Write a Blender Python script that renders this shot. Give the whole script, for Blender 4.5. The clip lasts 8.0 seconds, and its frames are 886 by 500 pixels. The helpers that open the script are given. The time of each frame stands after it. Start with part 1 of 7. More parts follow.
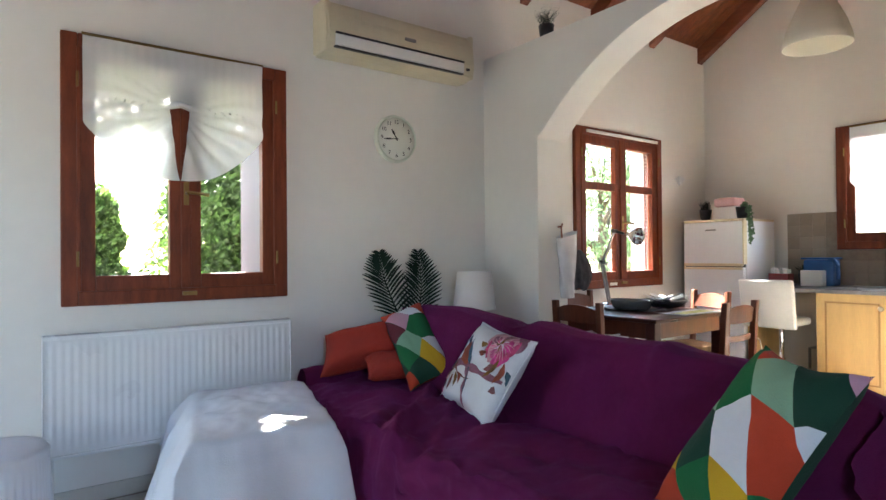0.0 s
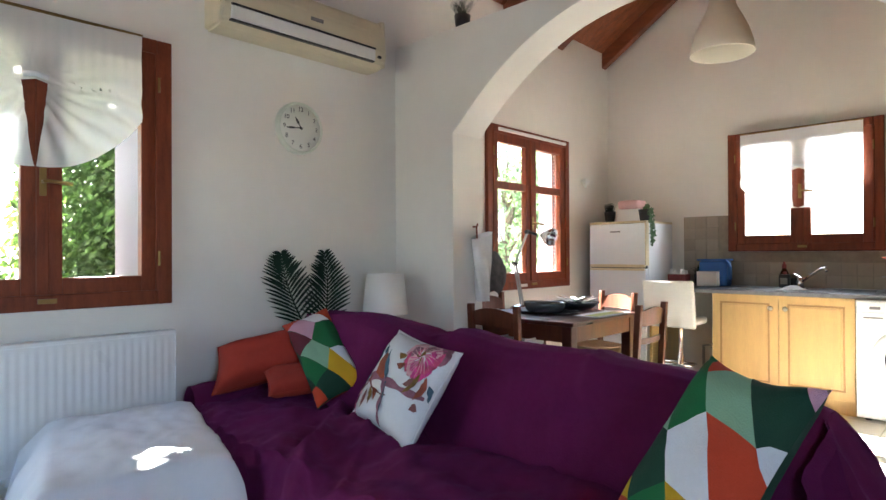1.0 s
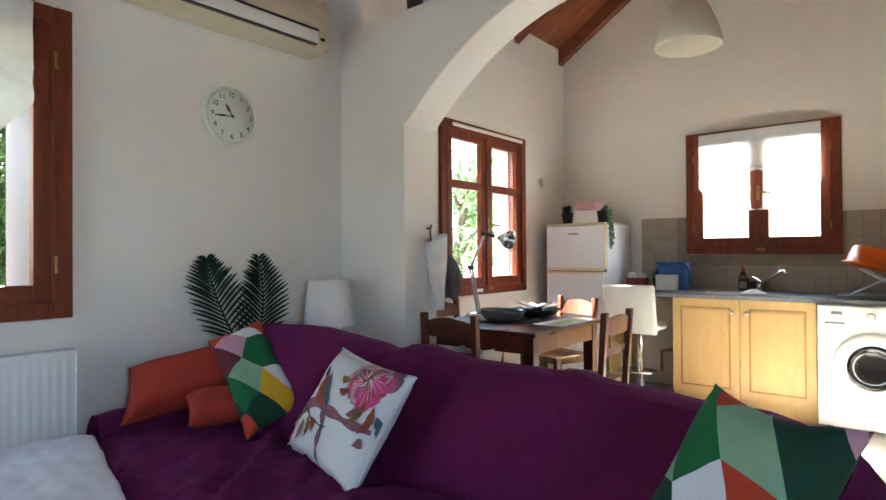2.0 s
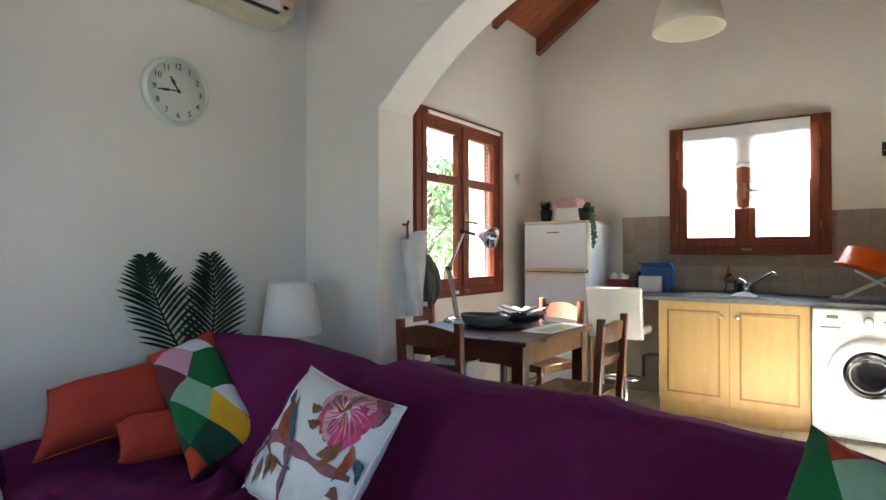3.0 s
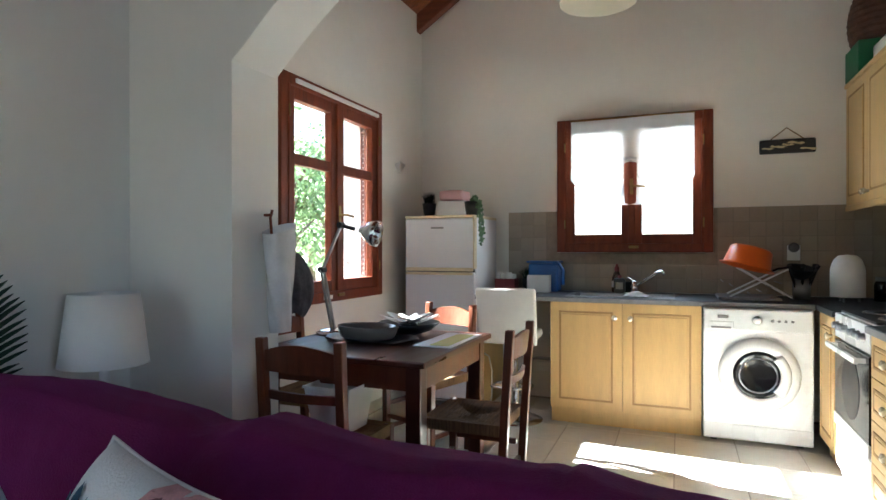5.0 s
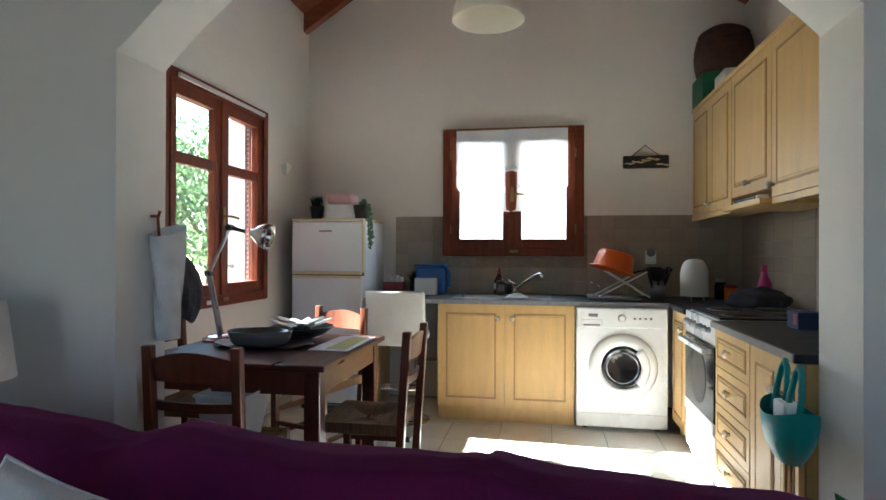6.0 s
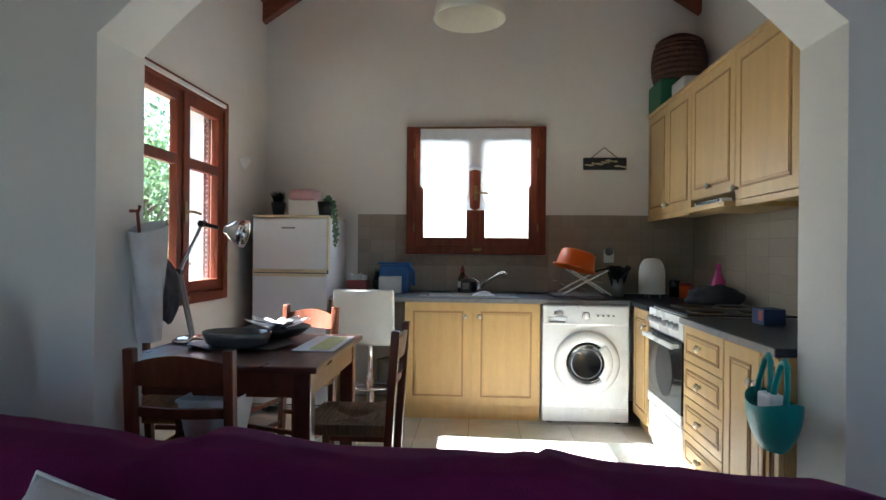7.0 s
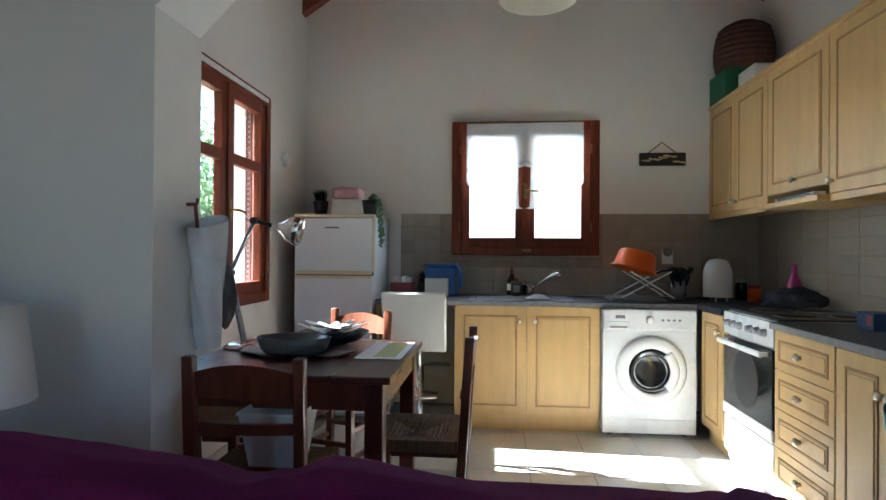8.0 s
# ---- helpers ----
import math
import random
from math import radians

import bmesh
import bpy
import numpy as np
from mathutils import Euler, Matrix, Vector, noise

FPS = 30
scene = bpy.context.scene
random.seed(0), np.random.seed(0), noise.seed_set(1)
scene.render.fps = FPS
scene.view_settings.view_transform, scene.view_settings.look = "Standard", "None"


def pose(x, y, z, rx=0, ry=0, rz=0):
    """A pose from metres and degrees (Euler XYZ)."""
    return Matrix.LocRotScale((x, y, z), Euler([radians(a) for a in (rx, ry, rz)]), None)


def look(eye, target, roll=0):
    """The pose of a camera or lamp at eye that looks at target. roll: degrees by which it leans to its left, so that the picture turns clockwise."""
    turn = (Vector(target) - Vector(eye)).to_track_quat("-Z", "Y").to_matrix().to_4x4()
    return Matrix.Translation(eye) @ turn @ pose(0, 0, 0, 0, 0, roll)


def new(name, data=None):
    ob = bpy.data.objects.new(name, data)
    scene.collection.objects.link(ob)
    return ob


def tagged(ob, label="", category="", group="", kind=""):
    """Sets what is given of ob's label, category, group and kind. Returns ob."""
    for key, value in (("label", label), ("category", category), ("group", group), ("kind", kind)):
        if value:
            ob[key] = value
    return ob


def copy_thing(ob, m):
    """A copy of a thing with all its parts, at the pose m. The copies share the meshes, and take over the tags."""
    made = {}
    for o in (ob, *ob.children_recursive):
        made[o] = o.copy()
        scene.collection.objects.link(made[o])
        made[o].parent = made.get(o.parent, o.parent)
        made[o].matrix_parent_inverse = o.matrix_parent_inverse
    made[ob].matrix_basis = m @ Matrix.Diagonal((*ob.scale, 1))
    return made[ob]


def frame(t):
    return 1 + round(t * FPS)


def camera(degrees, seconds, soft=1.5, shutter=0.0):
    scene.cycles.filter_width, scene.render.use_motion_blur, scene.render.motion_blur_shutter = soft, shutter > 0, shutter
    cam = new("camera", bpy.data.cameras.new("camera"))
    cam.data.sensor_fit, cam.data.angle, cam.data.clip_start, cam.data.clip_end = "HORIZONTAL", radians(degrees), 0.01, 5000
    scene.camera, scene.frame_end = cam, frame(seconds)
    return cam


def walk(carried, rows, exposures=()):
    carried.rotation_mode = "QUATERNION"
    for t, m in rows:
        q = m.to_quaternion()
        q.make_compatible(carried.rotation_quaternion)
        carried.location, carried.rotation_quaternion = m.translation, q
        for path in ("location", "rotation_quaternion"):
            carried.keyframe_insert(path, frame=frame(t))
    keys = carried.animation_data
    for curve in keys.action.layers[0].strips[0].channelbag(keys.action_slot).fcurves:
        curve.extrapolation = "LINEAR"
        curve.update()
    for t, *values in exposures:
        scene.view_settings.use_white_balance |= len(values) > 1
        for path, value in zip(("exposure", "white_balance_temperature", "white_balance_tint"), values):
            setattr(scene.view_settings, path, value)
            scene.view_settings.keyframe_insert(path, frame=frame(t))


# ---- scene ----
cam = camera(74.2, 8.0)
PATH = [
    (0, (0.131, 0.166, 1.149), (1.316, 1.777, 1.166), -0.5),
    (0.5, (0.183, 0.29, 1.137), (1.47, 1.82, 1.151), -0.4),
    (1, (0.232, 0.402, 1.161), (1.674, 1.788, 1.173), -0.3),
    (1.5, (0.344, 0.493, 1.174), (1.862, 1.795, 1.187), -0.4),
    (3, (0.683, 0.919, 1.18), (2.317, 2.072, 1.191), -0.1),
    (3.5, (0.82, 1.024, 1.164), (2.521, 2.076, 1.167), -0.2),
    (4, (0.989, 1.094, 1.184), (2.726, 2.085, 1.185), -0.3),
    (4.2, (1.028, 1.118, 1.191), (2.775, 2.092, 1.193), -0.3),
    (5.3, (1.138, 1.349, 1.192), (3.039, 1.971, 1.191), 0.1),
    (5.5, (1.127, 1.366, 1.193), (3.054, 1.901, 1.196), 0.2),
    (6, (1.042, 1.361, 1.195), (3.011, 1.707, 1.203), 0.2),
    (6.5, (0.971, 1.428, 1.193), (2.961, 1.628, 1.205), 0.3),
    (7, (1.023, 1.59, 1.198), (3.019, 1.717, 1.199), 0.5),
    (7.5, (1.108, 1.702, 1.2), (3.104, 1.828, 1.203), 0.5),
    (8, (1.229, 1.84, 1.173), (3.22, 2.025, 1.187), 0.4),
]
EXPOSURES = [(0, 5.15, 6050, 9), (1.0, 5.22, 6050, 8), (4.0, 4.9, 5650, 3), (6.5, 4.35, 5450, 3), (8.0, 4.3, 5250, 2)]
walk(cam, [(t, look(eye, target, roll)) for t, eye, target, roll in PATH], EXPOSURES)

# ---------------- world, sun and sky light ----------------
world = bpy.data.worlds.new("sky")
scene.world = world
world.use_nodes = True
wn = world.node_tree.nodes
sky = wn.new("ShaderNodeTexSky")
sky.sky_type, sky.sun_disc = "NISHITA", False
SUN_WAY = Vector((0.055, 1.0, 0.65)).normalized()
sky.sun_elevation = math.asin(SUN_WAY.z)
sky.sun_rotation = math.atan2(SUN_WAY.x, SUN_WAY.y)
world.node_tree.links.new(sky.outputs[0], wn["Background"].inputs[0])
wn["Background"].inputs[1].default_value = 0.05

sun_data = bpy.data.lights.new("sun", "SUN")
sun_data.energy, sun_data.angle, sun_data.color = 5.0, radians(0.5), (1.0, 0.95, 0.87)
sun = new("sun", sun_data)
sun.matrix_world = look(SUN_WAY * 20, (0, 0, 0))


def window_light(name, eye, target, w, h, watts, color):
    data = bpy.data.lights.new(name, "AREA")
    data.shape, data.size, data.size_y, data.energy, data.color = "RECTANGLE", w, h, watts, color
    ob = new(name, data)
    ob.matrix_world = look(eye, target)
    return ob


# bluish fill lamp at an assumed, unseen opening behind the camera
window_light("rear_fill_light", (-1.52, 2.45, 1.08), (2, 2.3, 0.9), 0.65, 2.0, 0.075, (0.25, 0.46, 1.0))
# fill lamp added to brighten the long wall, at an unseen side opening behind the camera
window_light("side_fill_light", (0.1, -0.96, 1.55), (0.5, 3, 1.45), 0.7, 0.8, 0.46, (0.60, 0.76, 1.0))
# the bright sky close behind the sink window
window_light("sink_window_daylight", (6.12, 1.63, 1.68), (0, 1.63, 1.3), 1.1, 1.0, 2.0, (0.97, 0.98, 1.0))

# ---------------- materials ----------------


def mat(name, color, rough=0.5, metal=0.0, spread=0.12, scale=6.0, bump=0.0, bump_scale=60.0, coat=0.0, grain=None, rand=0.0, sheen=0.0, spec=0.5):
    """A surface with two scales of mottling, fine relief, optional grain stretch and per-piece variation."""
    m = bpy.data.materials.new(name)
    m.use_nodes = True
    nt = m.node_tree
    n, l = nt.nodes, nt.links
    p = n["Principled BSDF"]
    p.inputs["Roughness"].default_value = rough
    p.inputs["Metallic"].default_value = metal
    p.inputs["Coat Weight"].default_value = coat
    p.inputs["Sheen Weight"].default_value = sheen
    p.inputs["Specular IOR Level"].default_value = spec
    tc = n.new("ShaderNodeTexCoord")
    mp = n.new("ShaderNodeMapping")
    l.new(tc.outputs["Object"], mp.inputs[0])
    if grain:
        mp.inputs["Scale"].default_value = grain
    big = n.new("ShaderNodeTexNoise")
    big.inputs["Scale"].default_value, big.inputs["Detail"].default_value = scale, 5
    small = n.new("ShaderNodeTexNoise")
    small.inputs["Scale"].default_value, small.inputs["Detail"].default_value = scale * 9, 3
    l.new(mp.outputs[0], big.inputs[0])
    l.new(mp.outputs[0], small.inputs[0])
    add = n.new("ShaderNodeMath")
    add.operation = "MULTIPLY_ADD"
    l.new(small.outputs[0], add.inputs[0])
    add.inputs[1].default_value = 0.4
    l.new(big.outputs[0], add.inputs[2])
    ramp = n.new("ShaderNodeMapRange")
    ramp.inputs["From Min"].default_value, ramp.inputs["From Max"].default_value = 0.45, 0.95
    ramp.inputs["To Min"].default_value, ramp.inputs["To Max"].default_value = 1 - spread, 1 + spread
    l.new(add.outputs[0], ramp.inputs[0])
    value = ramp.outputs[0]
    if rand:
        info = n.new("ShaderNodeObjectInfo")
        r2 = n.new("ShaderNodeMapRange")
        r2.inputs["To Min"].default_value, r2.inputs["To Max"].default_value = 1 - rand, 1 + rand
        l.new(info.outputs["Random"], r2.inputs[0])
        mul = n.new("ShaderNodeMath")
        mul.operation = "MULTIPLY"
        l.new(value, mul.inputs[0])
        l.new(r2.outputs[0], mul.inputs[1])
        value = mul.outputs[0]
    mix = n.new("ShaderNodeVectorMath")
    mix.operation = "SCALE"
    mix.inputs[0].default_value = color
    l.new(value, mix.inputs["Scale"])
    l.new(mix.outputs[0], p.inputs["Base Color"])
    rr = n.new("ShaderNodeMapRange")
    rr.inputs["To Min"].default_value, rr.inputs["To Max"].default_value = max(0.02, rough - 0.08), min(1, rough + 0.1)
    l.new(big.outputs[0], rr.inputs[0])
    l.new(rr.outputs[0], p.inputs["Roughness"])
    if bump:
        bn = n.new("ShaderNodeTexNoise")
        bn.inputs["Scale"].default_value, bn.inputs["Detail"].default_value = bump_scale, 4
        l.new(mp.outputs[0], bn.inputs[0])
        b = n.new("ShaderNodeBump")
        b.inputs["Strength"].default_value, b.inputs["Distance"].default_value = bump, 0.01
        l.new(bn.outputs[0], b.inputs["Height"])
        l.new(b.outputs[0], p.inputs["Normal"])
    return m


def glass_mat(name, tint, gloss=0.035):
    m = bpy.data.materials.new(name)
    m.use_nodes = True
    n, l = m.node_tree.nodes, m.node_tree.links
    n.remove(n["Principled BSDF"])
    tr, gl, mx = n.new("ShaderNodeBsdfTransparent"), n.new("ShaderNodeBsdfGlossy"), n.new("ShaderNodeMixShader")
    tr.inputs[0].default_value = (*tint, 1)
    gl.inputs["Roughness"].default_value = 0.02
    mx.inputs[0].default_value = gloss
    l.new(tr.outputs[0], mx.inputs[1])
    l.new(gl.outputs[0], mx.inputs[2])
    l.new(mx.outputs[0], n["Material Output"].inputs[0])
    return m


def sheer_mat(name, color, clear):
    """Thin woven cloth: part of the light goes straight through, part is spread."""
    m = bpy.data.materials.new(name)
    m.use_nodes = True
    n, l = m.node_tree.nodes, m.node_tree.links
    n.remove(n["Principled BSDF"])
    tr, df, tl = n.new("ShaderNodeBsdfTransparent"), n.new("ShaderNodeBsdfDiffuse"), n.new("ShaderNodeBsdfTranslucent")
    df.inputs[0].default_value = tl.inputs[0].default_value = (*color, 1)
    m1, m2 = n.new("ShaderNodeMixShader"), n.new("ShaderNodeMixShader")
    m1.inputs[0].default_value = 0.28
    l.new(df.outputs[0], m1.inputs[1])
    l.new(tl.outputs[0], m1.inputs[2])
    wv = n.new("ShaderNodeTexNoise")
    wv.inputs["Scale"].default_value = 40
    mr = n.new("ShaderNodeMapRange")
    mr.inputs["To Min"].default_value, mr.inputs["To Max"].default_value = clear * 0.4, clear * 1.6
    l.new(wv.outputs[0], mr.inputs[0])
    l.new(mr.outputs[0], m2.inputs[0])
    l.new(m1.outputs[0], m2.inputs[1])
    l.new(tr.outputs[0], m2.inputs[2])
    l.new(m2.outputs[0], n["Material Output"].inputs[0])
    return m


PLASTER = mat("plaster", (0.81, 0.775, 0.72), 0.9, spread=0.03, scale=1.6, bump=0.06, bump_scale=22)
CEIL_WOOD = mat("ceiling_boards", (0.26, 0.075, 0.028), 0.45, spread=0.35, scale=3, grain=(8, 0.6, 8), bump=0.2, bump_scale=40)
BEAM_WOOD = mat("beam_wood", (0.20, 0.052, 0.02), 0.45, spread=0.3, scale=3, grain=(9, 1, 9), bump=0.2)
FRAME_WOOD = mat("varnished_mahogany", (0.17, 0.036, 0.012), 0.5, spread=0.35, scale=4, grain=(7, 7, 1.2), bump=0.12, bump_scale=70, spec=0.3)
TABLE_WOOD = mat("dark_table_wood", (0.075, 0.018, 0.009), 0.3, spread=0.16, scale=3, grain=(1.2, 8, 8), coat=0.25)
CHAIR_WOOD = mat("chair_wood", (0.125, 0.032, 0.011), 0.35, spread=0.3, scale=5, grain=(6, 6, 1), bump=0.08, coat=0.3)
RUSH = mat("woven_rush", (0.25, 0.14, 0.06), 0.85, spread=0.4, scale=10, grain=(1, 14, 1), bump=0.9, bump_scale=45)
CABINET = mat("cream_cabinet", (0.60, 0.39, 0.15), 0.42, spread=0.10, scale=3, grain=(5, 5, 0.8), bump=0.04)
CABINET_LINE = mat("cabinet_groove", (0.36, 0.21, 0.075), 0.6, spread=0.15)
COUNTER = mat("slate_worktop", (0.030, 0.034, 0.046), 0.42, spread=0.35, scale=40, bump=0.05, spec=0.35)
COUNTER_EDGE = mat("worktop_edge", (0.20, 0.19, 0.19), 0.4, spread=0.2, scale=30)
ENAMEL = mat("white_enamel", (0.80, 0.80, 0.79), 0.28, spread=0.03, scale=3)
FRIDGE_WHITE = mat("fridge_white", (0.72, 0.73, 0.76), 0.35, spread=0.03, scale=3, bump=0.05, bump_scale=200)
AGED_PLASTIC = mat("aged_cream_plastic", (0.66, 0.56, 0.36), 0.45, spread=0.08, scale=4)
AC_PLASTIC = mat("yellowed_plastic", (0.66, 0.59, 0.43), 0.45, spread=0.06, scale=3)
DARK = mat("black_plastic", (0.015, 0.015, 0.017), 0.35, spread=0.2)
CHROME = mat("chrome", (0.75, 0.75, 0.76), 0.16, 1.0, spread=0.04)
STEEL = mat("brushed_steel", (0.36, 0.36, 0.37), 0.42, 1.0, spread=0.1, scale=20)
SINK_STEEL = mat("worn_sink_steel", (0.17, 0.17, 0.18), 0.34, 1.0, spread=0.2, scale=20)
BRASS = mat("aged_brass", (0.26, 0.17, 0.065), 0.35, 1.0, spread=0.2)
KNOB = mat("pale_knob", (0.75, 0.66, 0.5), 0.25, 0.4, spread=0.1)
PURPLE = mat("purple_cloth", (0.115, 0.0110, 0.060), 0.95, spread=0.16, scale=5, bump=0.35, bump_scale=220, spec=0.15, sheen=0.14)
PURPLE.node_tree.nodes["Principled BSDF"].inputs["Sheen Tint"].default_value = (0.55, 0.12, 0.48, 1)
WHITE_CLOTH = mat("white_throw_cloth", (0.76, 0.77, 0.80), 0.9, spread=0.03, scale=4, bump=0.08, bump_scale=160, sheen=0.1)
RED = mat("red_cushion_cloth", (0.36, 0.032, 0.016), 0.9, spread=0.10, scale=6, bump=0.4, bump_scale=240)
FLOOR_TILE = mat("beige_floor_tile", (0.66, 0.62, 0.55), 0.22, spread=0.07, scale=4, rand=0.04, bump=0.03, bump_scale=12)
GROUT = mat("grout", (0.30, 0.27, 0.23), 0.9, spread=0.2, scale=20)
WALL_TILE = mat("taupe_wall_tile", (0.33, 0.27, 0.205), 0.4, spread=0.08, scale=9, rand=0.07, bump=0.04)
WALL_GROUT = mat("wall_grout", (0.27, 0.225, 0.175), 0.9, spread=0.15, scale=20)
SHADE = mat("lamp_shade_cloth", (0.80, 0.79, 0.77), 0.9, spread=0.03, bump=0.15, bump_scale=200)
PENDANT = mat("pendant_plastic", (0.80, 0.74, 0.62), 0.4, spread=0.03)
LEATHER = mat("white_leatherette", (0.76, 0.74, 0.68), 0.42, spread=0.05, bump=0.1, bump_scale=90)
LEAF = mat("dark_palm_leaf", (0.010, 0.024, 0.014), 0.75, spread=0.4, scale=8, spec=0.15)
IVY = mat("grey_green_leaf", (0.07, 0.14, 0.06), 0.5, spread=0.4, scale=12, rand=0.25)
HEDGE = mat("hedge_leaf", (0.11, 0.20, 0.03), 0.5, spread=0.6, scale=3, rand=0.2)
BARK = mat("bark", (0.10, 0.07, 0.045), 0.9, spread=0.4, bump=0.6)
SHUTTER = mat("shutter_paint", (0.20, 0.14, 0.17), 0.6, spread=0.15, scale=5)
OUTER = mat("outer_render", (0.72, 0.69, 0.66), 0.95, spread=0.06, bump=0.3)
GROUND = mat("dry_ground", (0.20, 0.18, 0.12), 0.95, spread=0.3, scale=1.2, bump=0.5, bump_scale=9)
ORANGE = mat("orange_plastic", (0.75, 0.13, 0.01), 0.3, spread=0.05)
TEAL = mat("teal_plastic", (0.02, 0.26, 0.25), 0.4, spread=0.1)
BLUE = mat("blue_plastic", (0.02, 0.10, 0.33), 0.4, spread=0.15)
GREEN_BOX = mat("green_card", (0.008, 0.13, 0.05), 0.5, spread=0.1)
WICKER = mat("brown_wicker", (0.08, 0.034, 0.02), 0.8, spread=0.4, scale=20, bump=0.8, bump_scale=60)
PINK = mat("pink_plastic", (0.62, 0.36, 0.36), 0.5, spread=0.1)
MAGENTA = mat("magenta_plastic", (0.36, 0.02, 0.15), 0.35, spread=0.1)
DARKRED = mat("dark_red_card", (0.22, 0.03, 0.03), 0.5, spread=0.15)
GREY_CERAMIC = mat("grey_ceramic", (0.085, 0.085, 0.085), 0.22, spread=0.15)
WHITE_PLASTIC = mat("white_plastic", (0.78, 0.77, 0.75), 0.4, spread=0.04)
FOIL = mat("shiny_plastic_film", (0.66, 0.65, 0.66), 0.16, 0.0, spread=0.1, scale=12, bump=0.6, bump_scale=14)
CHARCOAL = mat("charcoal_cloth", (0.035, 0.037, 0.045), 0.9, spread=0.3, bump=0.5)
GLASS = glass_mat("window_glass", (0.96, 0.98, 0.97))
DARK_GLASS = mat("oven_glass", (0.012, 0.012, 0.013), 0.06, spread=0.1)
SHEER = sheer_mat("sheer_curtain", (0.82, 0.81, 0.79), 0.045)
PAPER = mat("clock_dial", (0.78, 0.79, 0.72), 0.6, spread=0.02)
CLOCK_RIM = mat("clock_rim", (0.66, 0.70, 0.60), 0.3, spread=0.04)
INK = mat("dark_ink", (0.03, 0.03, 0.028), 0.6, spread=0.1)

# ---------------- mesh helpers ----------------


def box(bm, x0, x1, y0, y1, z0, z1, bev=0.0, mi=0):
    g = bmesh.ops.create_cube(bm, size=1)
    vs = g["verts"]
    for v in vs:
        v.co = Vector(((x0 + x1) / 2 + v.co.x * (x1 - x0), (y0 + y1) / 2 + v.co.y * (y1 - y0), (z0 + z1) / 2 + v.co.z * (z1 - z0)))
    fs = {f for v in vs for f in v.link_faces}
    for f in fs:
        f.material_index = mi
    if bev:
        bmesh.ops.bevel(bm, geom=list({e for v in vs for e in v.link_edges}), offset=bev, segments=2, profile=0.6, affect="EDGES", clamp_overlap=True)
    return bm


def boxm(x0, x1, y0, y1, z0, z1, bev=0.0):
    return box(bmesh.new(), x0, x1, y0, y1, z0, z1, bev)


def tube(bm, pts, r, n=10, r1=None, caps=True):
    """A round bar along a line of points, tapering from r to r1."""
    pts = [Vector(p) for p in pts]
    rings = []
    for i, p in enumerate(pts):
        d = (pts[min(i + 1, len(pts) - 1)] - pts[max(i - 1, 0)]).normalized()
        a = d.orthogonal().normalized() if i == 0 else (side - d * side.dot(d)).normalized()
        side = a
        b = d.cross(a)
        rad = r if r1 is None else r + (r1 - r) * i / (len(pts) - 1)
        rings.append([bm.verts.new(p + rad * (a * math.cos(2 * math.pi * k / n) + b * math.sin(2 * math.pi * k / n))) for k in range(n)])
    for q, w in zip(rings, rings[1:]):
        for k in range(n):
            bm.faces.new((q[k], q[(k + 1) % n], w[(k + 1) % n], w[k]))
    if caps:
        bm.faces.new(rings[0][::-1])
        bm.faces.new(rings[-1])
    return bm


def lathe(bm, profile, cx=0.0, cy=0.0, n=28, sx=1.0, sy=1.0):
    """Turns a line of (radius, height) round a vertical axis."""
    rings = []
    for r, z in profile:
        if r < 1e-5:
            rings.append([bm.verts.new((cx, cy, z))])
        else:
            rings.append([bm.verts.new((cx + sx * r * math.cos(2 * math.pi * k / n), cy + sy * r * math.sin(2 * math.pi * k / n), z)) for k in range(n)])
    for q, w in zip(rings, rings[1:]):
        for k in range(n):
            k2 = (k + 1) % n
            if len(q) == 1 and len(w) == 1:
                continue
            if len(q) == 1:
                bm.faces.new((q[0], w[k2], w[k]))
            elif len(w) == 1:
                bm.faces.new((q[k], q[k2], w[0]))
            else:
                bm.faces.new((q[k], q[k2], w[k2], w[k]))
    return bm


def surface(bm, fn, nu, nv, mi=0):
    """A sheet from fn(u, v) over the unit square."""
    vs = [[bm.verts.new(fn(i / nu, j / nv)) for j in range(nv + 1)] for i in range(nu + 1)]
    for i in range(nu):
        for j in range(nv):
            f = bm.faces.new((vs[i][j], vs[i + 1][j], vs[i + 1][j + 1], vs[i][j + 1]))
            f.material_index = mi
    return vs


def mesh_of(name, bm, mats, smooth=False):
    me = bpy.data.meshes.new(name)
    bmesh.ops.recalc_face_normals(bm, faces=bm.faces)
    bm.to_mesh(me)
    bm.free()
    for m in mats if isinstance(mats, (list, tuple)) else [mats]:
        me.materials.append(m)
    if smooth:
        me.polygons.foreach_set("use_smooth", [True] * len(me.polygons))
    return me


def part(name, bm, material, parent=None, label="", smooth=False):
    ob = new(name, mesh_of(name, bm, material, smooth))
    if parent:
        ob.parent = parent
    if label:
        ob["label"] = label
    return ob


def thing(name, label, category, group="", at=(0, 0, 0), rz=0):
    ob = new(name)
    ob.matrix_world = pose(*at, 0, 0, rz)
    return tagged(ob, label, category, group)


def setting(name, bm, material, label, smooth=False):
    return tagged(part(name, bm, material, None, label, smooth), label, kind="structure")


# ---------------- plan ----------------
LEFT, RIGHT_K, RIGHT_L = 3.385, -0.12, -1.0
BACK, REAR = 5.82, -1.6
ARCH0, ARCH1 = 2.876, 3.15
LEDGE = 2.555
RIDGE_Y, SLOPE = 1.62, 0.66
EAVE = 3.21
WALL_T = 0.25


def roof_z(y):
    return EAVE + SLOPE * (LEFT - RIDGE_Y) - SLOPE * abs(y - RIDGE_Y)


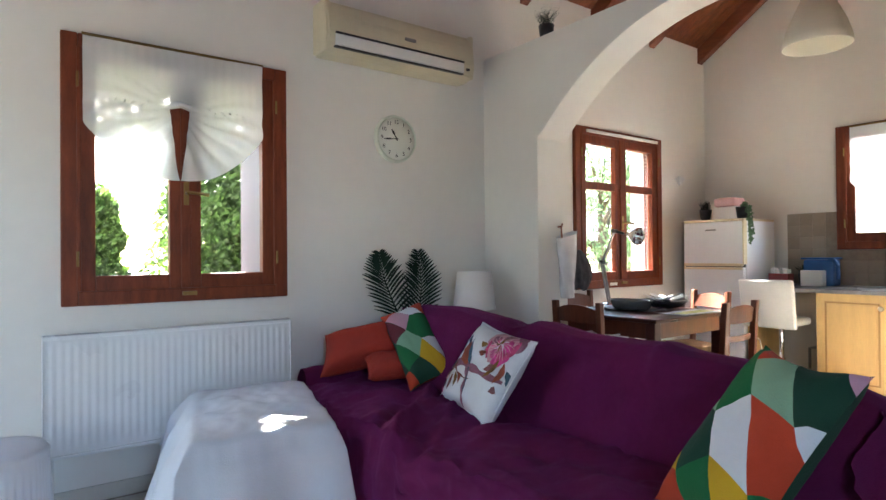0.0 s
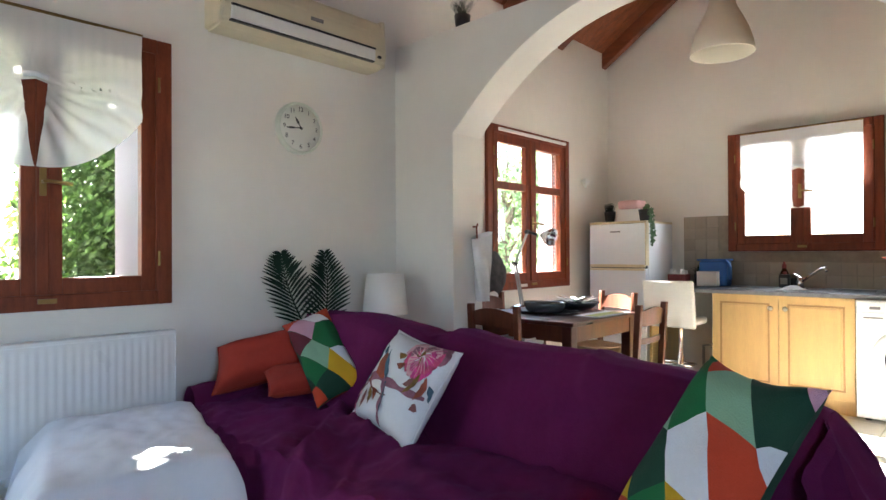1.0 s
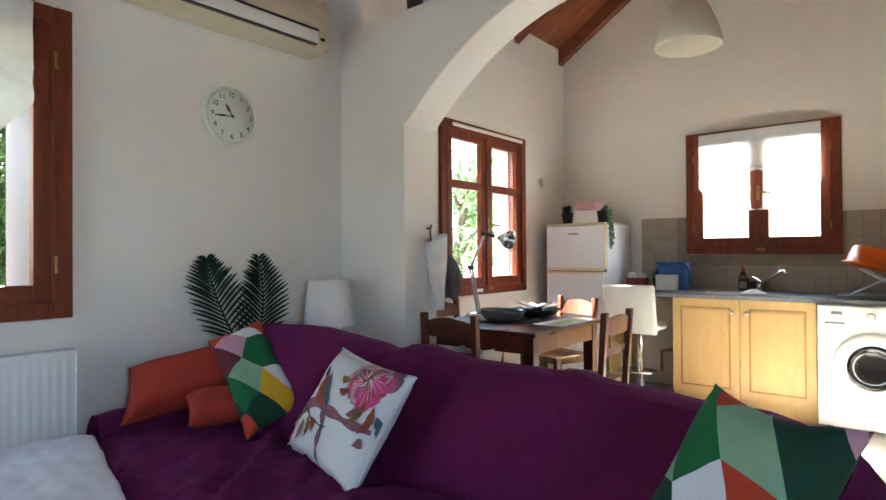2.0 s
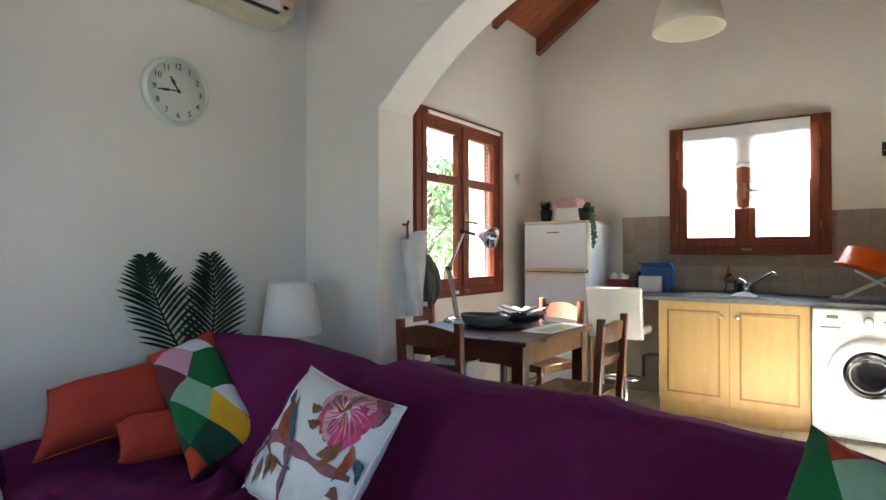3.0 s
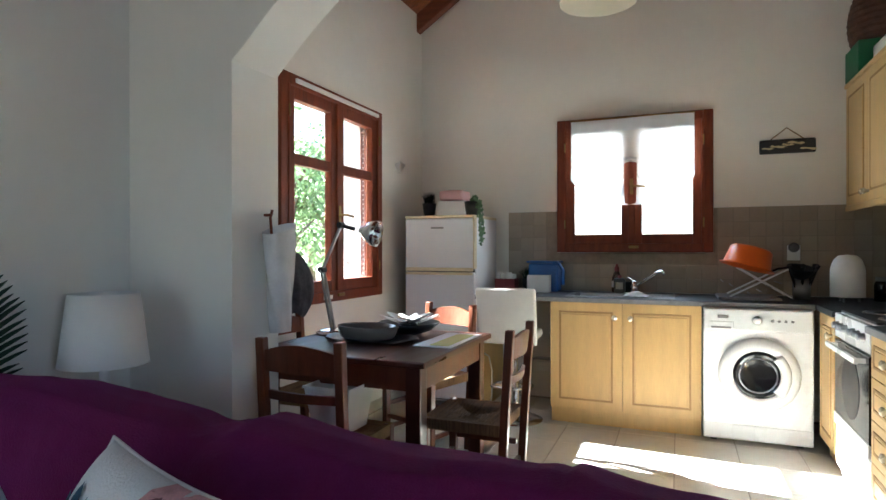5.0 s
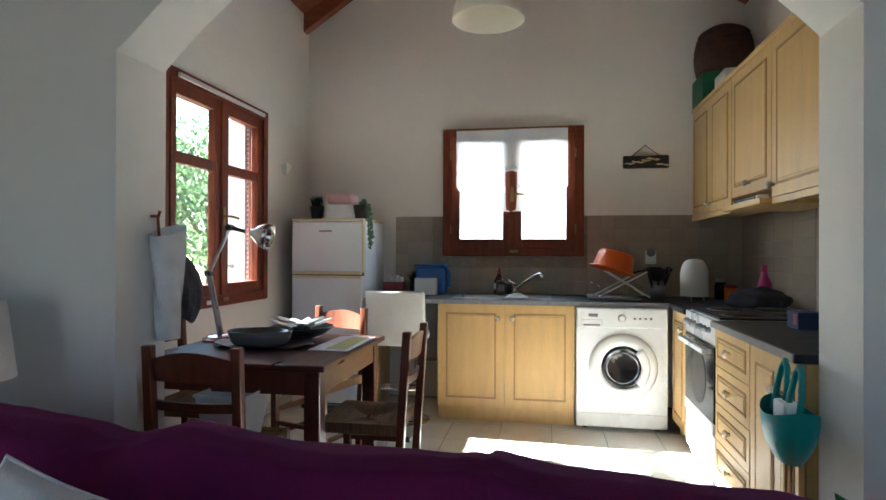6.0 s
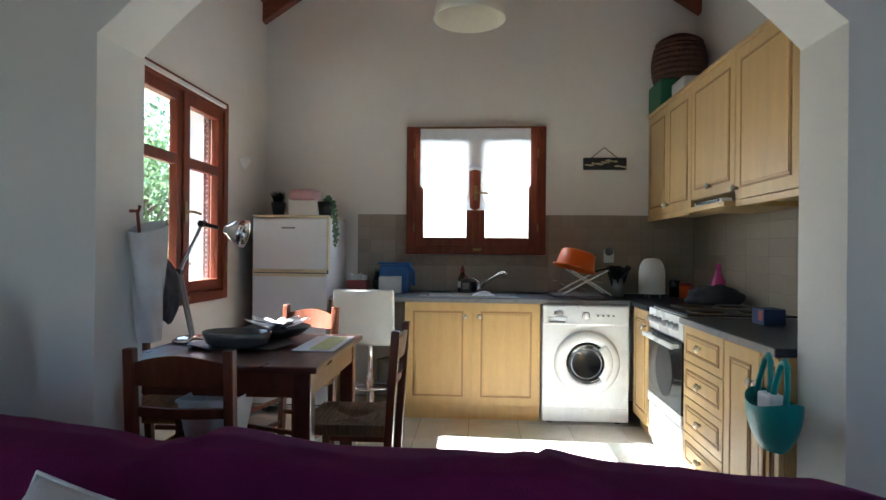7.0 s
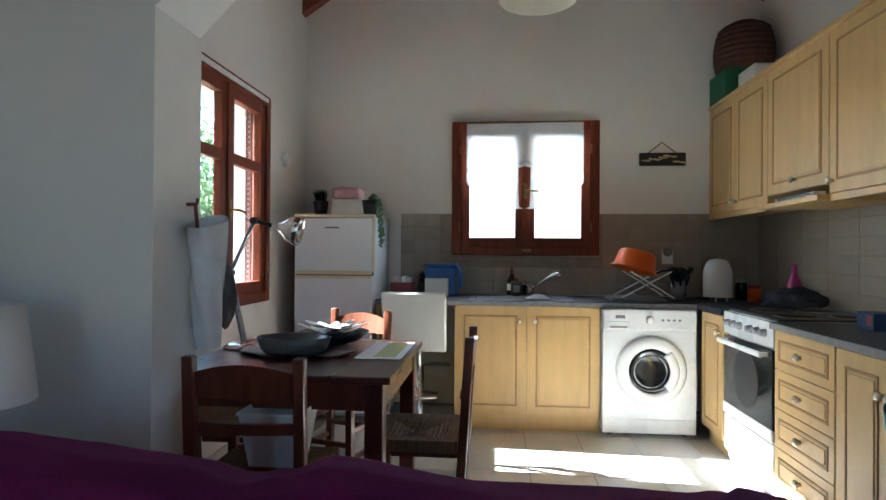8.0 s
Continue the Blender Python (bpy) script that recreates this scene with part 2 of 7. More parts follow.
def wall_y(name, y0, y1, x0, x1, z1, holes, label):
    """A wall along x with rectangular openings through it."""
    bm = bmesh.new()
    cuts = sorted({x0, x1, *[h[0] for h in holes], *[h[1] for h in holes]})
    for a, b in zip(cuts, cuts[1:]):
        hole = [h for h in holes if h[0] <= a and b <= h[1]]
        if hole:
            box(bm, a, b, y0, y1, 0, hole[0][2])
            box(bm, a, b, y0, y1, hole[0][3], z1)
        else:
            box(bm, a, b, y0, y1, 0, z1)
    bmesh.ops.remove_doubles(bm, verts=bm.verts, dist=1e-5)
    return setting(name, bm, PLASTER, label)


def gable(name, x0, x1, ya, yb, holes, label):
    """A wall along y that rises to the roof, with openings through it."""
    bm = bmesh.new()
    cuts = sorted({ya, yb, RIDGE_Y, *[h[0] for h in holes], *[h[1] for h in holes]})
    for a, b in zip(cuts, cuts[1:]):
        hole = [h for h in holes if h[0] <= a and b <= h[1]]
        lows = [(0, hole[0][2]), (hole[0][3], None)] if hole else [(0, None)]
        for lo, hi in lows:
            if hi is not None and hi - lo < 1e-4:
                continue
            za, zb = (hi, hi) if hi is not None else (roof_z(a), roof_z(b))
            vs = [bm.verts.new(c) for x in (x0, x1) for c in ((x, a, lo), (x, b, lo), (x, b, zb), (x, a, za))]
            for q in ((0, 1, 2, 3), (7, 6, 5, 4), (0, 4, 5, 1), (1, 5, 6, 2), (2, 6, 7, 3), (3, 7, 4, 0)):
                bm.faces.new([vs[k] for k in q])
    bmesh.ops.remove_doubles(bm, verts=bm.verts, dist=1e-5)
    return setting(name, bm, PLASTER, label)


LW = (0.31, 1.385, 0.925, 2.20)
LKW = (3.82, 5.02, 0.855, 2.205)
KW = (1.065, 2.197, 1.165, 2.207)

wall_y("wall_north", LEFT, LEFT + WALL_T, REAR, BACK + WALL_T, EAVE + 0.1, [(a + 0.05, b - 0.05, c + 0.05, d - 0.05) for a, b, c, d in (LW, LKW)], "white plastered long wall with two windows")
gable("wall_east", BACK, BACK + WALL_T, RIGHT_K - WALL_T, LEFT, [(KW[0] + 0.05, KW[1] - 0.05, KW[2] + 0.05, KW[3] - 0.05)], "white plastered kitchen gable wall")
# the rear opening is invented, so that fill light can come from behind
gable("wall_west", REAR - WALL_T, REAR, RIGHT_L - WALL_T, LEFT, [(2.1, 2.8, 0.0, 2.1)], "white plastered rear wall with an assumed, unseen opening")
wall_y("wall_south_kitchen", RIGHT_K - WALL_T, RIGHT_K, ARCH1, BACK, roof_z(RIGHT_K), [], "white plastered kitchen side wall")
# the hole is made up to go with the side fill lamp
wall_y("wall_south_living", RIGHT_L - WALL_T, RIGHT_L, REAR, ARCH1, roof_z(RIGHT_L), [(-0.25, 0.45, 1.15, 2.0)], "white plastered living room side wall")


def arch_wall():
    """The low partition with its wide segmental arch."""
    ya, yb, spring = 0.478, 2.856, 1.905
    half, mid, rise = (yb - ya) / 2, (ya + yb) / 2, 0.58
    # a flattened arch that starts at an angle from the jambs
    top = []
    n = 40
    for k in range(n + 1):
        s = -1 + 2 * k / n
        top.append((mid + half * s, spring + rise * (1 - abs(s) ** 2.2)))
    bm = bmesh.new()
    # strips between the ledge and what lies under it, from one side to the other
    line = [(RIGHT_L, 0.0), (ya, 0.0)] + top + [(yb, 0.0), (LEFT, 0.0)]
    rows = {}
    for x in (ARCH0, ARCH1):
        rows[x] = ([bm.verts.new((x, y, z)) for y, z in line], [bm.verts.new((x, y, LEDGE)) for y, z in line])
    for x in (ARCH0, ARCH1):
        low, high = rows[x]
        for k in range(len(line) - 1):
            if line[k][0] != line[k + 1][0]:
                bm.faces.new((low[k], low[k + 1], high[k + 1], high[k]))
    for q in (0, 1):
        a, b = rows[ARCH0][q], rows[ARCH1][q]
        for k in range(len(line) - 1):
            if q == 0 or line[k][0] != line[k + 1][0]:
                bm.faces.new((a[k], a[k + 1], b[k + 1], b[k]))
    bmesh.ops.remove_doubles(bm, verts=bm.verts, dist=1e-6)
    edges = [e for e in bm.edges if len(e.link_faces) == 2 and 1.2 < abs(e.calc_face_angle(0)) < 2.0]
    bmesh.ops.bevel(bm, geom=edges, offset=0.009, segments=2, affect="EDGES", clamp_overlap=True)
    return setting("wall_arch", bm, PLASTER, "white plastered partition wall with a wide arched opening")


arch_wall()

# ---------------- roof ----------------


def roof():
    for nm, y0, y1 in (("ceiling_north", RIDGE_Y, LEFT + 0.25), ("ceiling_south", RIGHT_L - 0.25, RIDGE_Y)):
        bm = bmesh.new()
        run = y1 - y0
        boards = int((BACK - REAR + 0.5) / 0.12)
        for k in range(boards + 1):
            x0 = REAR - 0.25 + k * 0.12
            vs = [bm.verts.new((x, y, roof_z(y) + dz)) for dz in (0, 0.03) for x, y in ((x0, y0), (x0 + 0.115, y0), (x0 + 0.115, y1), (x0, y1))]
            for q in ((0, 1, 2, 3), (7, 6, 5, 4), (0, 4, 5, 1), (1, 5, 6, 2), (2, 6, 7, 3), (3, 7, 4, 0)):
                bm.faces.new([vs[i] for i in q])
        vs = [bm.verts.new((x, y, roof_z(y) + 0.034 + dz)) for dz in (0, 0.12) for x, y in ((REAR - 0.3, y0), (BACK + 0.4, y0), (BACK + 0.4, y1), (REAR - 0.3, y1))]
        for q in ((0, 1, 2, 3), (7, 6, 5, 4), (0, 4, 5, 1), (1, 5, 6, 2), (2, 6, 7, 3), (3, 7, 4, 0)):
            bm.faces.new([vs[i] for i in q])
        setting(nm, bm, CEIL_WOOD, "sloping ceiling of dark red-brown varnished boards")
    for k in range(10):
        x = 5.745 - 0.82 * k
        for sgn in (1, -1):
            bm = bmesh.new()
            yo = LEFT - 0.003 if sgn > 0 else (RIGHT_K + 0.003 if x > ARCH1 else RIGHT_L + 0.003)
            sec = [(x - 0.042, 0), (x + 0.042, 0), (x + 0.042, -0.155), (x - 0.042, -0.155)]
            a = [bm.verts.new((q, RIDGE_Y, roof_z(RIDGE_Y) + d - 0.002)) for q, d in sec]
            b = [bm.verts.new((q, yo, roof_z(yo) + d - 0.002)) for q, d in sec]
            for i in range(4):
                bm.faces.new((a[i], a[(i + 1) % 4], b[(i + 1) % 4], b[i]))
            bm.faces.new(a)
            bm.faces.new(b[::-1])
            bmesh.ops.bevel(bm, geom=[e for e in bm.edges if e.calc_length() > 1], offset=0.006, segments=1, affect="EDGES")
            tagged(part("rafter", bm, BEAM_WOOD), "dark red-brown varnished wooden roof rafter", "rafter", "rafters of the roof", "structure")


roof()
bm = boxm(REAR - 0.3, BACK + 0.2, RIDGE_Y - 0.05, RIDGE_Y + 0.05, roof_z(RIDGE_Y) - 0.22, roof_z(RIDGE_Y) - 0.03, 0.006)
setting("ridge_beam", bm, BEAM_WOOD, "dark varnished wooden ridge beam")

# ---------------- floor ----------------
bm = boxm(REAR - 0.2, BACK + 0.2, RIGHT_L - 0.2, LEFT + 0.2, -0.2, -0.006)
floor = setting("floor", bm, GROUT, "glossy beige ceramic floor tiles with darker grout")

bm = bmesh.new()
box(bm, REAR, ARCH0 - 0.002, LEFT - 0.012, LEFT - 0.001, 0.0, 0.075, 0.003)
box(bm, ARCH1 + 0.002, BACK - 0.002, LEFT - 0.012, LEFT - 0.001, 0.0, 0.075, 0.003)
box(bm, ARCH0 - 0.012, ARCH0 - 0.001, 2.87, LEFT - 0.014, 0.0, 0.075, 0.003)
setting("baseboard", bm, FLOOR_TILE, "beige tile skirting along the white walls")

# ---------------- windows ----------------


def pane(parent, x0, x1, y, z0, z1):
    ob = part("pane", boxm(x0, x1, y - 0.003, y + 0.003, z0, z1), GLASS, parent)
    ob.visible_shadow = False
    return ob


def window(name, label, W, H, muntin, at, rz, handle_z):
    """A casement pair in a frame. Local x runs along the wall, y outwards, z up from the sill."""
    w = new(name)
    w.matrix_world = pose(*at, 0, 0, rz)
    tagged(w, label, kind="structure")
    t = 0.068
    bm = bmesh.new()
    for b in ((0, t, 0, H), (W - t, W, 0, H), (t, W - t, 0, t), (t, W - t, H - t, H)):
        box(bm, b[0], b[1], -0.032, 0.055, b[2], b[3], 0.007)
    part("window_frame", bm, FRAME_WOOD, w)
    bm = bmesh.new()
    for b in ((t - 0.006, t + 0.012, t, H - t), (W - t - 0.012, W - t + 0.006, t, H - t)):
        box(bm, b[0], b[1], -0.04, -0.028, b[2], b[3], 0.004)
    part("beading", bm, FRAME_WOOD, w)
    s = 0.075
    mid = W / 2
    for x0, x1 in ((t - 0.004, mid - 0.0005), (mid + 0.0005, W - t + 0.004)):
        bm = bmesh.new()
        z0, z1 = t - 0.004, H - t + 0.004
        lo, hi = z0 + s, z1 - s
        box(bm, x0, x0 + s, -0.022, 0.03, z0, z1, 0.005)
        box(bm, x1 - s, x1, -0.022, 0.03, z0, z1, 0.005)
        box(bm, x0 + s, x1 - s, -0.022, 0.03, z0, lo, 0.005)
        box(bm, x0 + s, x1 - s, -0.022, 0.03, hi, z1, 0.005)
        if muntin:
            box(bm, x0 + s, x1 - s, -0.018, 0.026, muntin - 0.032, muntin + 0.032, 0.005)
        sash = part("sash", bm, FRAME_WOOD, w)
        if muntin:
            pane(sash, x0 + s - 0.004, x1 - s + 0.004, 0.006, lo - 0.004, muntin - 0.03)
            pane(sash, x0 + s - 0.004, x1 - s + 0.004, 0.006, muntin + 0.03, hi + 0.004)
        else:
            pane(sash, x0 + s - 0.004, x1 - s + 0.004, 0.006, lo - 0.004, hi + 0.004)
    part("cover_strip", boxm(mid - 0.024, mid + 0.024, -0.036, -0.0225, t, H - t, 0.006), FRAME_WOOD, w)
    bm = boxm(mid - 0.013, mid + 0.013, -0.042, -0.037, handle_z - 0.06, handle_z + 0.06, 0.003)
    tube(bm, [(mid, -0.038, handle_z), (mid, -0.075, handle_z), (mid + 0.02, -0.082, handle_z), (mid + 0.10, -0.08, handle_z - 0.008)], 0.008, 8)
    part("handle", bm, BRASS, w, "brass window handle")
    bm = bmesh.new()
    for hx in (t - 0.003, W - t + 0.003):
        for hz in (0.22, H - 0.22):
            tube(bm, [(hx, -0.044, hz - 0.035), (hx, -0.044, hz + 0.035)], 0.006, 8)
    part("hinge", bm, BRASS, w)
    bm = boxm(mid - 0.02, mid + 0.05, -0.046, -0.033, t * 0.45, t * 0.75, 0.002)
    part("latch", bm, BRASS, w)
    return w


win1 = window("window_1", "living room window, red-brown varnished wood casements", LW[1] - LW[0], LW[3] - LW[2], 0, (LW[0], LEFT, LW[2]), 0, 0.55)
win2 = window("window_2", "kitchen side window, red-brown wood with four panes", LKW[1] - LKW[0], LKW[3] - LKW[2], 0.865, (LKW[0], LEFT, LKW[2]), 0, 0.56)
win3 = window("window_3", "kitchen sink window, dark red-brown wood casements", KW[1] - KW[0], KW[3] - KW[2], 0, (BACK, KW[1], KW[2]), -90, 0.50)
part("blind_rail", boxm(0.13, 1.12, -0.05, -0.033, 1.30, 1.325, 0.004), WHITE_PLASTIC, win2, "white blind rail")
part("label_strip", boxm(0.42, 0.52, -0.0345, -0.0325, 0.02, 0.045), WHITE_PLASTIC, win2)


def curtain(label, taper, x0, x1, zt, outer, low, gap_top, at, rz):
    """A tied-up sheer: two fans with a tear-shaped gap between them."""
    c = thing("curtain", label, "curtain", at=at, rz=rz)
    mid = (x0 + x1) / 2

    def bottom(s, left):
        # s: 0 at the outer edge, 1 at the middle
        return outer + (low - outer) * math.sin(min(1, s * 1.12) * math.pi / 2) ** 0.9

    for left in (True, False):
        bm = bmesh.new()

        def fn(u, v, left=left):
            s = u
            zb = bottom(s, left)
            ztop = zt
            z = zb + (ztop - zb) * v
            half = (x1 - x0) / 2 - 0.0
            inner = half + 0.012
            if z < gap_top:
                inner = half - 0.002 - 0.045 * max(0.0, (z - low) / (gap_top - low)) ** taper
            d = s * inner
            # folds that fan out from the knot
            ang = math.atan2(gap_top - z, (half - d) + 0.02)
            near = min(1.0, max(0.0, (gap_top + 0.14 - z) / 0.2))
            dep = 0.009 * math.sin(24 * ang + 1.5 * math.sin(5 * s)) * near + 0.004 * math.sin(34 * z + 3 * s) * (1 - near) + 0.0008 * math.sin(60 * s)
            x = x0 + d if left else x1 - d
            return (x, -0.056 + dep - (0 if left else 0.006), z)

        surface(bm, fn, 44, 44)
        part("fan", bm, SHEER, c, smooth=True)
    bm = bmesh.new()
    tube(bm, [(mid - 0.045, -0.075, gap_top + 0.012), (mid, -0.082, gap_top + 0.02), (mid + 0.045, -0.075, gap_top + 0.01)], 0.012, 8)
    part("tie", bm, WHITE_CLOTH, c, "knotted white tie", True)
    bm = bmesh.new()
    tube(bm, [(x0 - 0.004, -0.06, zt + 0.004), (x1 + 0.004, -0.06, zt + 0.004)], 0.007, 8)
    part("rod", bm, BRASS, c)
    return c


curtain("short white sheer curtain tied up in the middle", 0.8, 0.085, 0.925, 1.262, 0.86, 0.61, 0.975, (LW[0], LEFT, LW[2]), 0)
sink_curtain = curtain("short white sheer curtain knotted over the sink window", 0.06, 0.115, 1.005, 1.02, 0.56, 0.36, 0.69, (BACK, KW[1], KW[2]), -90)
bm = bmesh.new()
surface(bm, lambda u, v: (0.118 + 0.884 * u, -0.068 + 0.004 * math.sin(70 * u) * (1 - v), 0.925 + 0.09 * v + 0.004 * math.sin(23 * u) * (1 - v)), 90, 4)
part("valance", bm, WHITE_CLOTH, sink_curtain, "gathered white valance", smooth=True)


# painted boards and an open louvred shutter in the outer reveals of the two long-wall windows
W1, H1 = LW[1] - LW[0], LW[3] - LW[2]
part("reveal_board", boxm(W1 - 0.105, W1 - 0.085, 0.065, 0.47, 0.06, H1 - 0.06, 0.004), SHUTTER, win1, "faded mauve shutter standing open")
part("catch", boxm(W1 - 0.068, W1 - 0.062, 0.14, 0.16, 0.30, 0.34, 0.002), COUNTER_EDGE, win1, "small grey catch")
W2, H2 = LKW[1] - LKW[0], LKW[3] - LKW[2]
SHUTTER_WOOD = mat("weathered_shutter_wood", (0.27, 0.19, 0.18), 0.7, spread=0.25, scale=6, bump=0.15, bump_scale=60)
WHITE_BOARD = mat("weathered_white_paint", (0.74, 0.74, 0.80), 0.6, spread=0.08, scale=5, bump=0.1, bump_scale=40)
part("reveal_board", boxm(W2 - 0.062, W2 - 0.052, 0.06, WALL_T + 0.02, 0.06, H2 - 0.06, 0.002), WHITE_BOARD, win2, "pale lavender-white painted board")
shutter = part("shutter", boxm(W2 - 0.088, W2 - 0.064, 0.068, 0.078, 0.07, H2 - 0.07, 0.003), SHUTTER_WOOD, win2, "weathered brown louvred shutter standing open")
part("stile", boxm(W2 - 0.088, W2 - 0.064, 0.100, 0.110, 0.07, H2 - 0.07, 0.003), SHUTTER_WOOD, shutter)
for k in range(34):
    part("slat", boxm(W2 - 0.083, W2 - 0.067, 0.079, 0.099, 0.10 + 0.034 * k, 0.121 + 0.034 * k), SHUTTER_WOOD, shutter)
part("catch", boxm(W2 - 0.085, W2 - 0.062, 0.20, 0.235, 0.22, 0.25, 0.003), COUNTER_EDGE, win2, "small grey catch")

# ---------------- kitchen: units, worktop, appliances ----------------


def panel_door(parent, w, h, at, rz, name="door", knob=None, depth=0.02):
    """A framed door with a moulded panel. Local x along the front, -y towards the room."""
    bm = boxm(0, w, -depth, 0, 0, h, 0.003)
    d = part(name, bm, CABINET, parent)
    d.matrix_world = pose(*at, 0, 0, rz)
    bm = bmesh.new()
    f = min(0.06, w * 0.2, h * 0.22)
    for b in ((f, f + 0.012, f, h - f), (w - f - 0.012, w - f, f, h - f), (f, w - f, f, f + 0.012), (f, w - f, h - f - 0.012, h - f)):
        box(bm, b[0], b[1], -depth - 0.004, -depth + 0.002, b[2], b[3], 0.002)
    part("moulding", bm, CABINET_LINE, d)
    if w > 0.2 and h > 0.16:
        bm = boxm(f + 0.02, w - f - 0.02, -depth - 0.005, -depth + 0.002, f + 0.02, h - f - 0.02, 0.004)
        part("panel", bm, CABINET, d)
    if knob:
        kx, kz = knob
        bm = lathe(bmesh.new(), [(0.0, 0.0), (0.009, 0.0), (0.008, 0.014), (0.017, 0.020), (0.019, 0.028), (0.012, 0.035), (0, 0.036)], n=14)
        bmesh.ops.rotate(bm, verts=bm.verts, matrix=Matrix.Rotation(radians(90), 3, "X"))
        bmesh.ops.translate(bm, verts=bm.verts, vec=(kx, -depth, kz))
        part("knob", bm, KNOB, d, "pale metal knob", True)
    return d


FX = 5.17          # front of the sink run
FY = 0.535         # front of the side run
TOPZ = 0.862

# sink unit under the window
u = thing("sink_cabinet", "cream wood sink cabinet with two panelled doors", "cabinet", at=(FX, 2.125, 0))
part("body", boxm(FX + 0.022, BACK - 0.005, 1.162, 2.125, 0.1, TOPZ - 0.035, 0.002), CABINET, u).matrix_parent_inverse = u.matrix_world.inverted()
part("plinth", boxm(FX + 0.024, BACK - 0.01, 1.165, 2.12, 0.0, 0.1), CABINET, u).matrix_parent_inverse = u.matrix_world.inverted()
for y1, kx in ((2.123, 0.43), (1.642, 0.05)):
    d = panel_door(u, 0.478, 0.725, (0, 0, 0), 0, knob=(kx, 0.63))
    d.matrix_parent_inverse = u.matrix_world.inverted()
    d.matrix_basis = pose(FX + 0.02, y1, 0.103, 0, 0, -90)

# corner filler beside the washing machine
u = thing("corner_cabinet", "narrow cream wood corner cabinet", "cabinet", at=(0, 0, 0))
part("body", boxm(4.77, 5.12, FY - 0.57, FY - 0.022, 0.1, TOPZ - 0.035, 0.002), CABINET, u)
part("plinth", boxm(4.77, 5.12, FY - 0.55, FY - 0.05, 0.0, 0.1), CABINET, u)
panel_door(u, 0.345, 0.72, (5.118, FY - 0.02, 0.103), 180, knob=(0.30, 0.62))

# drawers
u = thing("drawer_cabinet", "cream wood base cabinet with four drawers", "cabinet")
part("body", boxm(3.632, 4.13, FY - 0.57, FY - 0.022, 0.1, TOPZ - 0.035, 0.002), CABINET, u)
part("plinth", boxm(3.632, 4.13, FY - 0.55, FY - 0.05, 0.0, 0.1), CABINET, u)
for k in range(4):
    panel_door(u, 0.49, 0.178, (4.127, FY - 0.02, 0.103 + 0.1815 * k), 180, "drawer", knob=(0.245, 0.09))

# door unit beside the arch
u = thing("base_cabinet", "cream wood base cabinet with two grooved doors", "cabinet")
part("body", boxm(ARCH1 + 0.005, 3.628, FY - 0.57, FY - 0.022, 0.1, TOPZ - 0.035, 0.002), CABINET, u)
part("plinth", boxm(ARCH1 + 0.005, 3.628, FY - 0.55, FY - 0.05, 0.0, 0.1), CABINET, u)
panel_door(u, 0.315, 0.72, (3.626, FY - 0.02, 0.103), 180, knob=(0.29, 0.60))
d = panel_door(u, 0.148, 0.72, (3.307, FY - 0.02, 0.103), 180, knob=(0.025, 0.60))
for k in range(2):
    b = boxm(0.05 + k * 0.045, 0.056 + k * 0.045, -0.0285, -0.018, 0.02, 0.6)
    part("groove", b, CABINET_LINE, d)

# worktop: one continuous slab in an L, with the sink let into it
bm = bmesh.new()
box(bm, FX - 0.025, BACK - 0.014, -0.105, 1.335, TOPZ - 0.032, TOPZ, 0.004)
box(bm, FX - 0.025, FX + 0.055, 1.335, 2.02, TOPZ - 0.032, TOPZ, 0.004)
box(bm, 5.66, BACK - 0.014, 1.335, 2.02, TOPZ - 0.032, TOPZ, 0.004)
box(bm, FX - 0.025, BACK - 0.014, 2.02, 2.665, TOPZ - 0.032, TOPZ, 0.004)
box(bm, 4.752, FX - 0.026, -0.105, FY + 0.015, TOPZ - 0.032, TOPZ, 0.004)
w = thing("worktop", "dark slate-grey laminate kitchen worktop", "worktop")
part("end_slab", boxm(ARCH1 + 0.004, 4.138, -0.105, FY + 0.015, TOPZ - 0.032, TOPZ, 0.004), COUNTER, w)
part("slab", bm, COUNTER, w)
bm = bmesh.new()
box(bm, FX - 0.031, FX - 0.0255, FY + 0.02, 2.665, TOPZ - 0.031, TOPZ - 0.003, 0.001)
box(bm, ARCH1 + 0.004, 4.138, FY + 0.0155, FY + 0.021, TOPZ - 0.031, TOPZ - 0.003, 0.001)
part("front_edge", bm, COUNTER_EDGE, w, "paler grey front edge")
bm = boxm(FX + 0.03, BACK - 0.02, 2.645, 2.665, 0.0, TOPZ - 0.033)
part("end_panel", bm, CABINET, w, "cream end panel")

# sink
s = thing("sink", "stainless steel sink with a round bowl and drainer", "sink")
bm = bmesh.new()
z = TOPZ + 0.004
box(bm, FX + 0.04, 5.675, 1.32, 1.60, z - 0.003, z + 0.002, 0.002)
box(bm, FX + 0.04, FX + 0.10, 1.60, 2.035, z - 0.003, z + 0.002, 0.002)
box(bm, 5.58, 5.675, 1.60, 2.035, z - 0.003, z + 0.002, 0.002)
box(bm, FX + 0.10, 5.58, 1.985, 2.035, z - 0.003, z + 0.002, 0.002)
part("rim", bm, SINK_STEEL, s)
bm = bmesh.new()
box(bm, FX + 0.10, 5.58, 1.60, 1.985, z - 0.15, z - 0.145)
for b in ((FX + 0.095, FX + 0.10, 1.60, 1.985), (5.58, 5.585, 1.60, 1.985), (FX + 0.10, 5.58, 1.595, 1.60), (FX + 0.10, 5.58, 1.985, 1.99)):
    box(bm, b[0], b[1], b[2], b[3], z - 0.15, z - 0.001)
part("bowl", bm, STEEL, s)
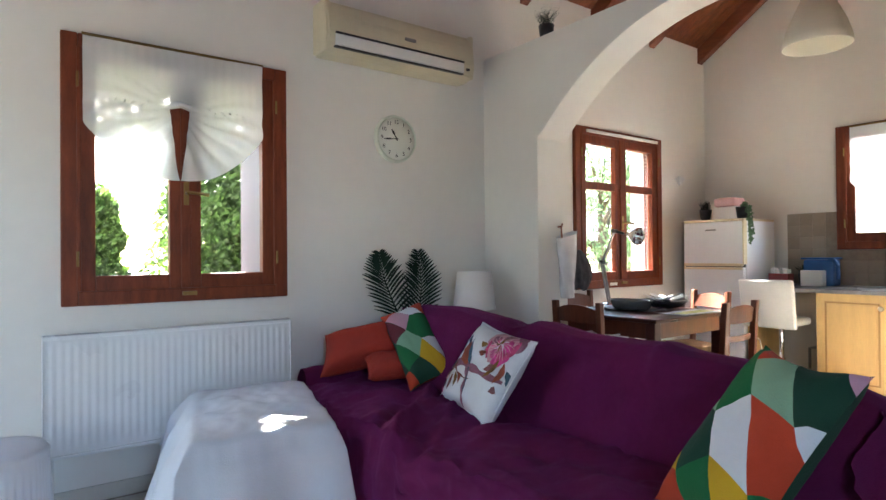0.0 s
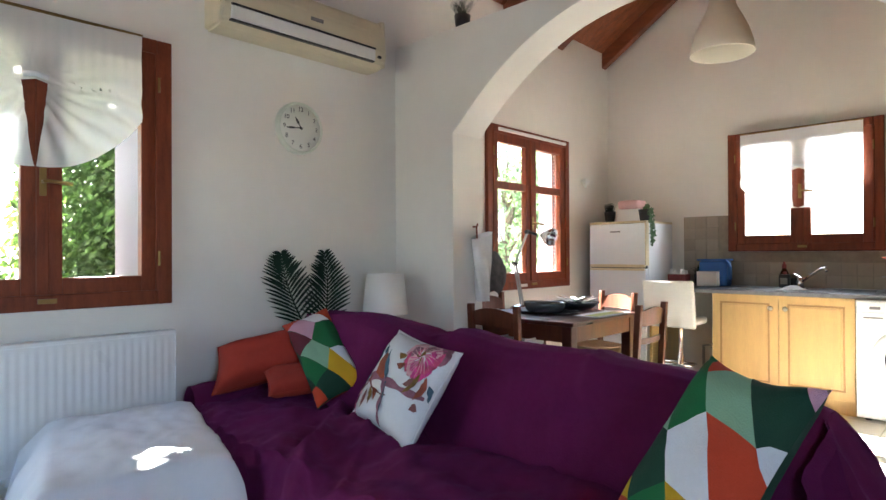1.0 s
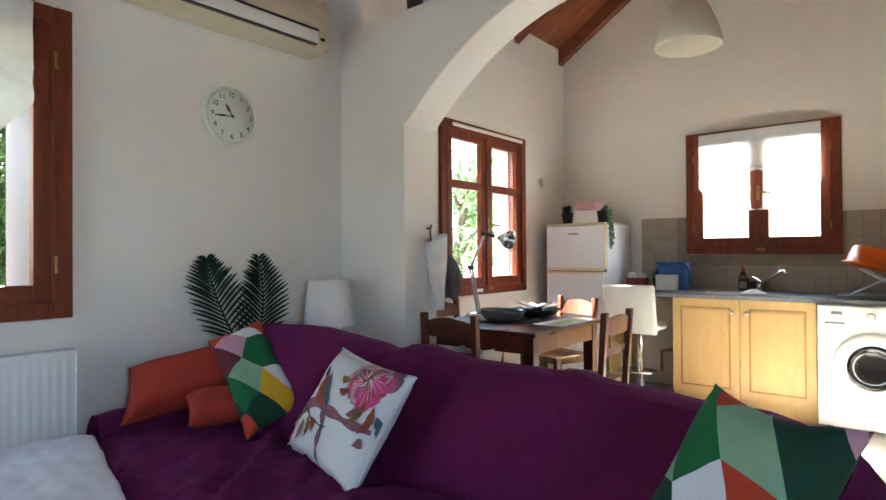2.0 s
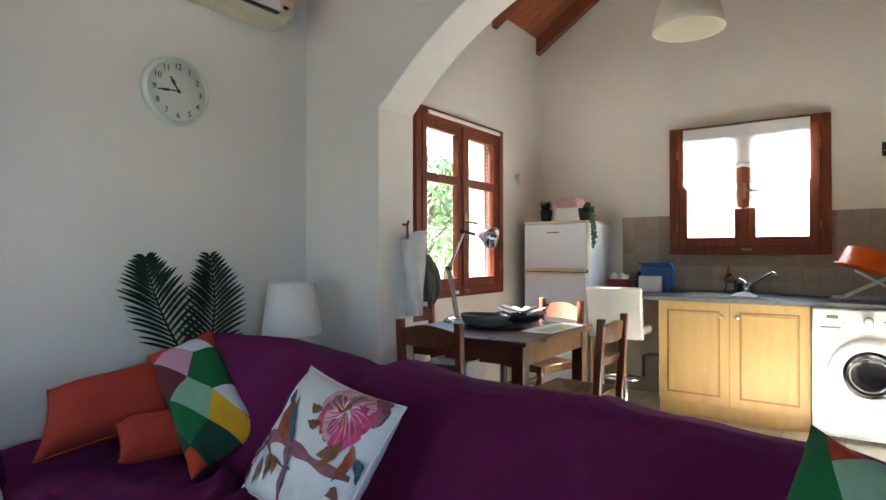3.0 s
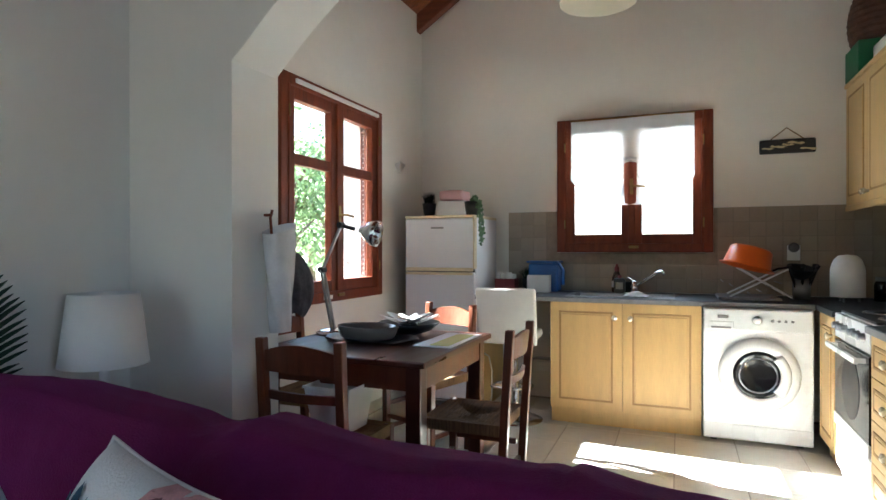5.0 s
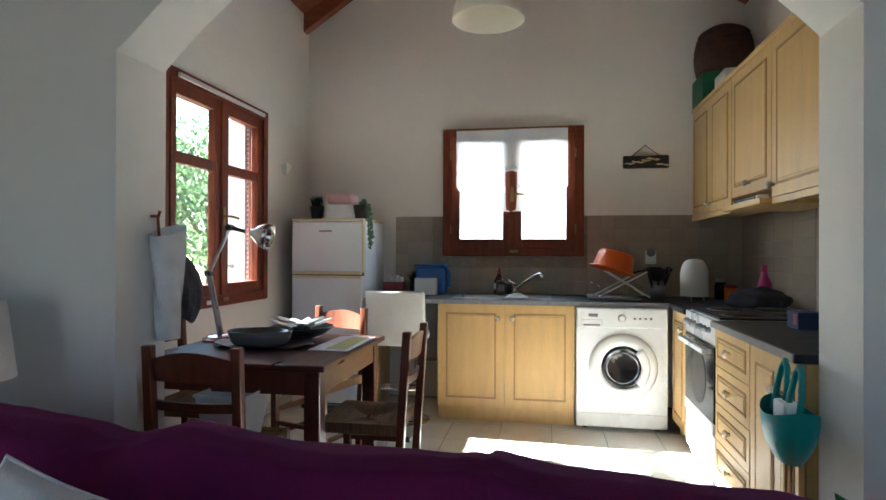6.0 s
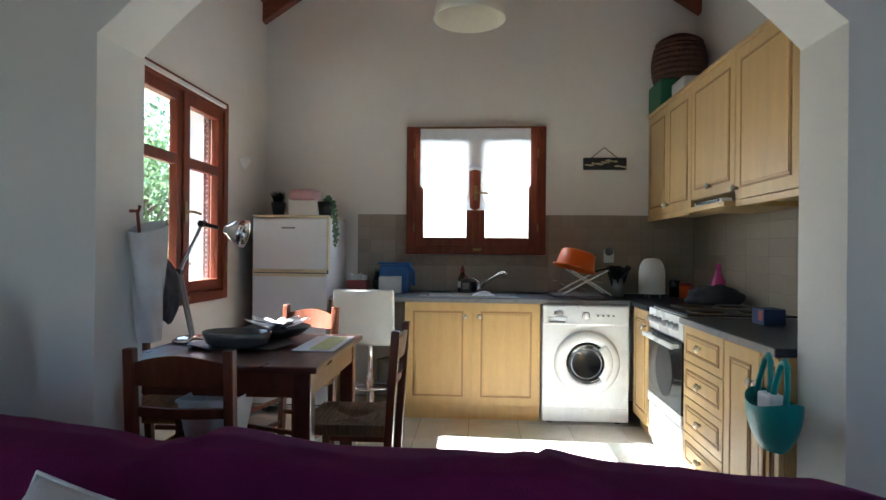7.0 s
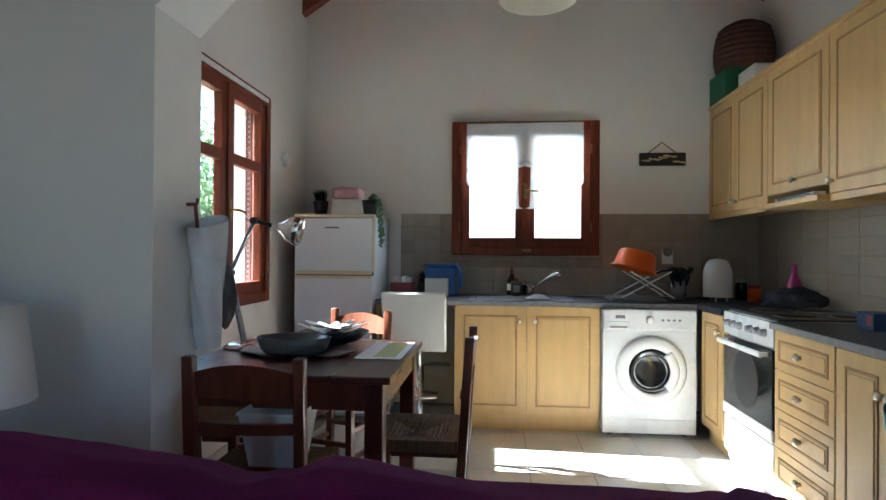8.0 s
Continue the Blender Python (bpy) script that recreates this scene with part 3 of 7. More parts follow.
for k in range(6):
    part("drain_rib", boxm(FX + 0.09, 5.56, 1.345 + 0.04 * k, 1.357 + 0.04 * k, z + 0.0015, z + 0.005, 0.001), SINK_STEEL, s)
t = thing("tap", "chrome mixer tap with a long swivel spout", "tap")
bm = lathe(bmesh.new(), [(0, TOPZ + 0.006), (0.028, TOPZ + 0.006), (0.026, TOPZ + 0.05), (0.02, TOPZ + 0.09), (0, TOPZ + 0.095)], 5.63, 1.60)
part("base", bm, CHROME, t, smooth=True)
bm = tube(bmesh.new(), [(5.63, 1.60, TOPZ + 0.05), (5.58, 1.52, TOPZ + 0.11), (5.52, 1.44, TOPZ + 0.165), (5.50, 1.41, TOPZ + 0.175), (5.49, 1.395, TOPZ + 0.165), (5.487, 1.39, TOPZ + 0.145)], 0.011, 10)
part("spout", bm, CHROME, t, smooth=True)
part("lever", tube(bmesh.new(), [(5.63, 1.60, TOPZ + 0.09), (5.64, 1.65, TOPZ + 0.12)], 0.008, 8), CHROME, t)


def washer():
    x, y0, y1, h = 5.125, 0.562, 1.155, 0.828
    w = thing("washing_machine", "white front-loading washing machine with round glass door", "washing machine")
    part("body", boxm(x, x + 0.56, y0, y1, 0.02, h, 0.008), ENAMEL, w)
    part("kick_panel", boxm(x - 0.004, x + 0.02, y0 + 0.004, y1 - 0.004, 0.03, 0.115, 0.004), ENAMEL, w)
    part("control_panel", boxm(x - 0.008, x + 0.02, y0 + 0.004, y1 - 0.004, 0.69, h - 0.006, 0.008), ENAMEL, w)
    bm = boxm(x - 0.011, x, y1 - 0.17, y1 - 0.03, 0.70, 0.745, 0.004)
    d = part("detergent_drawer", bm, ENAMEL, w)
    part("grip", boxm(x - 0.013, x - 0.005, y1 - 0.155, y1 - 0.045, 0.703, 0.714, 0.002), COUNTER_EDGE, d, "grey recessed grip")
    part("badge", boxm(x - 0.0135, x - 0.0075, y1 - 0.14, y1 - 0.08, 0.765, 0.785, 0.002), COUNTER_EDGE, w, "small grey badge")
    cy = (y0 + y1) / 2

    def disc(profile, cyy, czz, m, name, par, label="", n=40):
        b = lathe(bmesh.new(), profile, n=n)
        bmesh.ops.rotate(b, verts=b.verts, matrix=Matrix.Rotation(radians(-90), 3, "Y"))
        bmesh.ops.translate(b, verts=b.verts, vec=(x, cyy, czz))
        return part(name, b, m, par, label, True)

    disc([(0, 0.035), (0.02, 0.035), (0.024, 0.03), (0.027, 0.0)], cy, 0.757, WHITE_PLASTIC, "dial", w)
    for k in range(4):
        part("button", boxm(x - 0.012, x - 0.004, cy - 0.09 - k * 0.035, cy - 0.075 - k * 0.035, 0.75, 0.762, 0.002), COUNTER_EDGE, w)
    door = disc([(0.225, -0.002), (0.222, 0.016), (0.205, 0.030), (0.165, 0.036), (0.145, 0.026), (0.142, 0.008)], cy - 0.01, 0.43, WHITE_PLASTIC, "door", w, "round white door ring")
    disc([(0, 0.004), (0.07, 0.007), (0.12, 0.014), (0.141, 0.024), (0.144, 0.012)], cy - 0.01, 0.43, DARK_GLASS, "porthole", door, "dark glass porthole")
    bm = bmesh.new()
    tube(bm, [(x - 0.032, cy - 0.01 - 0.142 * math.cos(q), 0.43 + 0.15 * math.sin(q)) for q in [radians(-48 + 8 * k) for k in range(13)]], 0.03, 12)
    for q in bm.verts:
        q.co.x = x - 0.032 + (q.co.x - x + 0.032) * 0.45
    part("door_grip", bm, WHITE_PLASTIC, door, smooth=True)
    disc([(0.098, 0.012), (0.102, 0.020), (0.107, 0.0135)], cy - 0.005, 0.425, STEEL, "drum_rim", door, "steel drum rim behind the glass")
    for a, b in ((y0 + 0.06, x + 0.06), (y1 - 0.06, x + 0.06), (y0 + 0.06, x + 0.5), (y1 - 0.06, x + 0.5)):
        part("foot", lathe(bmesh.new(), [(0, 0.0), (0.02, 0.0), (0.02, 0.021), (0, 0.021)], b, a, 12), DARK, w)


washer()


def cooker():
    x0, x1, yf = 4.142, 4.748, FY - 0.005
    c = thing("cooker", "white freestanding electric cooker with black glass oven door", "cooker")
    part("body", boxm(x0, x1, yf - 0.60, yf - 0.02, 0.02, TOPZ, 0.004), ENAMEL, c)
    part("hob", boxm(x0 + 0.01, x1 - 0.01, yf - 0.585, yf - 0.02, TOPZ, TOPZ + 0.012, 0.004), DARK, c, "black enamel hob")
    for hx, hy, r in ((4.29, 0.36, 0.09), (4.60, 0.36, 0.075), (4.29, 0.11, 0.075), (4.60, 0.11, 0.09)):
        bm = lathe(bmesh.new(), [(0, TOPZ + 0.024), (r - 0.01, TOPZ + 0.024), (r, TOPZ + 0.02), (r + 0.006, TOPZ + 0.011)], hx, hy, 28)
        p = part("hotplate", bm, DARK, c, smooth=True)
        bm = lathe(bmesh.new(), [(r + 0.003, TOPZ + 0.0125), (r + 0.012, TOPZ + 0.0165), (r + 0.017, TOPZ + 0.0125)], hx, hy, 28)
        part("ring", bm, CHROME, p, smooth=True)
    part("control_panel", boxm(x0, x1, yf - 0.02, yf + 0.006, 0.735, TOPZ - 0.004, 0.005), ENAMEL, c)
    for k in range(6):
        kx = x1 - 0.075 - k * 0.08 - (0.05 if k > 2 else 0)
        bm = lathe(bmesh.new(), [(0, 0.03), (0.014, 0.03), (0.017, 0.024), (0.02, 0.0)], n=16)
        bmesh.ops.rotate(bm, verts=bm.verts, matrix=Matrix.Rotation(radians(-90), 3, "X"))
        bmesh.ops.translate(bm, verts=bm.verts, vec=(kx, yf + 0.006, 0.80))
        part("knob", bm, STEEL, c, smooth=True)
    door = part("oven_door", boxm(x0 + 0.004, x1 - 0.004, yf - 0.02, yf + 0.008, 0.285, 0.725, 0.006), DARK_GLASS, c, "black glass oven door")
    part("door_trim", boxm(x0 + 0.004, x1 - 0.004, yf - 0.018, yf + 0.0125, 0.285, 0.345, 0.004), ENAMEL, door, "white lower trim")
    bm = boxm(x0 + 0.03, x1 - 0.03, yf + 0.04, yf + 0.058, 0.685, 0.712, 0.006)
    for hx in (x0 + 0.06, x1 - 0.06):
        box(bm, hx - 0.012, hx + 0.012, yf + 0.006, yf + 0.042, 0.688, 0.708, 0.003)
    part("handle", bm, ENAMEL, door)
    part("window_outline", lathe(bmesh.new(), [(0.0, 0.0), (0.15, 0.0), (0.15, 0.003), (0.0, 0.003)], n=32), DARK, door).matrix_basis = pose((x0 + x1) / 2, yf + 0.0075, 0.53, -90)
    dr = part("drawer", boxm(x0 + 0.002, x1 - 0.002, yf - 0.02, yf + 0.004, 0.075, 0.275, 0.006), ENAMEL, c, "white storage drawer")
    part("plinth", boxm(x0 + 0.01, x1 - 0.01, yf - 0.55, yf - 0.035, 0.0, 0.07), ENAMEL, c)


cooker()

# upper cabinets over the side run
UY, UZ0, UZ1 = 0.25, 1.475, 2.262


def wall_unit(x0, x1, doors, label, low=UZ0):
    u = thing("wall_cabinet", label, "cabinet", "wall cabinets over the hob")
    part("body", boxm(x0 + 0.002, x1 - 0.002, RIGHT_K + 0.003, UY - 0.022, low, UZ1, 0.002), CABINET, u)
    n = len(doors)
    w = (x1 - x0 - 0.004) / n
    for k, kx in enumerate(doors):
        panel_door(u, w - 0.003, UZ1 - low - 0.004, (x1 - 0.002 - k * w, UY - 0.02, low + 0.002), 180, knob=(w - 0.03 if kx > 0.6 else (w / 2 if kx > 0 else 0.03), 0.06))
    return u


wall_unit(4.855, BACK - 0.006, (1, -1), "cream wood wall cabinet with two panelled doors")
wall_unit(4.21, 4.855, (0.5,), "cream wood wall cabinet over the cooker hood", UZ0 + 0.05)
wall_unit(3.58, 4.21, (-1,), "cream wood wall cabinet with one panelled door")
wall_unit(ARCH1 + 0.005, 3.58, (1,), "cream wood wall cabinet beside the arch")
t = thing("cornice", "cream wood cornice strip along the wall cabinets", "cornice")
part("strip", boxm(ARCH1 + 0.006, BACK - 0.008, RIGHT_K + 0.003, UY + 0.012, UZ1 + 0.001, UZ1 + 0.028, 0.006), CABINET, t)
part("light_rail", boxm(ARCH1 + 0.006, 4.19, UY - 0.02, UY + 0.006, UZ0 - 0.035, UZ0 - 0.001, 0.004), CABINET, t)
part("light_rail", boxm(4.87, BACK - 0.008, UY - 0.02, UY + 0.006, UZ0 - 0.035, UZ0 - 0.001, 0.004), CABINET, t)
h = thing("cooker_hood", "slim cooker hood with cream front under the cabinet", "cooker hood")
part("body", boxm(4.20, 4.83, RIGHT_K + 0.004, UY + 0.06, UZ0 - 0.03, UZ0 - 0.002, 0.004), CABINET, h)
part("visor", boxm(4.24, 4.64, UY + 0.0, UY + 0.055, UZ0 - 0.0015, UZ0 + 0.018, 0.004), WHITE_PLASTIC, h, "white pull-out visor")
part("grille", boxm(4.27, 4.60, UY + 0.056, UY + 0.063, UZ0 + 0.002, UZ0 + 0.014, 0.001), DARK, h)


def fridge():
    x0, x1, y0, y1, h = 5.19, 5.76, 2.69, 3.245, 1.425
    f = thing("fridge_freezer", "white two-door fridge freezer with yellowed handles", "fridge")
    part("body", boxm(x0 + 0.055, x1, y0, y1, 0.04, h, 0.006), FRIDGE_WHITE, f)
    part("top_plate", boxm(x0 + 0.002, x1, y0 - 0.002, y1 + 0.002, h + 0.001, h + 0.02, 0.006), AGED_PLASTIC, f, "yellowed cream top")
    for nm, za, zb in (("freezer_door", 1.045, h - 0.004), ("fridge_door", 0.07, 1.02)):
        d = part(nm, boxm(x0, x0 + 0.05, y0, y1, za, zb, 0.012), FRIDGE_WHITE, f)
        hz = za - 0.006 if nm == "freezer_door" else zb + 0.001
        part("handle", boxm(x0 - 0.012, x0 + 0.04, y0 + 0.01, y1 - 0.005, hz - 0.012 if nm == "freezer_door" else hz - 0.022, hz + (0.014 if nm == "freezer_door" else -0.002), 0.005), AGED_PLASTIC, d, "yellowed plastic handle strip")
    part("seal", boxm(x0 + 0.02, x0 + 0.054, y0 + 0.006, y1 - 0.006, 0.06, h - 0.01), DARK, f)
    part("badge", boxm(x0 - 0.003, x0 + 0.002, 2.93, 3.03, 1.345, 1.357, 0.001), COUNTER_EDGE, f, "small grey badge")
    part("side_trim", boxm(x0 - 0.002, x0 + 0.056, y0 - 0.004, y0 + 0.006, 1.045, h, 0.002), AGED_PLASTIC, f)
    for yy in (y0 + 0.06, y1 - 0.06):
        for xx in (x0 + 0.1, x1 - 0.06):
            part("foot", lathe(bmesh.new(), [(0, 0), (0.02, 0), (0.02, 0.042), (0, 0.042)], xx, yy, 10), DARK, f)


fridge()

# ---------------- dining corner ----------------


def table():
    t = thing("dining_table", "dark red-brown varnished wooden dining table", "table")
    x0, x1, y0, y1, z = 3.17, 4.03, 2.195, 3.03, 0.757
    part("tabletop", boxm(x0, x1, y0, y1, z - 0.026, z, 0.006), TABLE_WOOD, t)
    for b in ((x0 + 0.05, x1 - 0.05, y0 + 0.035, y0 + 0.057), (x0 + 0.05, x1 - 0.05, y1 - 0.057, y1 - 0.035), (x0 + 0.035, x0 + 0.057, y0 + 0.05, y1 - 0.05), (x1 - 0.057, x1 - 0.035, y0 + 0.05, y1 - 0.05)):
        part("apron", boxm(*b, z - 0.125, z - 0.027, 0.003), CHAIR_WOOD, t)
    for x in (x0 + 0.03, x1 - 0.095):
        for y in (y0 + 0.03, y1 - 0.095):
            part("leg", boxm(x, x + 0.065, y, y + 0.065, 0, z - 0.027, 0.005), TABLE_WOOD, t)


table()


def dining_chair(at, rz):
    """Local: the back stands along x at y=0, the seat reaches to +y."""
    c = thing("dining_chair", "dark red-brown wooden ladder-back chair with woven rush seat", "chair", "dining chairs round the table", at, rz)
    w, d, sh, bh = 0.385, 0.37, 0.445, 0.855
    for x in (0, w - 0.036):
        bm = boxm(x, x + 0.036, 0, 0.036, 0, bh, 0.005)
        for v in bm.verts:
            if v.co.z > 0.5:
                v.co.y -= 0.05 * (v.co.z - 0.45) / 0.4
        part("back_post", bm, CHAIR_WOOD, c)
        part("leg", boxm(x, x + 0.036, d - 0.036, d, 0, sh + 0.01, 0.005), CHAIR_WOOD, c)
        for z in (0.13, 0.27):
            part("stretcher", boxm(x + 0.008, x + 0.028, 0.034, d - 0.034, z, z + 0.025, 0.004), CHAIR_WOOD, c)
    for z in (0.20,):
        for y in (0.008, d - 0.028):
            part("stretcher", boxm(0.034, w - 0.034, y, y + 0.02, z, z + 0.025, 0.004), CHAIR_WOOD, c)

    def slat(z0, z1, rise):
        bm = bmesh.new()

        def fn(u, v, y):
            z = z0 + (z1 - z0) * v + rise * math.sin(math.pi * u) * v
            return (0.03 + (w - 0.06) * u, y - 0.022 * math.sin(math.pi * u) - 0.05 * (z - 0.45) / 0.4, z)
        a = surface(bm, lambda u, v: fn(u, v, 0.012), 12, 3)
        b = surface(bm, lambda u, v: fn(u, v, 0.028), 12, 3)
        ring = lambda g: [g[i][0] for i in range(13)] + [g[12][j] for j in range(1, 4)] + [g[i][3] for i in range(11, -1, -1)] + [g[0][j] for j in range(2, 0, -1)]
        ra, rb = ring(a), ring(b)
        for k in range(len(ra)):
            bm.faces.new((ra[k], ra[(k + 1) % len(ra)], rb[(k + 1) % len(ra)], rb[k]))
        part("back_slat", bm, CHAIR_WOOD, c)

    slat(0.725, 0.805, 0.03)
    slat(0.615, 0.650, 0.0)
    part("seat_rail", boxm(0.03, w - 0.03, d - 0.03, d - 0.01, sh - 0.03, sh - 0.005, 0.004), CHAIR_WOOD, c)
    bm = bmesh.new()

    def top(u, v):
        # rush wound in four triangles that meet in the middle
        e = min(u, 1 - u, v, 1 - v)
        k = abs(u - 0.5) > abs(v - 0.5)
        ridge = 0.003 * math.sin((v if k else u) * 0 + e * 110)
        return (0.004 + (w - 0.008) * u, 0.012 + (d - 0.016) * v, sh + 0.012 - 0.022 * min(1, e * 3) + ridge)
    a = surface(bm, top, 36, 36)
    b = surface(bm, lambda u, v: (0.004 + (w - 0.008) * u, 0.012 + (d - 0.016) * v, sh - 0.035), 36, 1)
    bmesh.ops.remove_doubles(bm, verts=bm.verts, dist=1e-6)
    m = 36
    ra = [a[i][0] for i in range(m)] + [a[m][j] for j in range(m)] + [a[i][m] for i in range(m, 0, -1)] + [a[0][j] for j in range(m, 0, -1)]
    low = [bm.verts.new((v.co.x, v.co.y, sh - 0.034)) for v in ra]
    for k in range(len(ra)):
        bm.faces.new((ra[k], ra[(k + 1) % len(ra)], low[(k + 1) % len(ra)], low[k]))
    part("seat", bm, RUSH, c, "woven rush seat")
    return c


chair = dining_chair((2.985, 2.80, 0), -90)
copy_thing(chair, pose(3.46, 1.975, 0, 0, 0, 0))
copy_thing(chair, pose(4.43, 2.44, 0, 0, 0, 72))
copy_thing(chair, pose(3.94, 3.275, 0, 0, 0, 180))


def bar_stool():
    s = thing("bar_stool", "white leatherette bar stool on a chrome column", "stool")
    cx, cy = 5.12, 2.36
    bm = boxm(cx - 0.20, cx + 0.16, cy - 0.165, cy + 0.19, 0.565, 0.63, 0.03)
    part("seat", bm, LEATHER, s, smooth=True)
    bm = bmesh.new()
    box(bm, cx - 0.225, cx - 0.185, cy - 0.205, cy + 0.205, 0.555, 0.935, 0.018)
    for v in bm.verts:
        v.co.x -= 0.06 * max(0, v.co.z - 0.65) / 0.3
        v.co.y = cy + (v.co.y - cy) * (1.0 - 0.06 * max(0, (0.75 - v.co.z)))
    part("backrest", bm, LEATHER, s, smooth=True)
    part("column", lathe(bmesh.new(), [(0.028, 0.03), (0.028, 0.30), (0.019, 0.305), (0.019, 0.56), (0.04, 0.575)], cx, cy, 20), CHROME, s, smooth=True)
    part("base", lathe(bmesh.new(), [(0, 0), (0.19, 0), (0.19, 0.008), (0.10, 0.022), (0.03, 0.035), (0, 0.035)], cx, cy, 36), CHROME, s, smooth=True)
    bm = tube(bmesh.new(), [(cx, cy - 0.02, 0.25), (cx - 0.02, cy - 0.13, 0.25), (cx - 0.14, cy - 0.13, 0.25), (cx - 0.17, cy, 0.25), (cx - 0.14, cy + 0.13, 0.25), (cx - 0.02, cy + 0.13, 0.25), (cx, cy + 0.02, 0.25)], 0.01, 8)
    part("footrest", bm, CHROME, s, smooth=True)


bar_stool()

# pendant lamp
p = thing("pendant_lamp", "cream bell-shaped plastic pendant lamp hanging from the ridge", "lamp")
PX, PY, PZ = 4.03, 1.655, 2.385
prof = [(0.186, PZ), (0.178, PZ + 0.05), (0.155, PZ + 0.13), (0.12, PZ + 0.21), (0.085, PZ + 0.28), (0.065, PZ + 0.36), (0.06, PZ + 0.40), (0.02, PZ + 0.405)]
prof_in = [(r - 0.004, z_) for r, z_ in prof[:-1]][::-1]
part("shade", lathe(bmesh.new(), prof[::-1] + [(0.183, PZ - 0.003)] + prof_in[::-1], PX, PY, 40), PENDANT, p, smooth=True)
part("cable", tube(bmesh.new(), [(PX, PY, PZ + 0.40), (PX, PY, roof_z(RIDGE_Y) - 0.24)], 0.005, 8), WHITE_PLASTIC, p)
part("ceiling_rose", lathe(bmesh.new(), [(0, roof_z(RIDGE_Y) - 0.26), (0.045, roof_z(RIDGE_Y) - 0.255), (0.05, roof_z(RIDGE_Y) - 0.222), (0, roof_z(RIDGE_Y) - 0.221)], PX, PY - 0.0, 20), WHITE_PLASTIC, p, smooth=True)
part("bulb", lathe(bmesh.new(), [(0, PZ + 0.13), (0.03, PZ + 0.15), (0.04, PZ + 0.19), (0.02, PZ + 0.24), (0.018, PZ + 0.3), (0, PZ + 0.3)], PX, PY, 16), WHITE_PLASTIC, p, smooth=True)

# ---------------- living room: sofa and what lies on it ----------------


def fold(y, x, a=1.0):
    """Soft cloth folds."""
    p_ = Vector((x * 3.1, y * 3.1, 0.3))
    return a * (0.020 * noise.noise(p_) + 0.010 * noise.noise(p_ * 2.7) + 0.004 * noise.noise(p_ * 7))


SOFA_Y0, SOFA_Y1 = 0.80, 3.20


def ridge_z(y):
    """Height of the sofa's back: it sags towards the open end and bunches up in two places."""
    t_ = (y - 0.7) / (3.2 - 0.7)
    bump = 0.018 * math.exp(-((y - 1.47) / 0.07) ** 2) * (1 if y < 1.47 else 0.4)
    bunch = 0.026 * math.exp(-((y - 2.11) / (0.05 if y > 2.11 else 0.16)) ** 2) - 0.012 * math.exp(-((y - 2.25) / 0.06) ** 2)
    swell = 0.018 * math.exp(-((y - 2.78) / 0.22) ** 2) - 0.03 * max(0.0, (y - 3.05) / 0.15) ** 2
    return 0.768 + 0.088 * t_ + bump + bunch + swell + 0.006 * math.sin(y * 5.3)


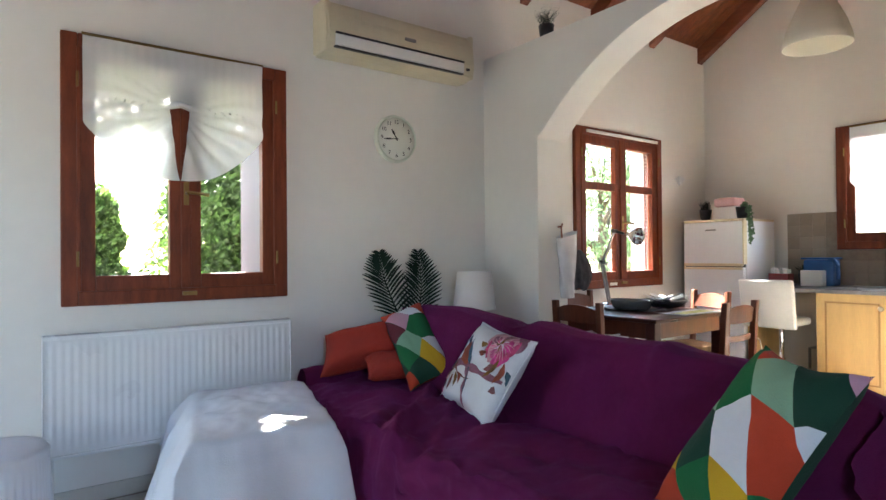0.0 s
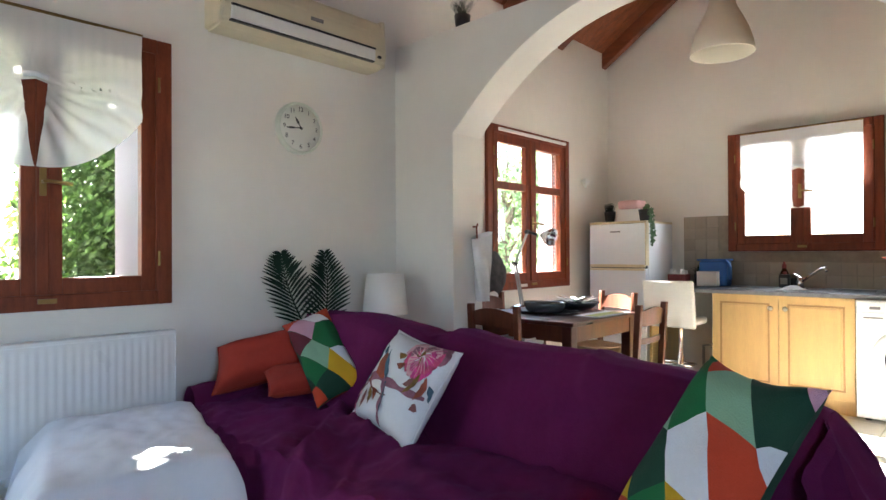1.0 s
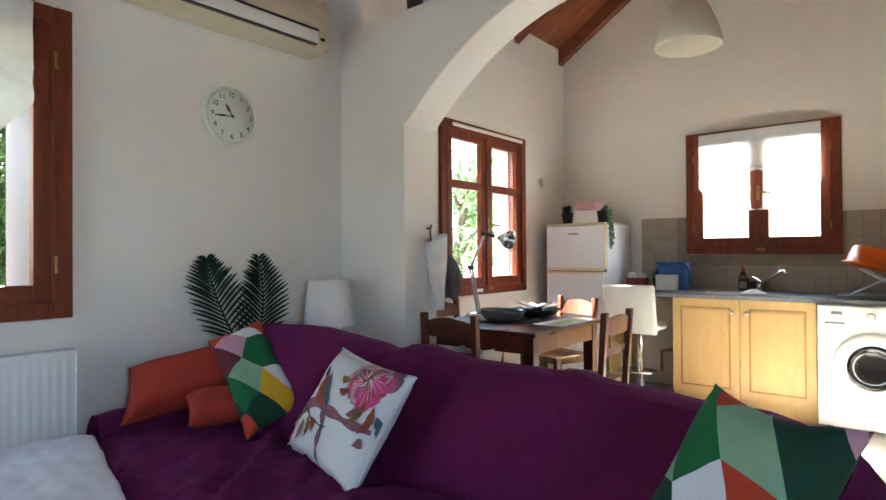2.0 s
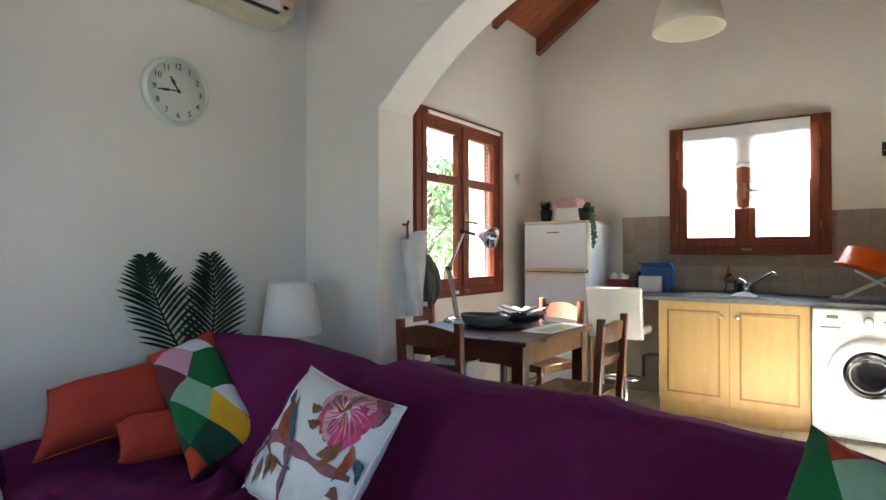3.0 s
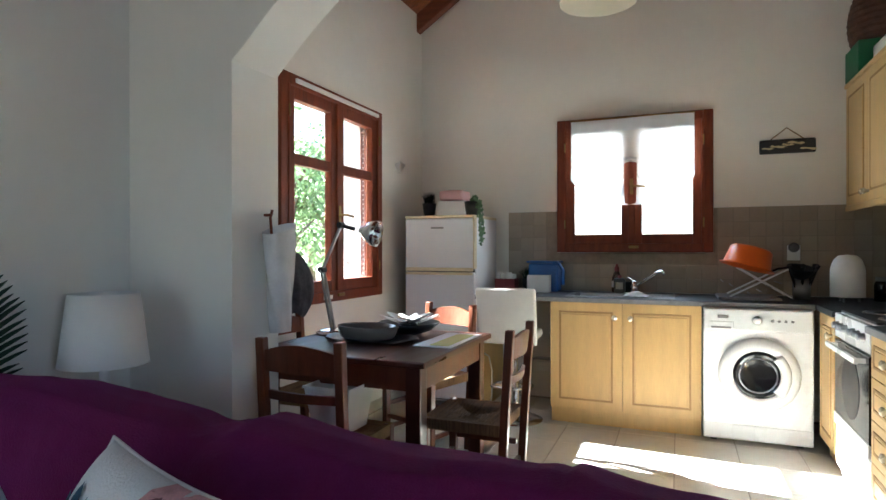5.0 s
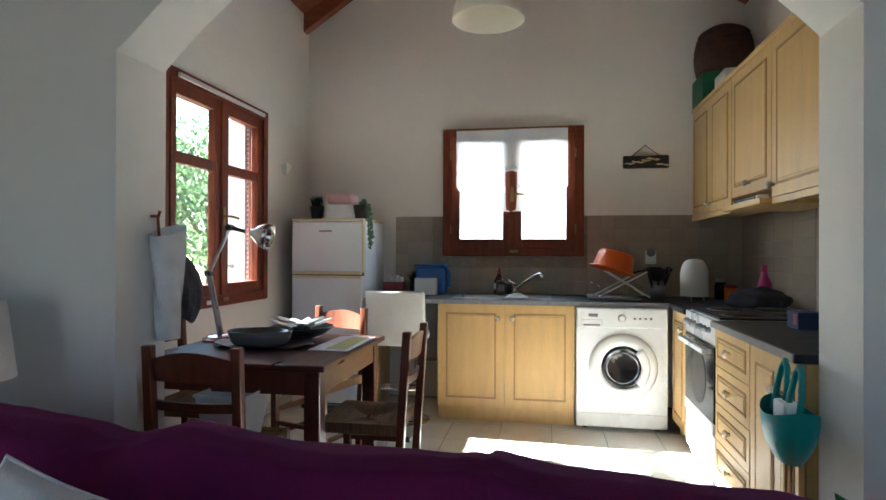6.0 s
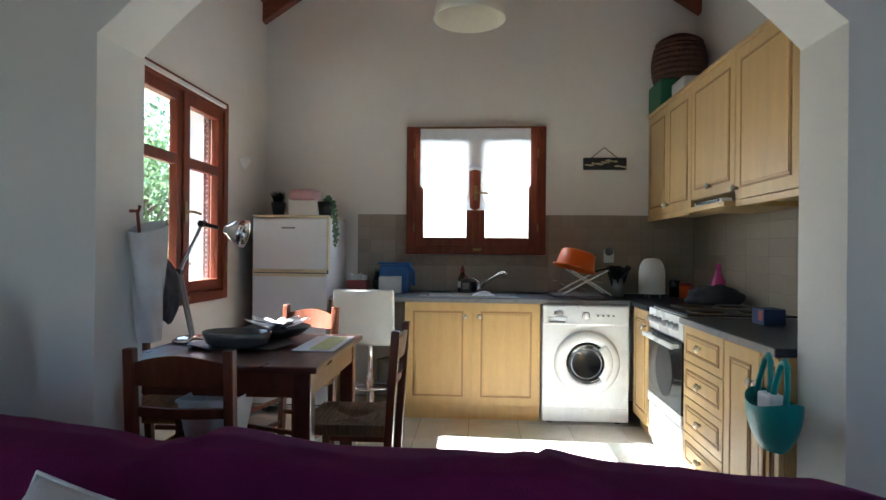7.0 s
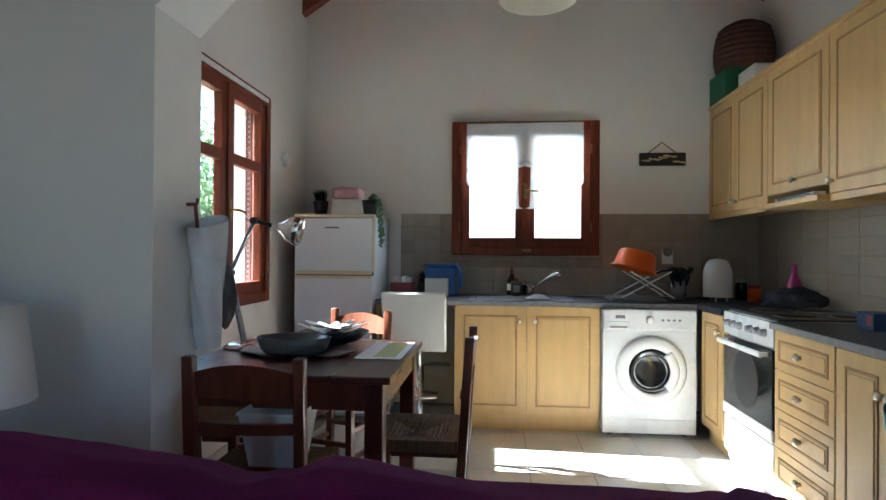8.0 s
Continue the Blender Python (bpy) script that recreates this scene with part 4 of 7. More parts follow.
def sofa():
    s = thing("sofa", "long sofa draped in a creased deep purple cover", "sofa")

    def back(u, v):
        # v runs along the sofa, u over the back from the seat to the floor behind
        y = SOFA_Y0 + (SOFA_Y1 - SOFA_Y0) * v
        rz = ridge_z(y)
        path = [(1.80, 0.40), (1.86, 0.47), (1.96, 0.64), (2.03, rz - 0.05), (2.07, rz - 0.012), (2.13, rz), (2.21, rz - 0.012), (2.26, rz - 0.07), (2.29, 0.5), (2.31, 0.25), (2.34, 0.02)]
        q = u * (len(path) - 1)
        i = min(int(q), len(path) - 2)
        f = q - i
        x, z = [path[i][k] + (path[i + 1][k] - path[i][k]) * f for k in (0, 1)]
        e = fold(y, x * 1.3 + z, 1.4) * (0.6 if z > rz - 0.06 else 1.0)
        # a slack pleat runs down from where the cover bunches up, and soft ones cross the back
        down = max(0.0, rz - z)
        if u < 0.6:
            e += 0.016 * math.exp(-((y - 2.20 - 0.55 * down) / 0.028) ** 2) - 0.012 * math.exp(-((y - 2.26 - 0.5 * down) / 0.04) ** 2)
            e += 0.010 * math.exp(-((y - 1.50 + 0.30 * down) / 0.03) ** 2) + 0.006 * math.sin(17 * y + 9 * down) * math.exp(-(down / 0.16) ** 2)
        end = max(0.0, (SOFA_Y0 + 0.14 - y) / 0.14)
        # the cover falls outwards at the open end
        drop = end ** 1.6
        return (x + e * 0.8 - 0.02 * drop, y - drop * 0.05 - 0.42 * drop * max(0, 1 - z / 0.76), max(0.012, z + e * 0.25 - drop * 0.05 * (z > 0.3)))

    bm = bmesh.new()
    surface(bm, back, 60, 150)
    part("backrest", bm, PURPLE, s, smooth=True)

    def end_fn(u, v):
        y = SOFA_Y0 - 0.05 - 0.40 * (1 - v)
        x = 1.84 + (2.34 - 1.84) * u
        top = ridge_z(SOFA_Y0) - 0.055 - 0.9 * max(0, 2.02 - x) ** 1.0 - 0.6 * max(0, x - 2.2)
        return (x, y + fold(x * 3, v) * 1.5, 0.012 + (top - 0.012) * v)

    bm = bmesh.new()
    surface(bm, end_fn, 20, 24)
    part("end_drape", bm, PURPLE, s, smooth=True)

    def seat(u, v):
        y = SOFA_Y0 - 0.02 + (SOFA_Y1 - SOFA_Y0 + 0.02) * v
        path = [(1.27, 0.02), (1.275, 0.25), (1.285, 0.40), (1.31, 0.445), (1.37, 0.462), (1.55, 0.465), (1.70, 0.458), (1.90, 0.45)]
        q = u * (len(path) - 1)
        i = min(int(q), len(path) - 2)
        f = q - i
        x, z = [path[i][k] + (path[i + 1][k] - path[i][k]) * f for k in (0, 1)]
        e = 1.15 * fold(y * 1.2, x * 1.4 + z, 1.7)
        crease = 0.026 * math.exp(-((y - 2.62 + 0.35 * (x - 1.5)) / 0.03) ** 2) - 0.016 * math.exp(-((y - 2.70 + 0.3 * (x - 1.5)) / 0.05) ** 2)
        crease += 0.030 * math.exp(-((y - 2.36 - 0.9 * (x - 1.6)) / 0.035) ** 2) - 0.014 * math.exp(-((y - 2.46 - 0.9 * (x - 1.6)) / 0.05) ** 2)
        crease += 0.022 * math.exp(-((y - 2.25 - 0.5 * (x - 1.5)) / 0.035) ** 2) + 0.02 * math.exp(-((y - 2.05 - 0.9 * (x - 1.5)) / 0.03) ** 2) - 0.018 * math.exp(-((y - 1.98) / 0.05) ** 2)
        x += 0.13 * max(0.0, (y - 2.75) / 0.45) ** 1.3 * (1.9 - x) / 0.63
        return (x + (e * 1.2 if z < 0.44 else 0), y, max(0.012, z + (e + crease if z > 0.3 else 0)))

    bm = bmesh.new()
    surface(bm, seat, 56, 170)
    part("seat", bm, PURPLE, s, smooth=True)

    def arm(u, v):
        x = 1.42 + 0.58 * v
        a = math.pi * u
        return (x, 3.245 - 0.075 * math.cos(a) + fold(x * 2, u) * 0.4, 0.40 + (0.135 + 0.02 * math.sin(4 * x)) * math.sin(a) + fold(x * 2, u + 3) * 0.5 if 0 < u < 1 else 0.012)

    bm = bmesh.new()
    surface(bm, arm, 24, 40)
    part("arm", bm, PURPLE, s, smooth=True)
    bm = boxm(1.33, 2.25, SOFA_Y0 + 0.02, 3.19, 0.06, 0.34, 0.02)
    part("base", bm, DARK, s)
    # fringe along the back's far top corner
    bm = bmesh.new()
    for k in range(9):
        x = 2.06 + 0.02 * k
        tube(bm, [(x, SOFA_Y1 - 0.01, ridge_z(3.2) - 0.01), (x + 0.004, SOFA_Y1 + 0.012, ridge_z(3.2) + 0.006), (x + 0.006, SOFA_Y1 + 0.025, ridge_z(3.2) - 0.02)], 0.006, 6, 0.003)
    part("fringe", bm, PURPLE, s)


sofa()


def throw():
    o = thing("ottoman", "upholstered footstool hidden under a white throw", "ottoman")
    part("body", boxm(0.80, 1.16, 2.44, 3.16, 0.02, 0.43, 0.03), WHITE_CLOTH, o)
    t = thing("throw", "white cotton throw draped over the footstool to the floor", "throw")

    def fn(u, v):
        # u across, v along; the outer fifths hang down to the floor
        def edge(q):
            return -1 if q < 0.25 else (1 if q > 0.75 else 0)
        s = (min(max(u, 0.25), 0.75) - 0.25) / 0.5
        r = (min(max(v, 0.25), 0.75) - 0.25) / 0.5
        x = (0.64 * (1 - s) + 1.19 * s) * (1 - r) + (0.84 * (1 - s) + 1.40 * s) * r
        y = (2.40 * (1 - s) + 2.35 * s) * (1 - r) + (3.24 * (1 - s) + 3.20 * s) * r
        hu = max(0, 0.25 - u, u - 0.75) / 0.25
        hv = max(0, 0.25 - v, v - 0.75) / 0.25
        hang = max(hu, hv)
        if u > 0.75 and v > 0.5:
            hang *= 0.25
        if v > 0.75:
            hang *= 0.5
        out = 0.035 * min(1, hang * 5) + 0.055 * hang * (1 + math.sin(14 * (x + y) + 3 * u))
        sx = -1 if u < 0.25 else (0.35 if u > 0.75 else 0)
        sy = -1 if v < 0.25 else (0.3 if v > 0.75 else 0)
        dome = 0.025 * math.sin(math.pi * min(1, max(0, s))) ** 0.5 * math.sin(math.pi * min(1, max(0.05, r))) ** 0.4
        z = 0.474 + dome + fold(x * 2, y * 2, 1.0) - 0.45 * min(1, hang * 1.05) * (1 if hang > 0 else 0)
        return (x + sx * out * (1.6 if u < 0.25 else 1), y + sy * out, max(0.012, z))

    bm = bmesh.new()
    surface(bm, fn, 80, 100)
    bmesh.ops.smooth_vert(bm, verts=bm.verts, factor=0.5, use_axis_x=True, use_axis_y=True, use_axis_z=True)
    part("cloth", bm, WHITE_CLOTH, t, smooth=True)
    for edge_ in (lambda q: fn(1.0, q), lambda q: fn(0.0, q), lambda q: fn(q, 0.0)):
        part("hem", tube(bmesh.new(), [Vector(edge_(k / 48)) + Vector((0, 0, 0.004)) for k in range(49)], 0.005, 6), WHITE_CLOTH, t, "rolled white hem", True)


throw()


def pillow_map(p0, px, py, puff, bulge=0.04):
    """Puts (u, v) in the unit square onto a cushion whose corner is p0 and whose sides are px and py."""
    p0, px, py = Vector(p0), Vector(px), Vector(py)
    n = px.cross(py).normalized()

    def fn(u, v, side):
        a, b = 2 * u - 1, 2 * v - 1
        h = puff * max(0.0, (1 - a ** 4) * (1 - b ** 4)) ** 0.55
        pinch_u = bulge * (1 - b * b) * a * abs(a)
        pinch_v = bulge * (1 - a * a) * b * abs(b)
        uu, vv = u - pinch_u, v - pinch_v
        wr = 0.006 * noise.noise(Vector((u * 5, v * 5, side + puff * 10))) + 0.002 * noise.noise(Vector((u * 17, v * 17, side)))
        return p0 + px * uu + py * vv + n * side * (h + wr * (1 if h > 0.01 else 0))
    return fn


def cushion(label, p0, px, py, puff, front, back=None, pattern=None, bulge=0.04):
    c = thing("cushion", label, "cushion", "cushions on the sofa")
    fn = pillow_map(p0, px, py, puff, bulge)
    if pattern is None:
        bm = bmesh.new()
        for side in (1, -1):
            surface(bm, lambda u, v, side=side: fn(u, v, side), 30, 30)
        bmesh.ops.remove_doubles(bm, verts=bm.verts, dist=1e-4)
        part("cover", bm, front, c, smooth=True)
        bm = bmesh.new()
        ring = [(k / 12, 0) for k in range(12)] + [(1, k / 12) for k in range(12)] + [(1 - k / 12, 1) for k in range(12)] + [(0, 1 - k / 12) for k in range(13)]
        tube(bm, [fn(a, b, 0) for a, b in ring], 0.004, 6)
        part("seam", bm, front, c, smooth=True)
        return c, fn
    bm = bmesh.new()
    surface(bm, lambda u, v: fn(u, v, -1), 30, 30)
    part("back_cover", bm, back, c, smooth=True)
    pattern(c, fn)
    return c, fn


PATCH = [mat("patch_" + nm, col, 0.9, spread=0.06, bump=0.35, bump_scale=240) for nm, col in (
    ("dark_green", (0.008, 0.045, 0.022)), ("green", (0.01, 0.13, 0.035)), ("mint", (0.25, 0.42, 0.27)), ("white", (0.72, 0.72, 0.74)),
    ("red", (0.50, 0.05, 0.015)), ("yellow", (0.62, 0.36, 0.01)), ("pink", (0.55, 0.30, 0.38)), ("maroon", (0.12, 0.012, 0.02)))]


def hex_pattern(w, h, s, ou, ov, colours, seed, shear=0.0, lean=0.0):
    """Half-hexagon patchwork on the cushion's front: every patch is cut along its own edges."""
    cw = s * math.sqrt(3) / 2

    def make(c, fn):
        bm = bmesh.new()
        surface(bm, lambda u, v: Vector((u * w - shear * (1 - v), v * h - lean * u * w, 0)), 22, 22)
        for k in range(-14, 15):
            for co, no in (((ou + k * cw, 0, 0), (1, 0, 0)), ((ou, ov + k * s, 0), (-0.5, math.sqrt(3) / 2, 0)), ((ou, ov + k * s, 0), (0.5, math.sqrt(3) / 2, 0))):
                bmesh.ops.bisect_plane(bm, geom=bm.verts[:] + bm.edges[:] + bm.faces[:], plane_co=co, plane_no=no, dist=1e-6)
        rng = random.Random(seed)
        seen = {}
        for f in bm.faces:
            p_ = f.calc_center_median()
            best = None
            for r in range(-8, 9):
                yc = ov + 1.5 * s * r
                xo = ou + (cw if r % 2 else 0)
                m = round((p_.x - xo) / (2 * cw))
                for mm in (m - 1, m, m + 1):
                    d = (p_.x - xo - 2 * cw * mm) ** 2 + (p_.y - yc) ** 2
                    if best is None or d < best[0]:
                        best = (d, r, mm, xo + 2 * cw * mm)
            key = (best[1], best[2], p_.x > best[3])
            if key not in seen:
                seen[key] = colours.get(key, rng.randrange(8))
            f.material_index = seen[key]
        for v in bm.verts:
            b_ = (v.co.y + lean * v.co.x + lean * shear) / (h + lean * shear)
            v.co = fn((v.co.x + shear * (1 - b_)) / w, b_, 1)
        part("patchwork_front", bm, PATCH, c, "green, white, red and yellow half-hexagon patches", True)
    return make


def quilted(c, fn):
    """A front of sewn four-sided patches, each laid between four corners in the cushion's own plane."""
    def patch(m, *q):
        bm = bmesh.new()

        def at(a_, b_):
            u_ = (q[0][0] * (1 - a_) + q[1][0] * a_) * (1 - b_) + (q[3][0] * (1 - a_) + q[2][0] * a_) * b_
            v_ = (q[0][1] * (1 - a_) + q[1][1] * a_) * (1 - b_) + (q[3][1] * (1 - a_) + q[2][1] * a_) * b_
            u_, v_ = min(0.995, max(0.005, u_)), min(0.995, max(0.005, v_))
            p_ = fn(u_, v_, 1)
            n_ = (fn(u_ + 0.004, v_, 1) - p_).cross(fn(u_, v_ + 0.004, 1) - p_).normalized()
            return p_ + n_ * 0.0022
        surface(bm, at, 12, 12)
        part("patch", bm, PATCH[m], c, smooth=True)
    bm = bmesh.new()
    surface(bm, lambda u_, v_: fn(u_, v_, 1), 30, 30)
    part("front_cover", bm, PATCH[0], c, smooth=True)
    patch(4, (0.66, 1.0), (1.0, 1.0), (1.0, 0.74), (0.90, 0.77))
    patch(1, (0.28, 1.0), (0.64, 1.0), (0.50, 0.985), (0.36, 0.96))
    patch(3, (0.65, 1.0), (0.90, 0.765), (0.59, 0.79), (0.36, 0.95))
    patch(4, (0.0, 1.0), (0.27, 1.0), (0.35, 0.94), (0.04, 0.865))
    patch(6, (0.35, 0.945), (0.59, 0.79), (0.38, 0.60), (0.04, 0.865))
    patch(1, (0.60, 0.785), (1.0, 0.73), (1.0, 0.41), (0.62, 0.43))
    patch(1, (0.60, 0.79), (0.63, 0.43), (0.5, 0.515), (0.38, 0.60))
    patch(7, (0.03, 0.86), (0.38, 0.60), (0.05, 0.525), (0.0, 0.63))
    patch(2, (0.38, 0.60), (0.62, 0.43), (0.42, 0.23), (0.05, 0.52))
    patch(3, (1.0, 0.41), (1.0, 0.06), (0.82, 0.21), (0.62, 0.425))
    patch(5, (0.62, 0.43), (1.0, 0.02), (0.70, 0.0), (0.42, 0.23))
    patch(1, (0.04, 0.52), (0.42, 0.23), (0.10, 0.15), (0.0, 0.34))
    patch(0, (0.42, 0.23), (0.70, 0.0), (0.25, 0.0), (0.10, 0.15))
    patch(4, (0.0, 0.16), (0.10, 0.15), (0.22, 0.0), (0.0, 0.0))


cushion("patchwork cushion in green, white, red, yellow and pink", (1.735, 2.63, 0.465), (0.235, -0.06, 0.08), (0.125, 0.51, 0.32), 0.062, None, PATCH[4], quilted)
# a patch's key: row of the hexagon, its place in the row, right half or not
cushion("large patchwork cushion in green, white, red and yellow", (1.57, 1.14, 0.465), (-0.105, -0.30, -0.03), (0.325, -0.155, 0.415), 0.085, None, PATCH[0],
        hex_pattern(0.30, 0.55, 0.135, 0.145, 0.40, {(0, 0, False): 2, (0, 0, True): 0, (-1, -1, False): 3, (-1, -1, True): 4, (-1, 0, False): 3, (-1, 0, True): 4, (0, -1, True): 1, (1, -1, True): 4, (1, -1, False): 1, (1, 0, False): 4,
                                                    (0, 1, False): 6, (0, 1, True): 6, (-2, -1, True): 5, (-2, -1, False): 1, (-2, 0, False): 1, (-2, 0, True): 5, (1, 0, True): 6, (0, -1, False): 2}, 5, 0.317, 0.256), bulge=0.065)
cushion("plump plain rust-red cushion leaning on the wall", (1.49, 3.155, 0.485), (0.44, -0.16, 0.080), (0.09, 0.130, 0.205), 0.115, RED)
cushion("small plain rust-red cushion lying on the seat", (1.63, 2.87, 0.505), (0.24, -0.10, 0.015), (0.06, 0.15, 0.085), 0.06, RED)

FLOWER_CLOTH = mat("print_ground_cloth", (0.74, 0.74, 0.75), 0.9, spread=0.04, bump=0.35, bump_scale=200)
fc, fc_fn = cushion("white cushion printed with a blossoming branch", (1.758, 2.404, 0.488), (-0.121, -0.478, -0.031), (0.193, -0.084, 0.336), 0.065, FLOWER_CLOTH)
PRINT_BROWN = mat("print_brown", (0.20, 0.075, 0.07), 0.9, spread=0.3, scale=18)
PRINT_PINK = mat("print_pink", (0.50, 0.06, 0.15), 0.9, spread=0.45, scale=22)
PRINT_PALE = mat("print_pale_pink", (0.66, 0.36, 0.38), 0.9, spread=0.3, scale=22)
PRINT_OLIVE = mat("print_olive", (0.19, 0.10, 0.02), 0.9, spread=0.45, scale=18)
PRINT_RUST = mat("print_rust", (0.26, 0.06, 0.03), 0.9, spread=0.5, scale=14)
PRINT_BLUE = mat("print_blue", (0.03, 0.07, 0.12), 0.9, spread=0.4, scale=18)


def lifted(u, v, lift=0.003):
    e = 0.002
    p_ = fc_fn(u, v, 1)
    n = (fc_fn(min(1, u + e), v, 1) - p_).cross(fc_fn(u, min(1, v + e), 1) - p_).normalized()
    return p_ + n * lift


def petal(cu, cv, length, wide, ang, material, name="print_petal", lift=0.003, blunt=False):
    """A leaf-shaped patch of print that follows the cushion."""
    bm = bmesh.new()
    ca, sa = math.cos(radians(ang)), math.sin(radians(ang))

    def fn(a, b):
        body = math.sin(math.pi * min(0.999, max(0.001, a)) ** 0.8)
        if blunt:
            body = math.sin(math.pi * (0.05 + 0.55 * a)) * max(0.0, 1 - a ** 7) ** 0.5
            length_ = length * (1 - 0.10 * abs(math.sin(7 * b + ang)))
        else:
            length_ = length
        half = wide * body * (b - 0.5) * (1 + 0.12 * math.sin(19 * a + ang)) + 0.0006 * (b - 0.5)
        du, dv = a * length_, half + 0.01 * math.sin(3 * a)
        return lifted(min(0.99, max(0.01, cu + (du * ca - dv * sa) / 0.5)), min(0.99, max(0.01, cv + (du * sa + dv * ca) / 0.4)), lift)
    surface(bm, fn, 16, 10)
    part(name, bm, material, fc, smooth=True)


def stroke(pts, wide, material, name="print_branch", lift=0.0025):
    bm = bmesh.new()
    n = 24

    def fn(a, b):
        q = a * (len(pts) - 1)
        i = min(int(q), len(pts) - 2)
        f = q - i
        u = pts[i][0] + (pts[i + 1][0] - pts[i][0]) * f
        v = pts[i][1] + (pts[i + 1][1] - pts[i][1]) * f
        du, dv = pts[i + 1][0] - pts[i][0], pts[i + 1][1] - pts[i][1]
        d = math.hypot(du, dv)
        w_ = wide * (1 - 0.4 * a) * (1 + 0.35 * math.sin(17 * a)) * (b - 0.5)
        return lifted(min(0.99, max(0.01, u - dv / d * w_)), min(0.99, max(0.01, v + du / d * w_)), lift)
    surface(bm, fn, n, 2)
    part(name, bm, material, fc, smooth=True)


PRINT_TEAL = mat("print_teal", (0.05, 0.10, 0.14), 0.9, spread=0.5, scale=16)
PRINT_MAUVE = mat("print_mauve", (0.27, 0.11, 0.15), 0.9, spread=0.4, scale=18)
PRINT_MAGENTA = mat("print_magenta", (0.55, 0.05, 0.22), 0.9, spread=0.5, scale=20)
# branch, the tail hanging under it, and twigs
stroke([(0.14, 0.42), (0.26, 0.455), (0.38, 0.46), (0.55, 0.455), (0.70, 0.45), (0.84, 0.455), (0.965, 0.47)], 0.085, PRINT_MAUVE)
stroke([(0.40, 0.47), (0.49, 0.34), (0.52, 0.20), (0.545, 0.10), (0.56, 0.02)], 0.062, PRINT_MAUVE, lift=0.0028)
stroke([(0.44, 0.45), (0.52, 0.30), (0.55, 0.16)], 0.02, PRINT_TEAL, lift=0.0031)
stroke([(0.20, 0.44), (0.13, 0.30), (0.08, 0.16), (0.05, 0.05)], 0.04, PRINT_BROWN, lift=0.0029)
stroke([(0.18, 0.40), (0.30, 0.33), (0.46, 0.315), (0.55, 0.33)], 0.026, PRINT_BROWN, lift=0.003)
stroke([(0.05, 0.60), (0.09, 0.50), (0.15, 0.43)], 0.03, PRINT_TEAL, lift=0.0029)
# the perched body: rust breast, dark teal back and head
petal(0.375, 0.46, 0.155, 0.078, 127, PRINT_RUST, "print_plumage", 0.0036)
petal(0.43, 0.47, 0.150, 0.030, 123, PRINT_TEAL, "print_plumage", 0.0041)
petal(0.215, 0.70, 0.052, 0.030, 112, PRINT_BLUE, "print_plumage", 0.0046)
# leaves of the twigs
for k, (u, v, length, a, m) in enumerate(((0.13, 0.33, 0.055, 75, PRINT_BLUE), (0.17, 0.32, 0.05, 60, PRINT_BROWN), (0.28, 0.33, 0.075, -68, PRINT_OLIVE), (0.33, 0.34, 0.06, -55, PRINT_RUST), (0.24, 0.30, 0.085, -95, PRINT_BROWN), (0.09, 0.27, 0.05, 150, PRINT_MAUVE), (0.07, 0.14, 0.055, -60, PRINT_MAGENTA), (0.05, 0.08, 0.045, 80, PRINT_MAUVE), (0.10, 0.20, 0.04, 10, PRINT_PALE), (0.05, 0.62, 0.05, 95, PRINT_TEAL))):
    petal(u, v, length, 0.024, a, m, "print_leaf", 0.0048 + k * 1e-4)


def bloom(cu, cv, size, petals):
    """A full blossom: broad ragged petals, each with a paler rim and darker veins, and stamens in the middle."""
    for k, (a, reach, outer, inner) in enumerate(petals):
        petal(cu, cv, size * reach, size * 0.95, a, outer, lift=0.0036 + k * 1.6e-4, blunt=True)
        petal(cu, cv, size * reach * 0.78, size * 0.55, a + 5, inner, "print_vein", 0.0046 + k * 1.6e-4, True)
        for d in (-14, 2, 15):
            petal(cu, cv, size * reach * 0.85, size * 0.032, a + d, PRINT_MAGENTA if inner is PRINT_PALE else PRINT_PALE, "print_vein", 0.0053 + k * 1.6e-4 + d * 1e-6)
    for k in range(7):
        petal(cu, cv, size * 0.42, size * 0.055, 18 + 51 * k, PRINT_OLIVE if k % 2 else FLOWER_CLOTH, "print_stamen", 0.0072 + k * 4e-5)
    petal(cu - 0.02, cv - 0.01, size * 0.24, size * 0.2, 30, PRINT_OLIVE, "print_stamen", 0.0076)


bloom(0.74, 0.83, 0.115, ((160, 1.1, PRINT_PALE, PRINT_MAUVE), (115, 0.62, PRINT_PALE, PRINT_PINK), (62, 0.66, PRINT_PALE, PRINT_MAUVE), (15, 1.05, PRINT_MAUVE, PRINT_PALE), (205, 0.95, PRINT_PINK, PRINT_PALE), (252, 0.85, PRINT_PALE, PRINT_MAGENTA), (300, 1.0, PRINT_MAGENTA, PRINT_PINK), (345, 0.9, PRINT_PINK, PRINT_MAGENTA)))
for k, (u, v, length, a, m) in enumerate(((0.55, 0.77, 0.055, 175, PRINT_OLIVE), (0.60, 0.69, 0.06, 190, PRINT_RUST), (0.84, 0.66, 0.105, 245, PRINT_OLIVE), (0.91, 0.66, 0.10, 265, PRINT_RUST), (0.80, 0.60, 0.06, 220, PRINT_BROWN), (0.96, 0.60, 0.08, 285, PRINT_TEAL), (0.93, 0.40, 0.035, 240, PRINT_BROWN))):
    petal(u, v, length, 0.027, a, m, "print_leaf", 0.0066 + k * 1e-4)

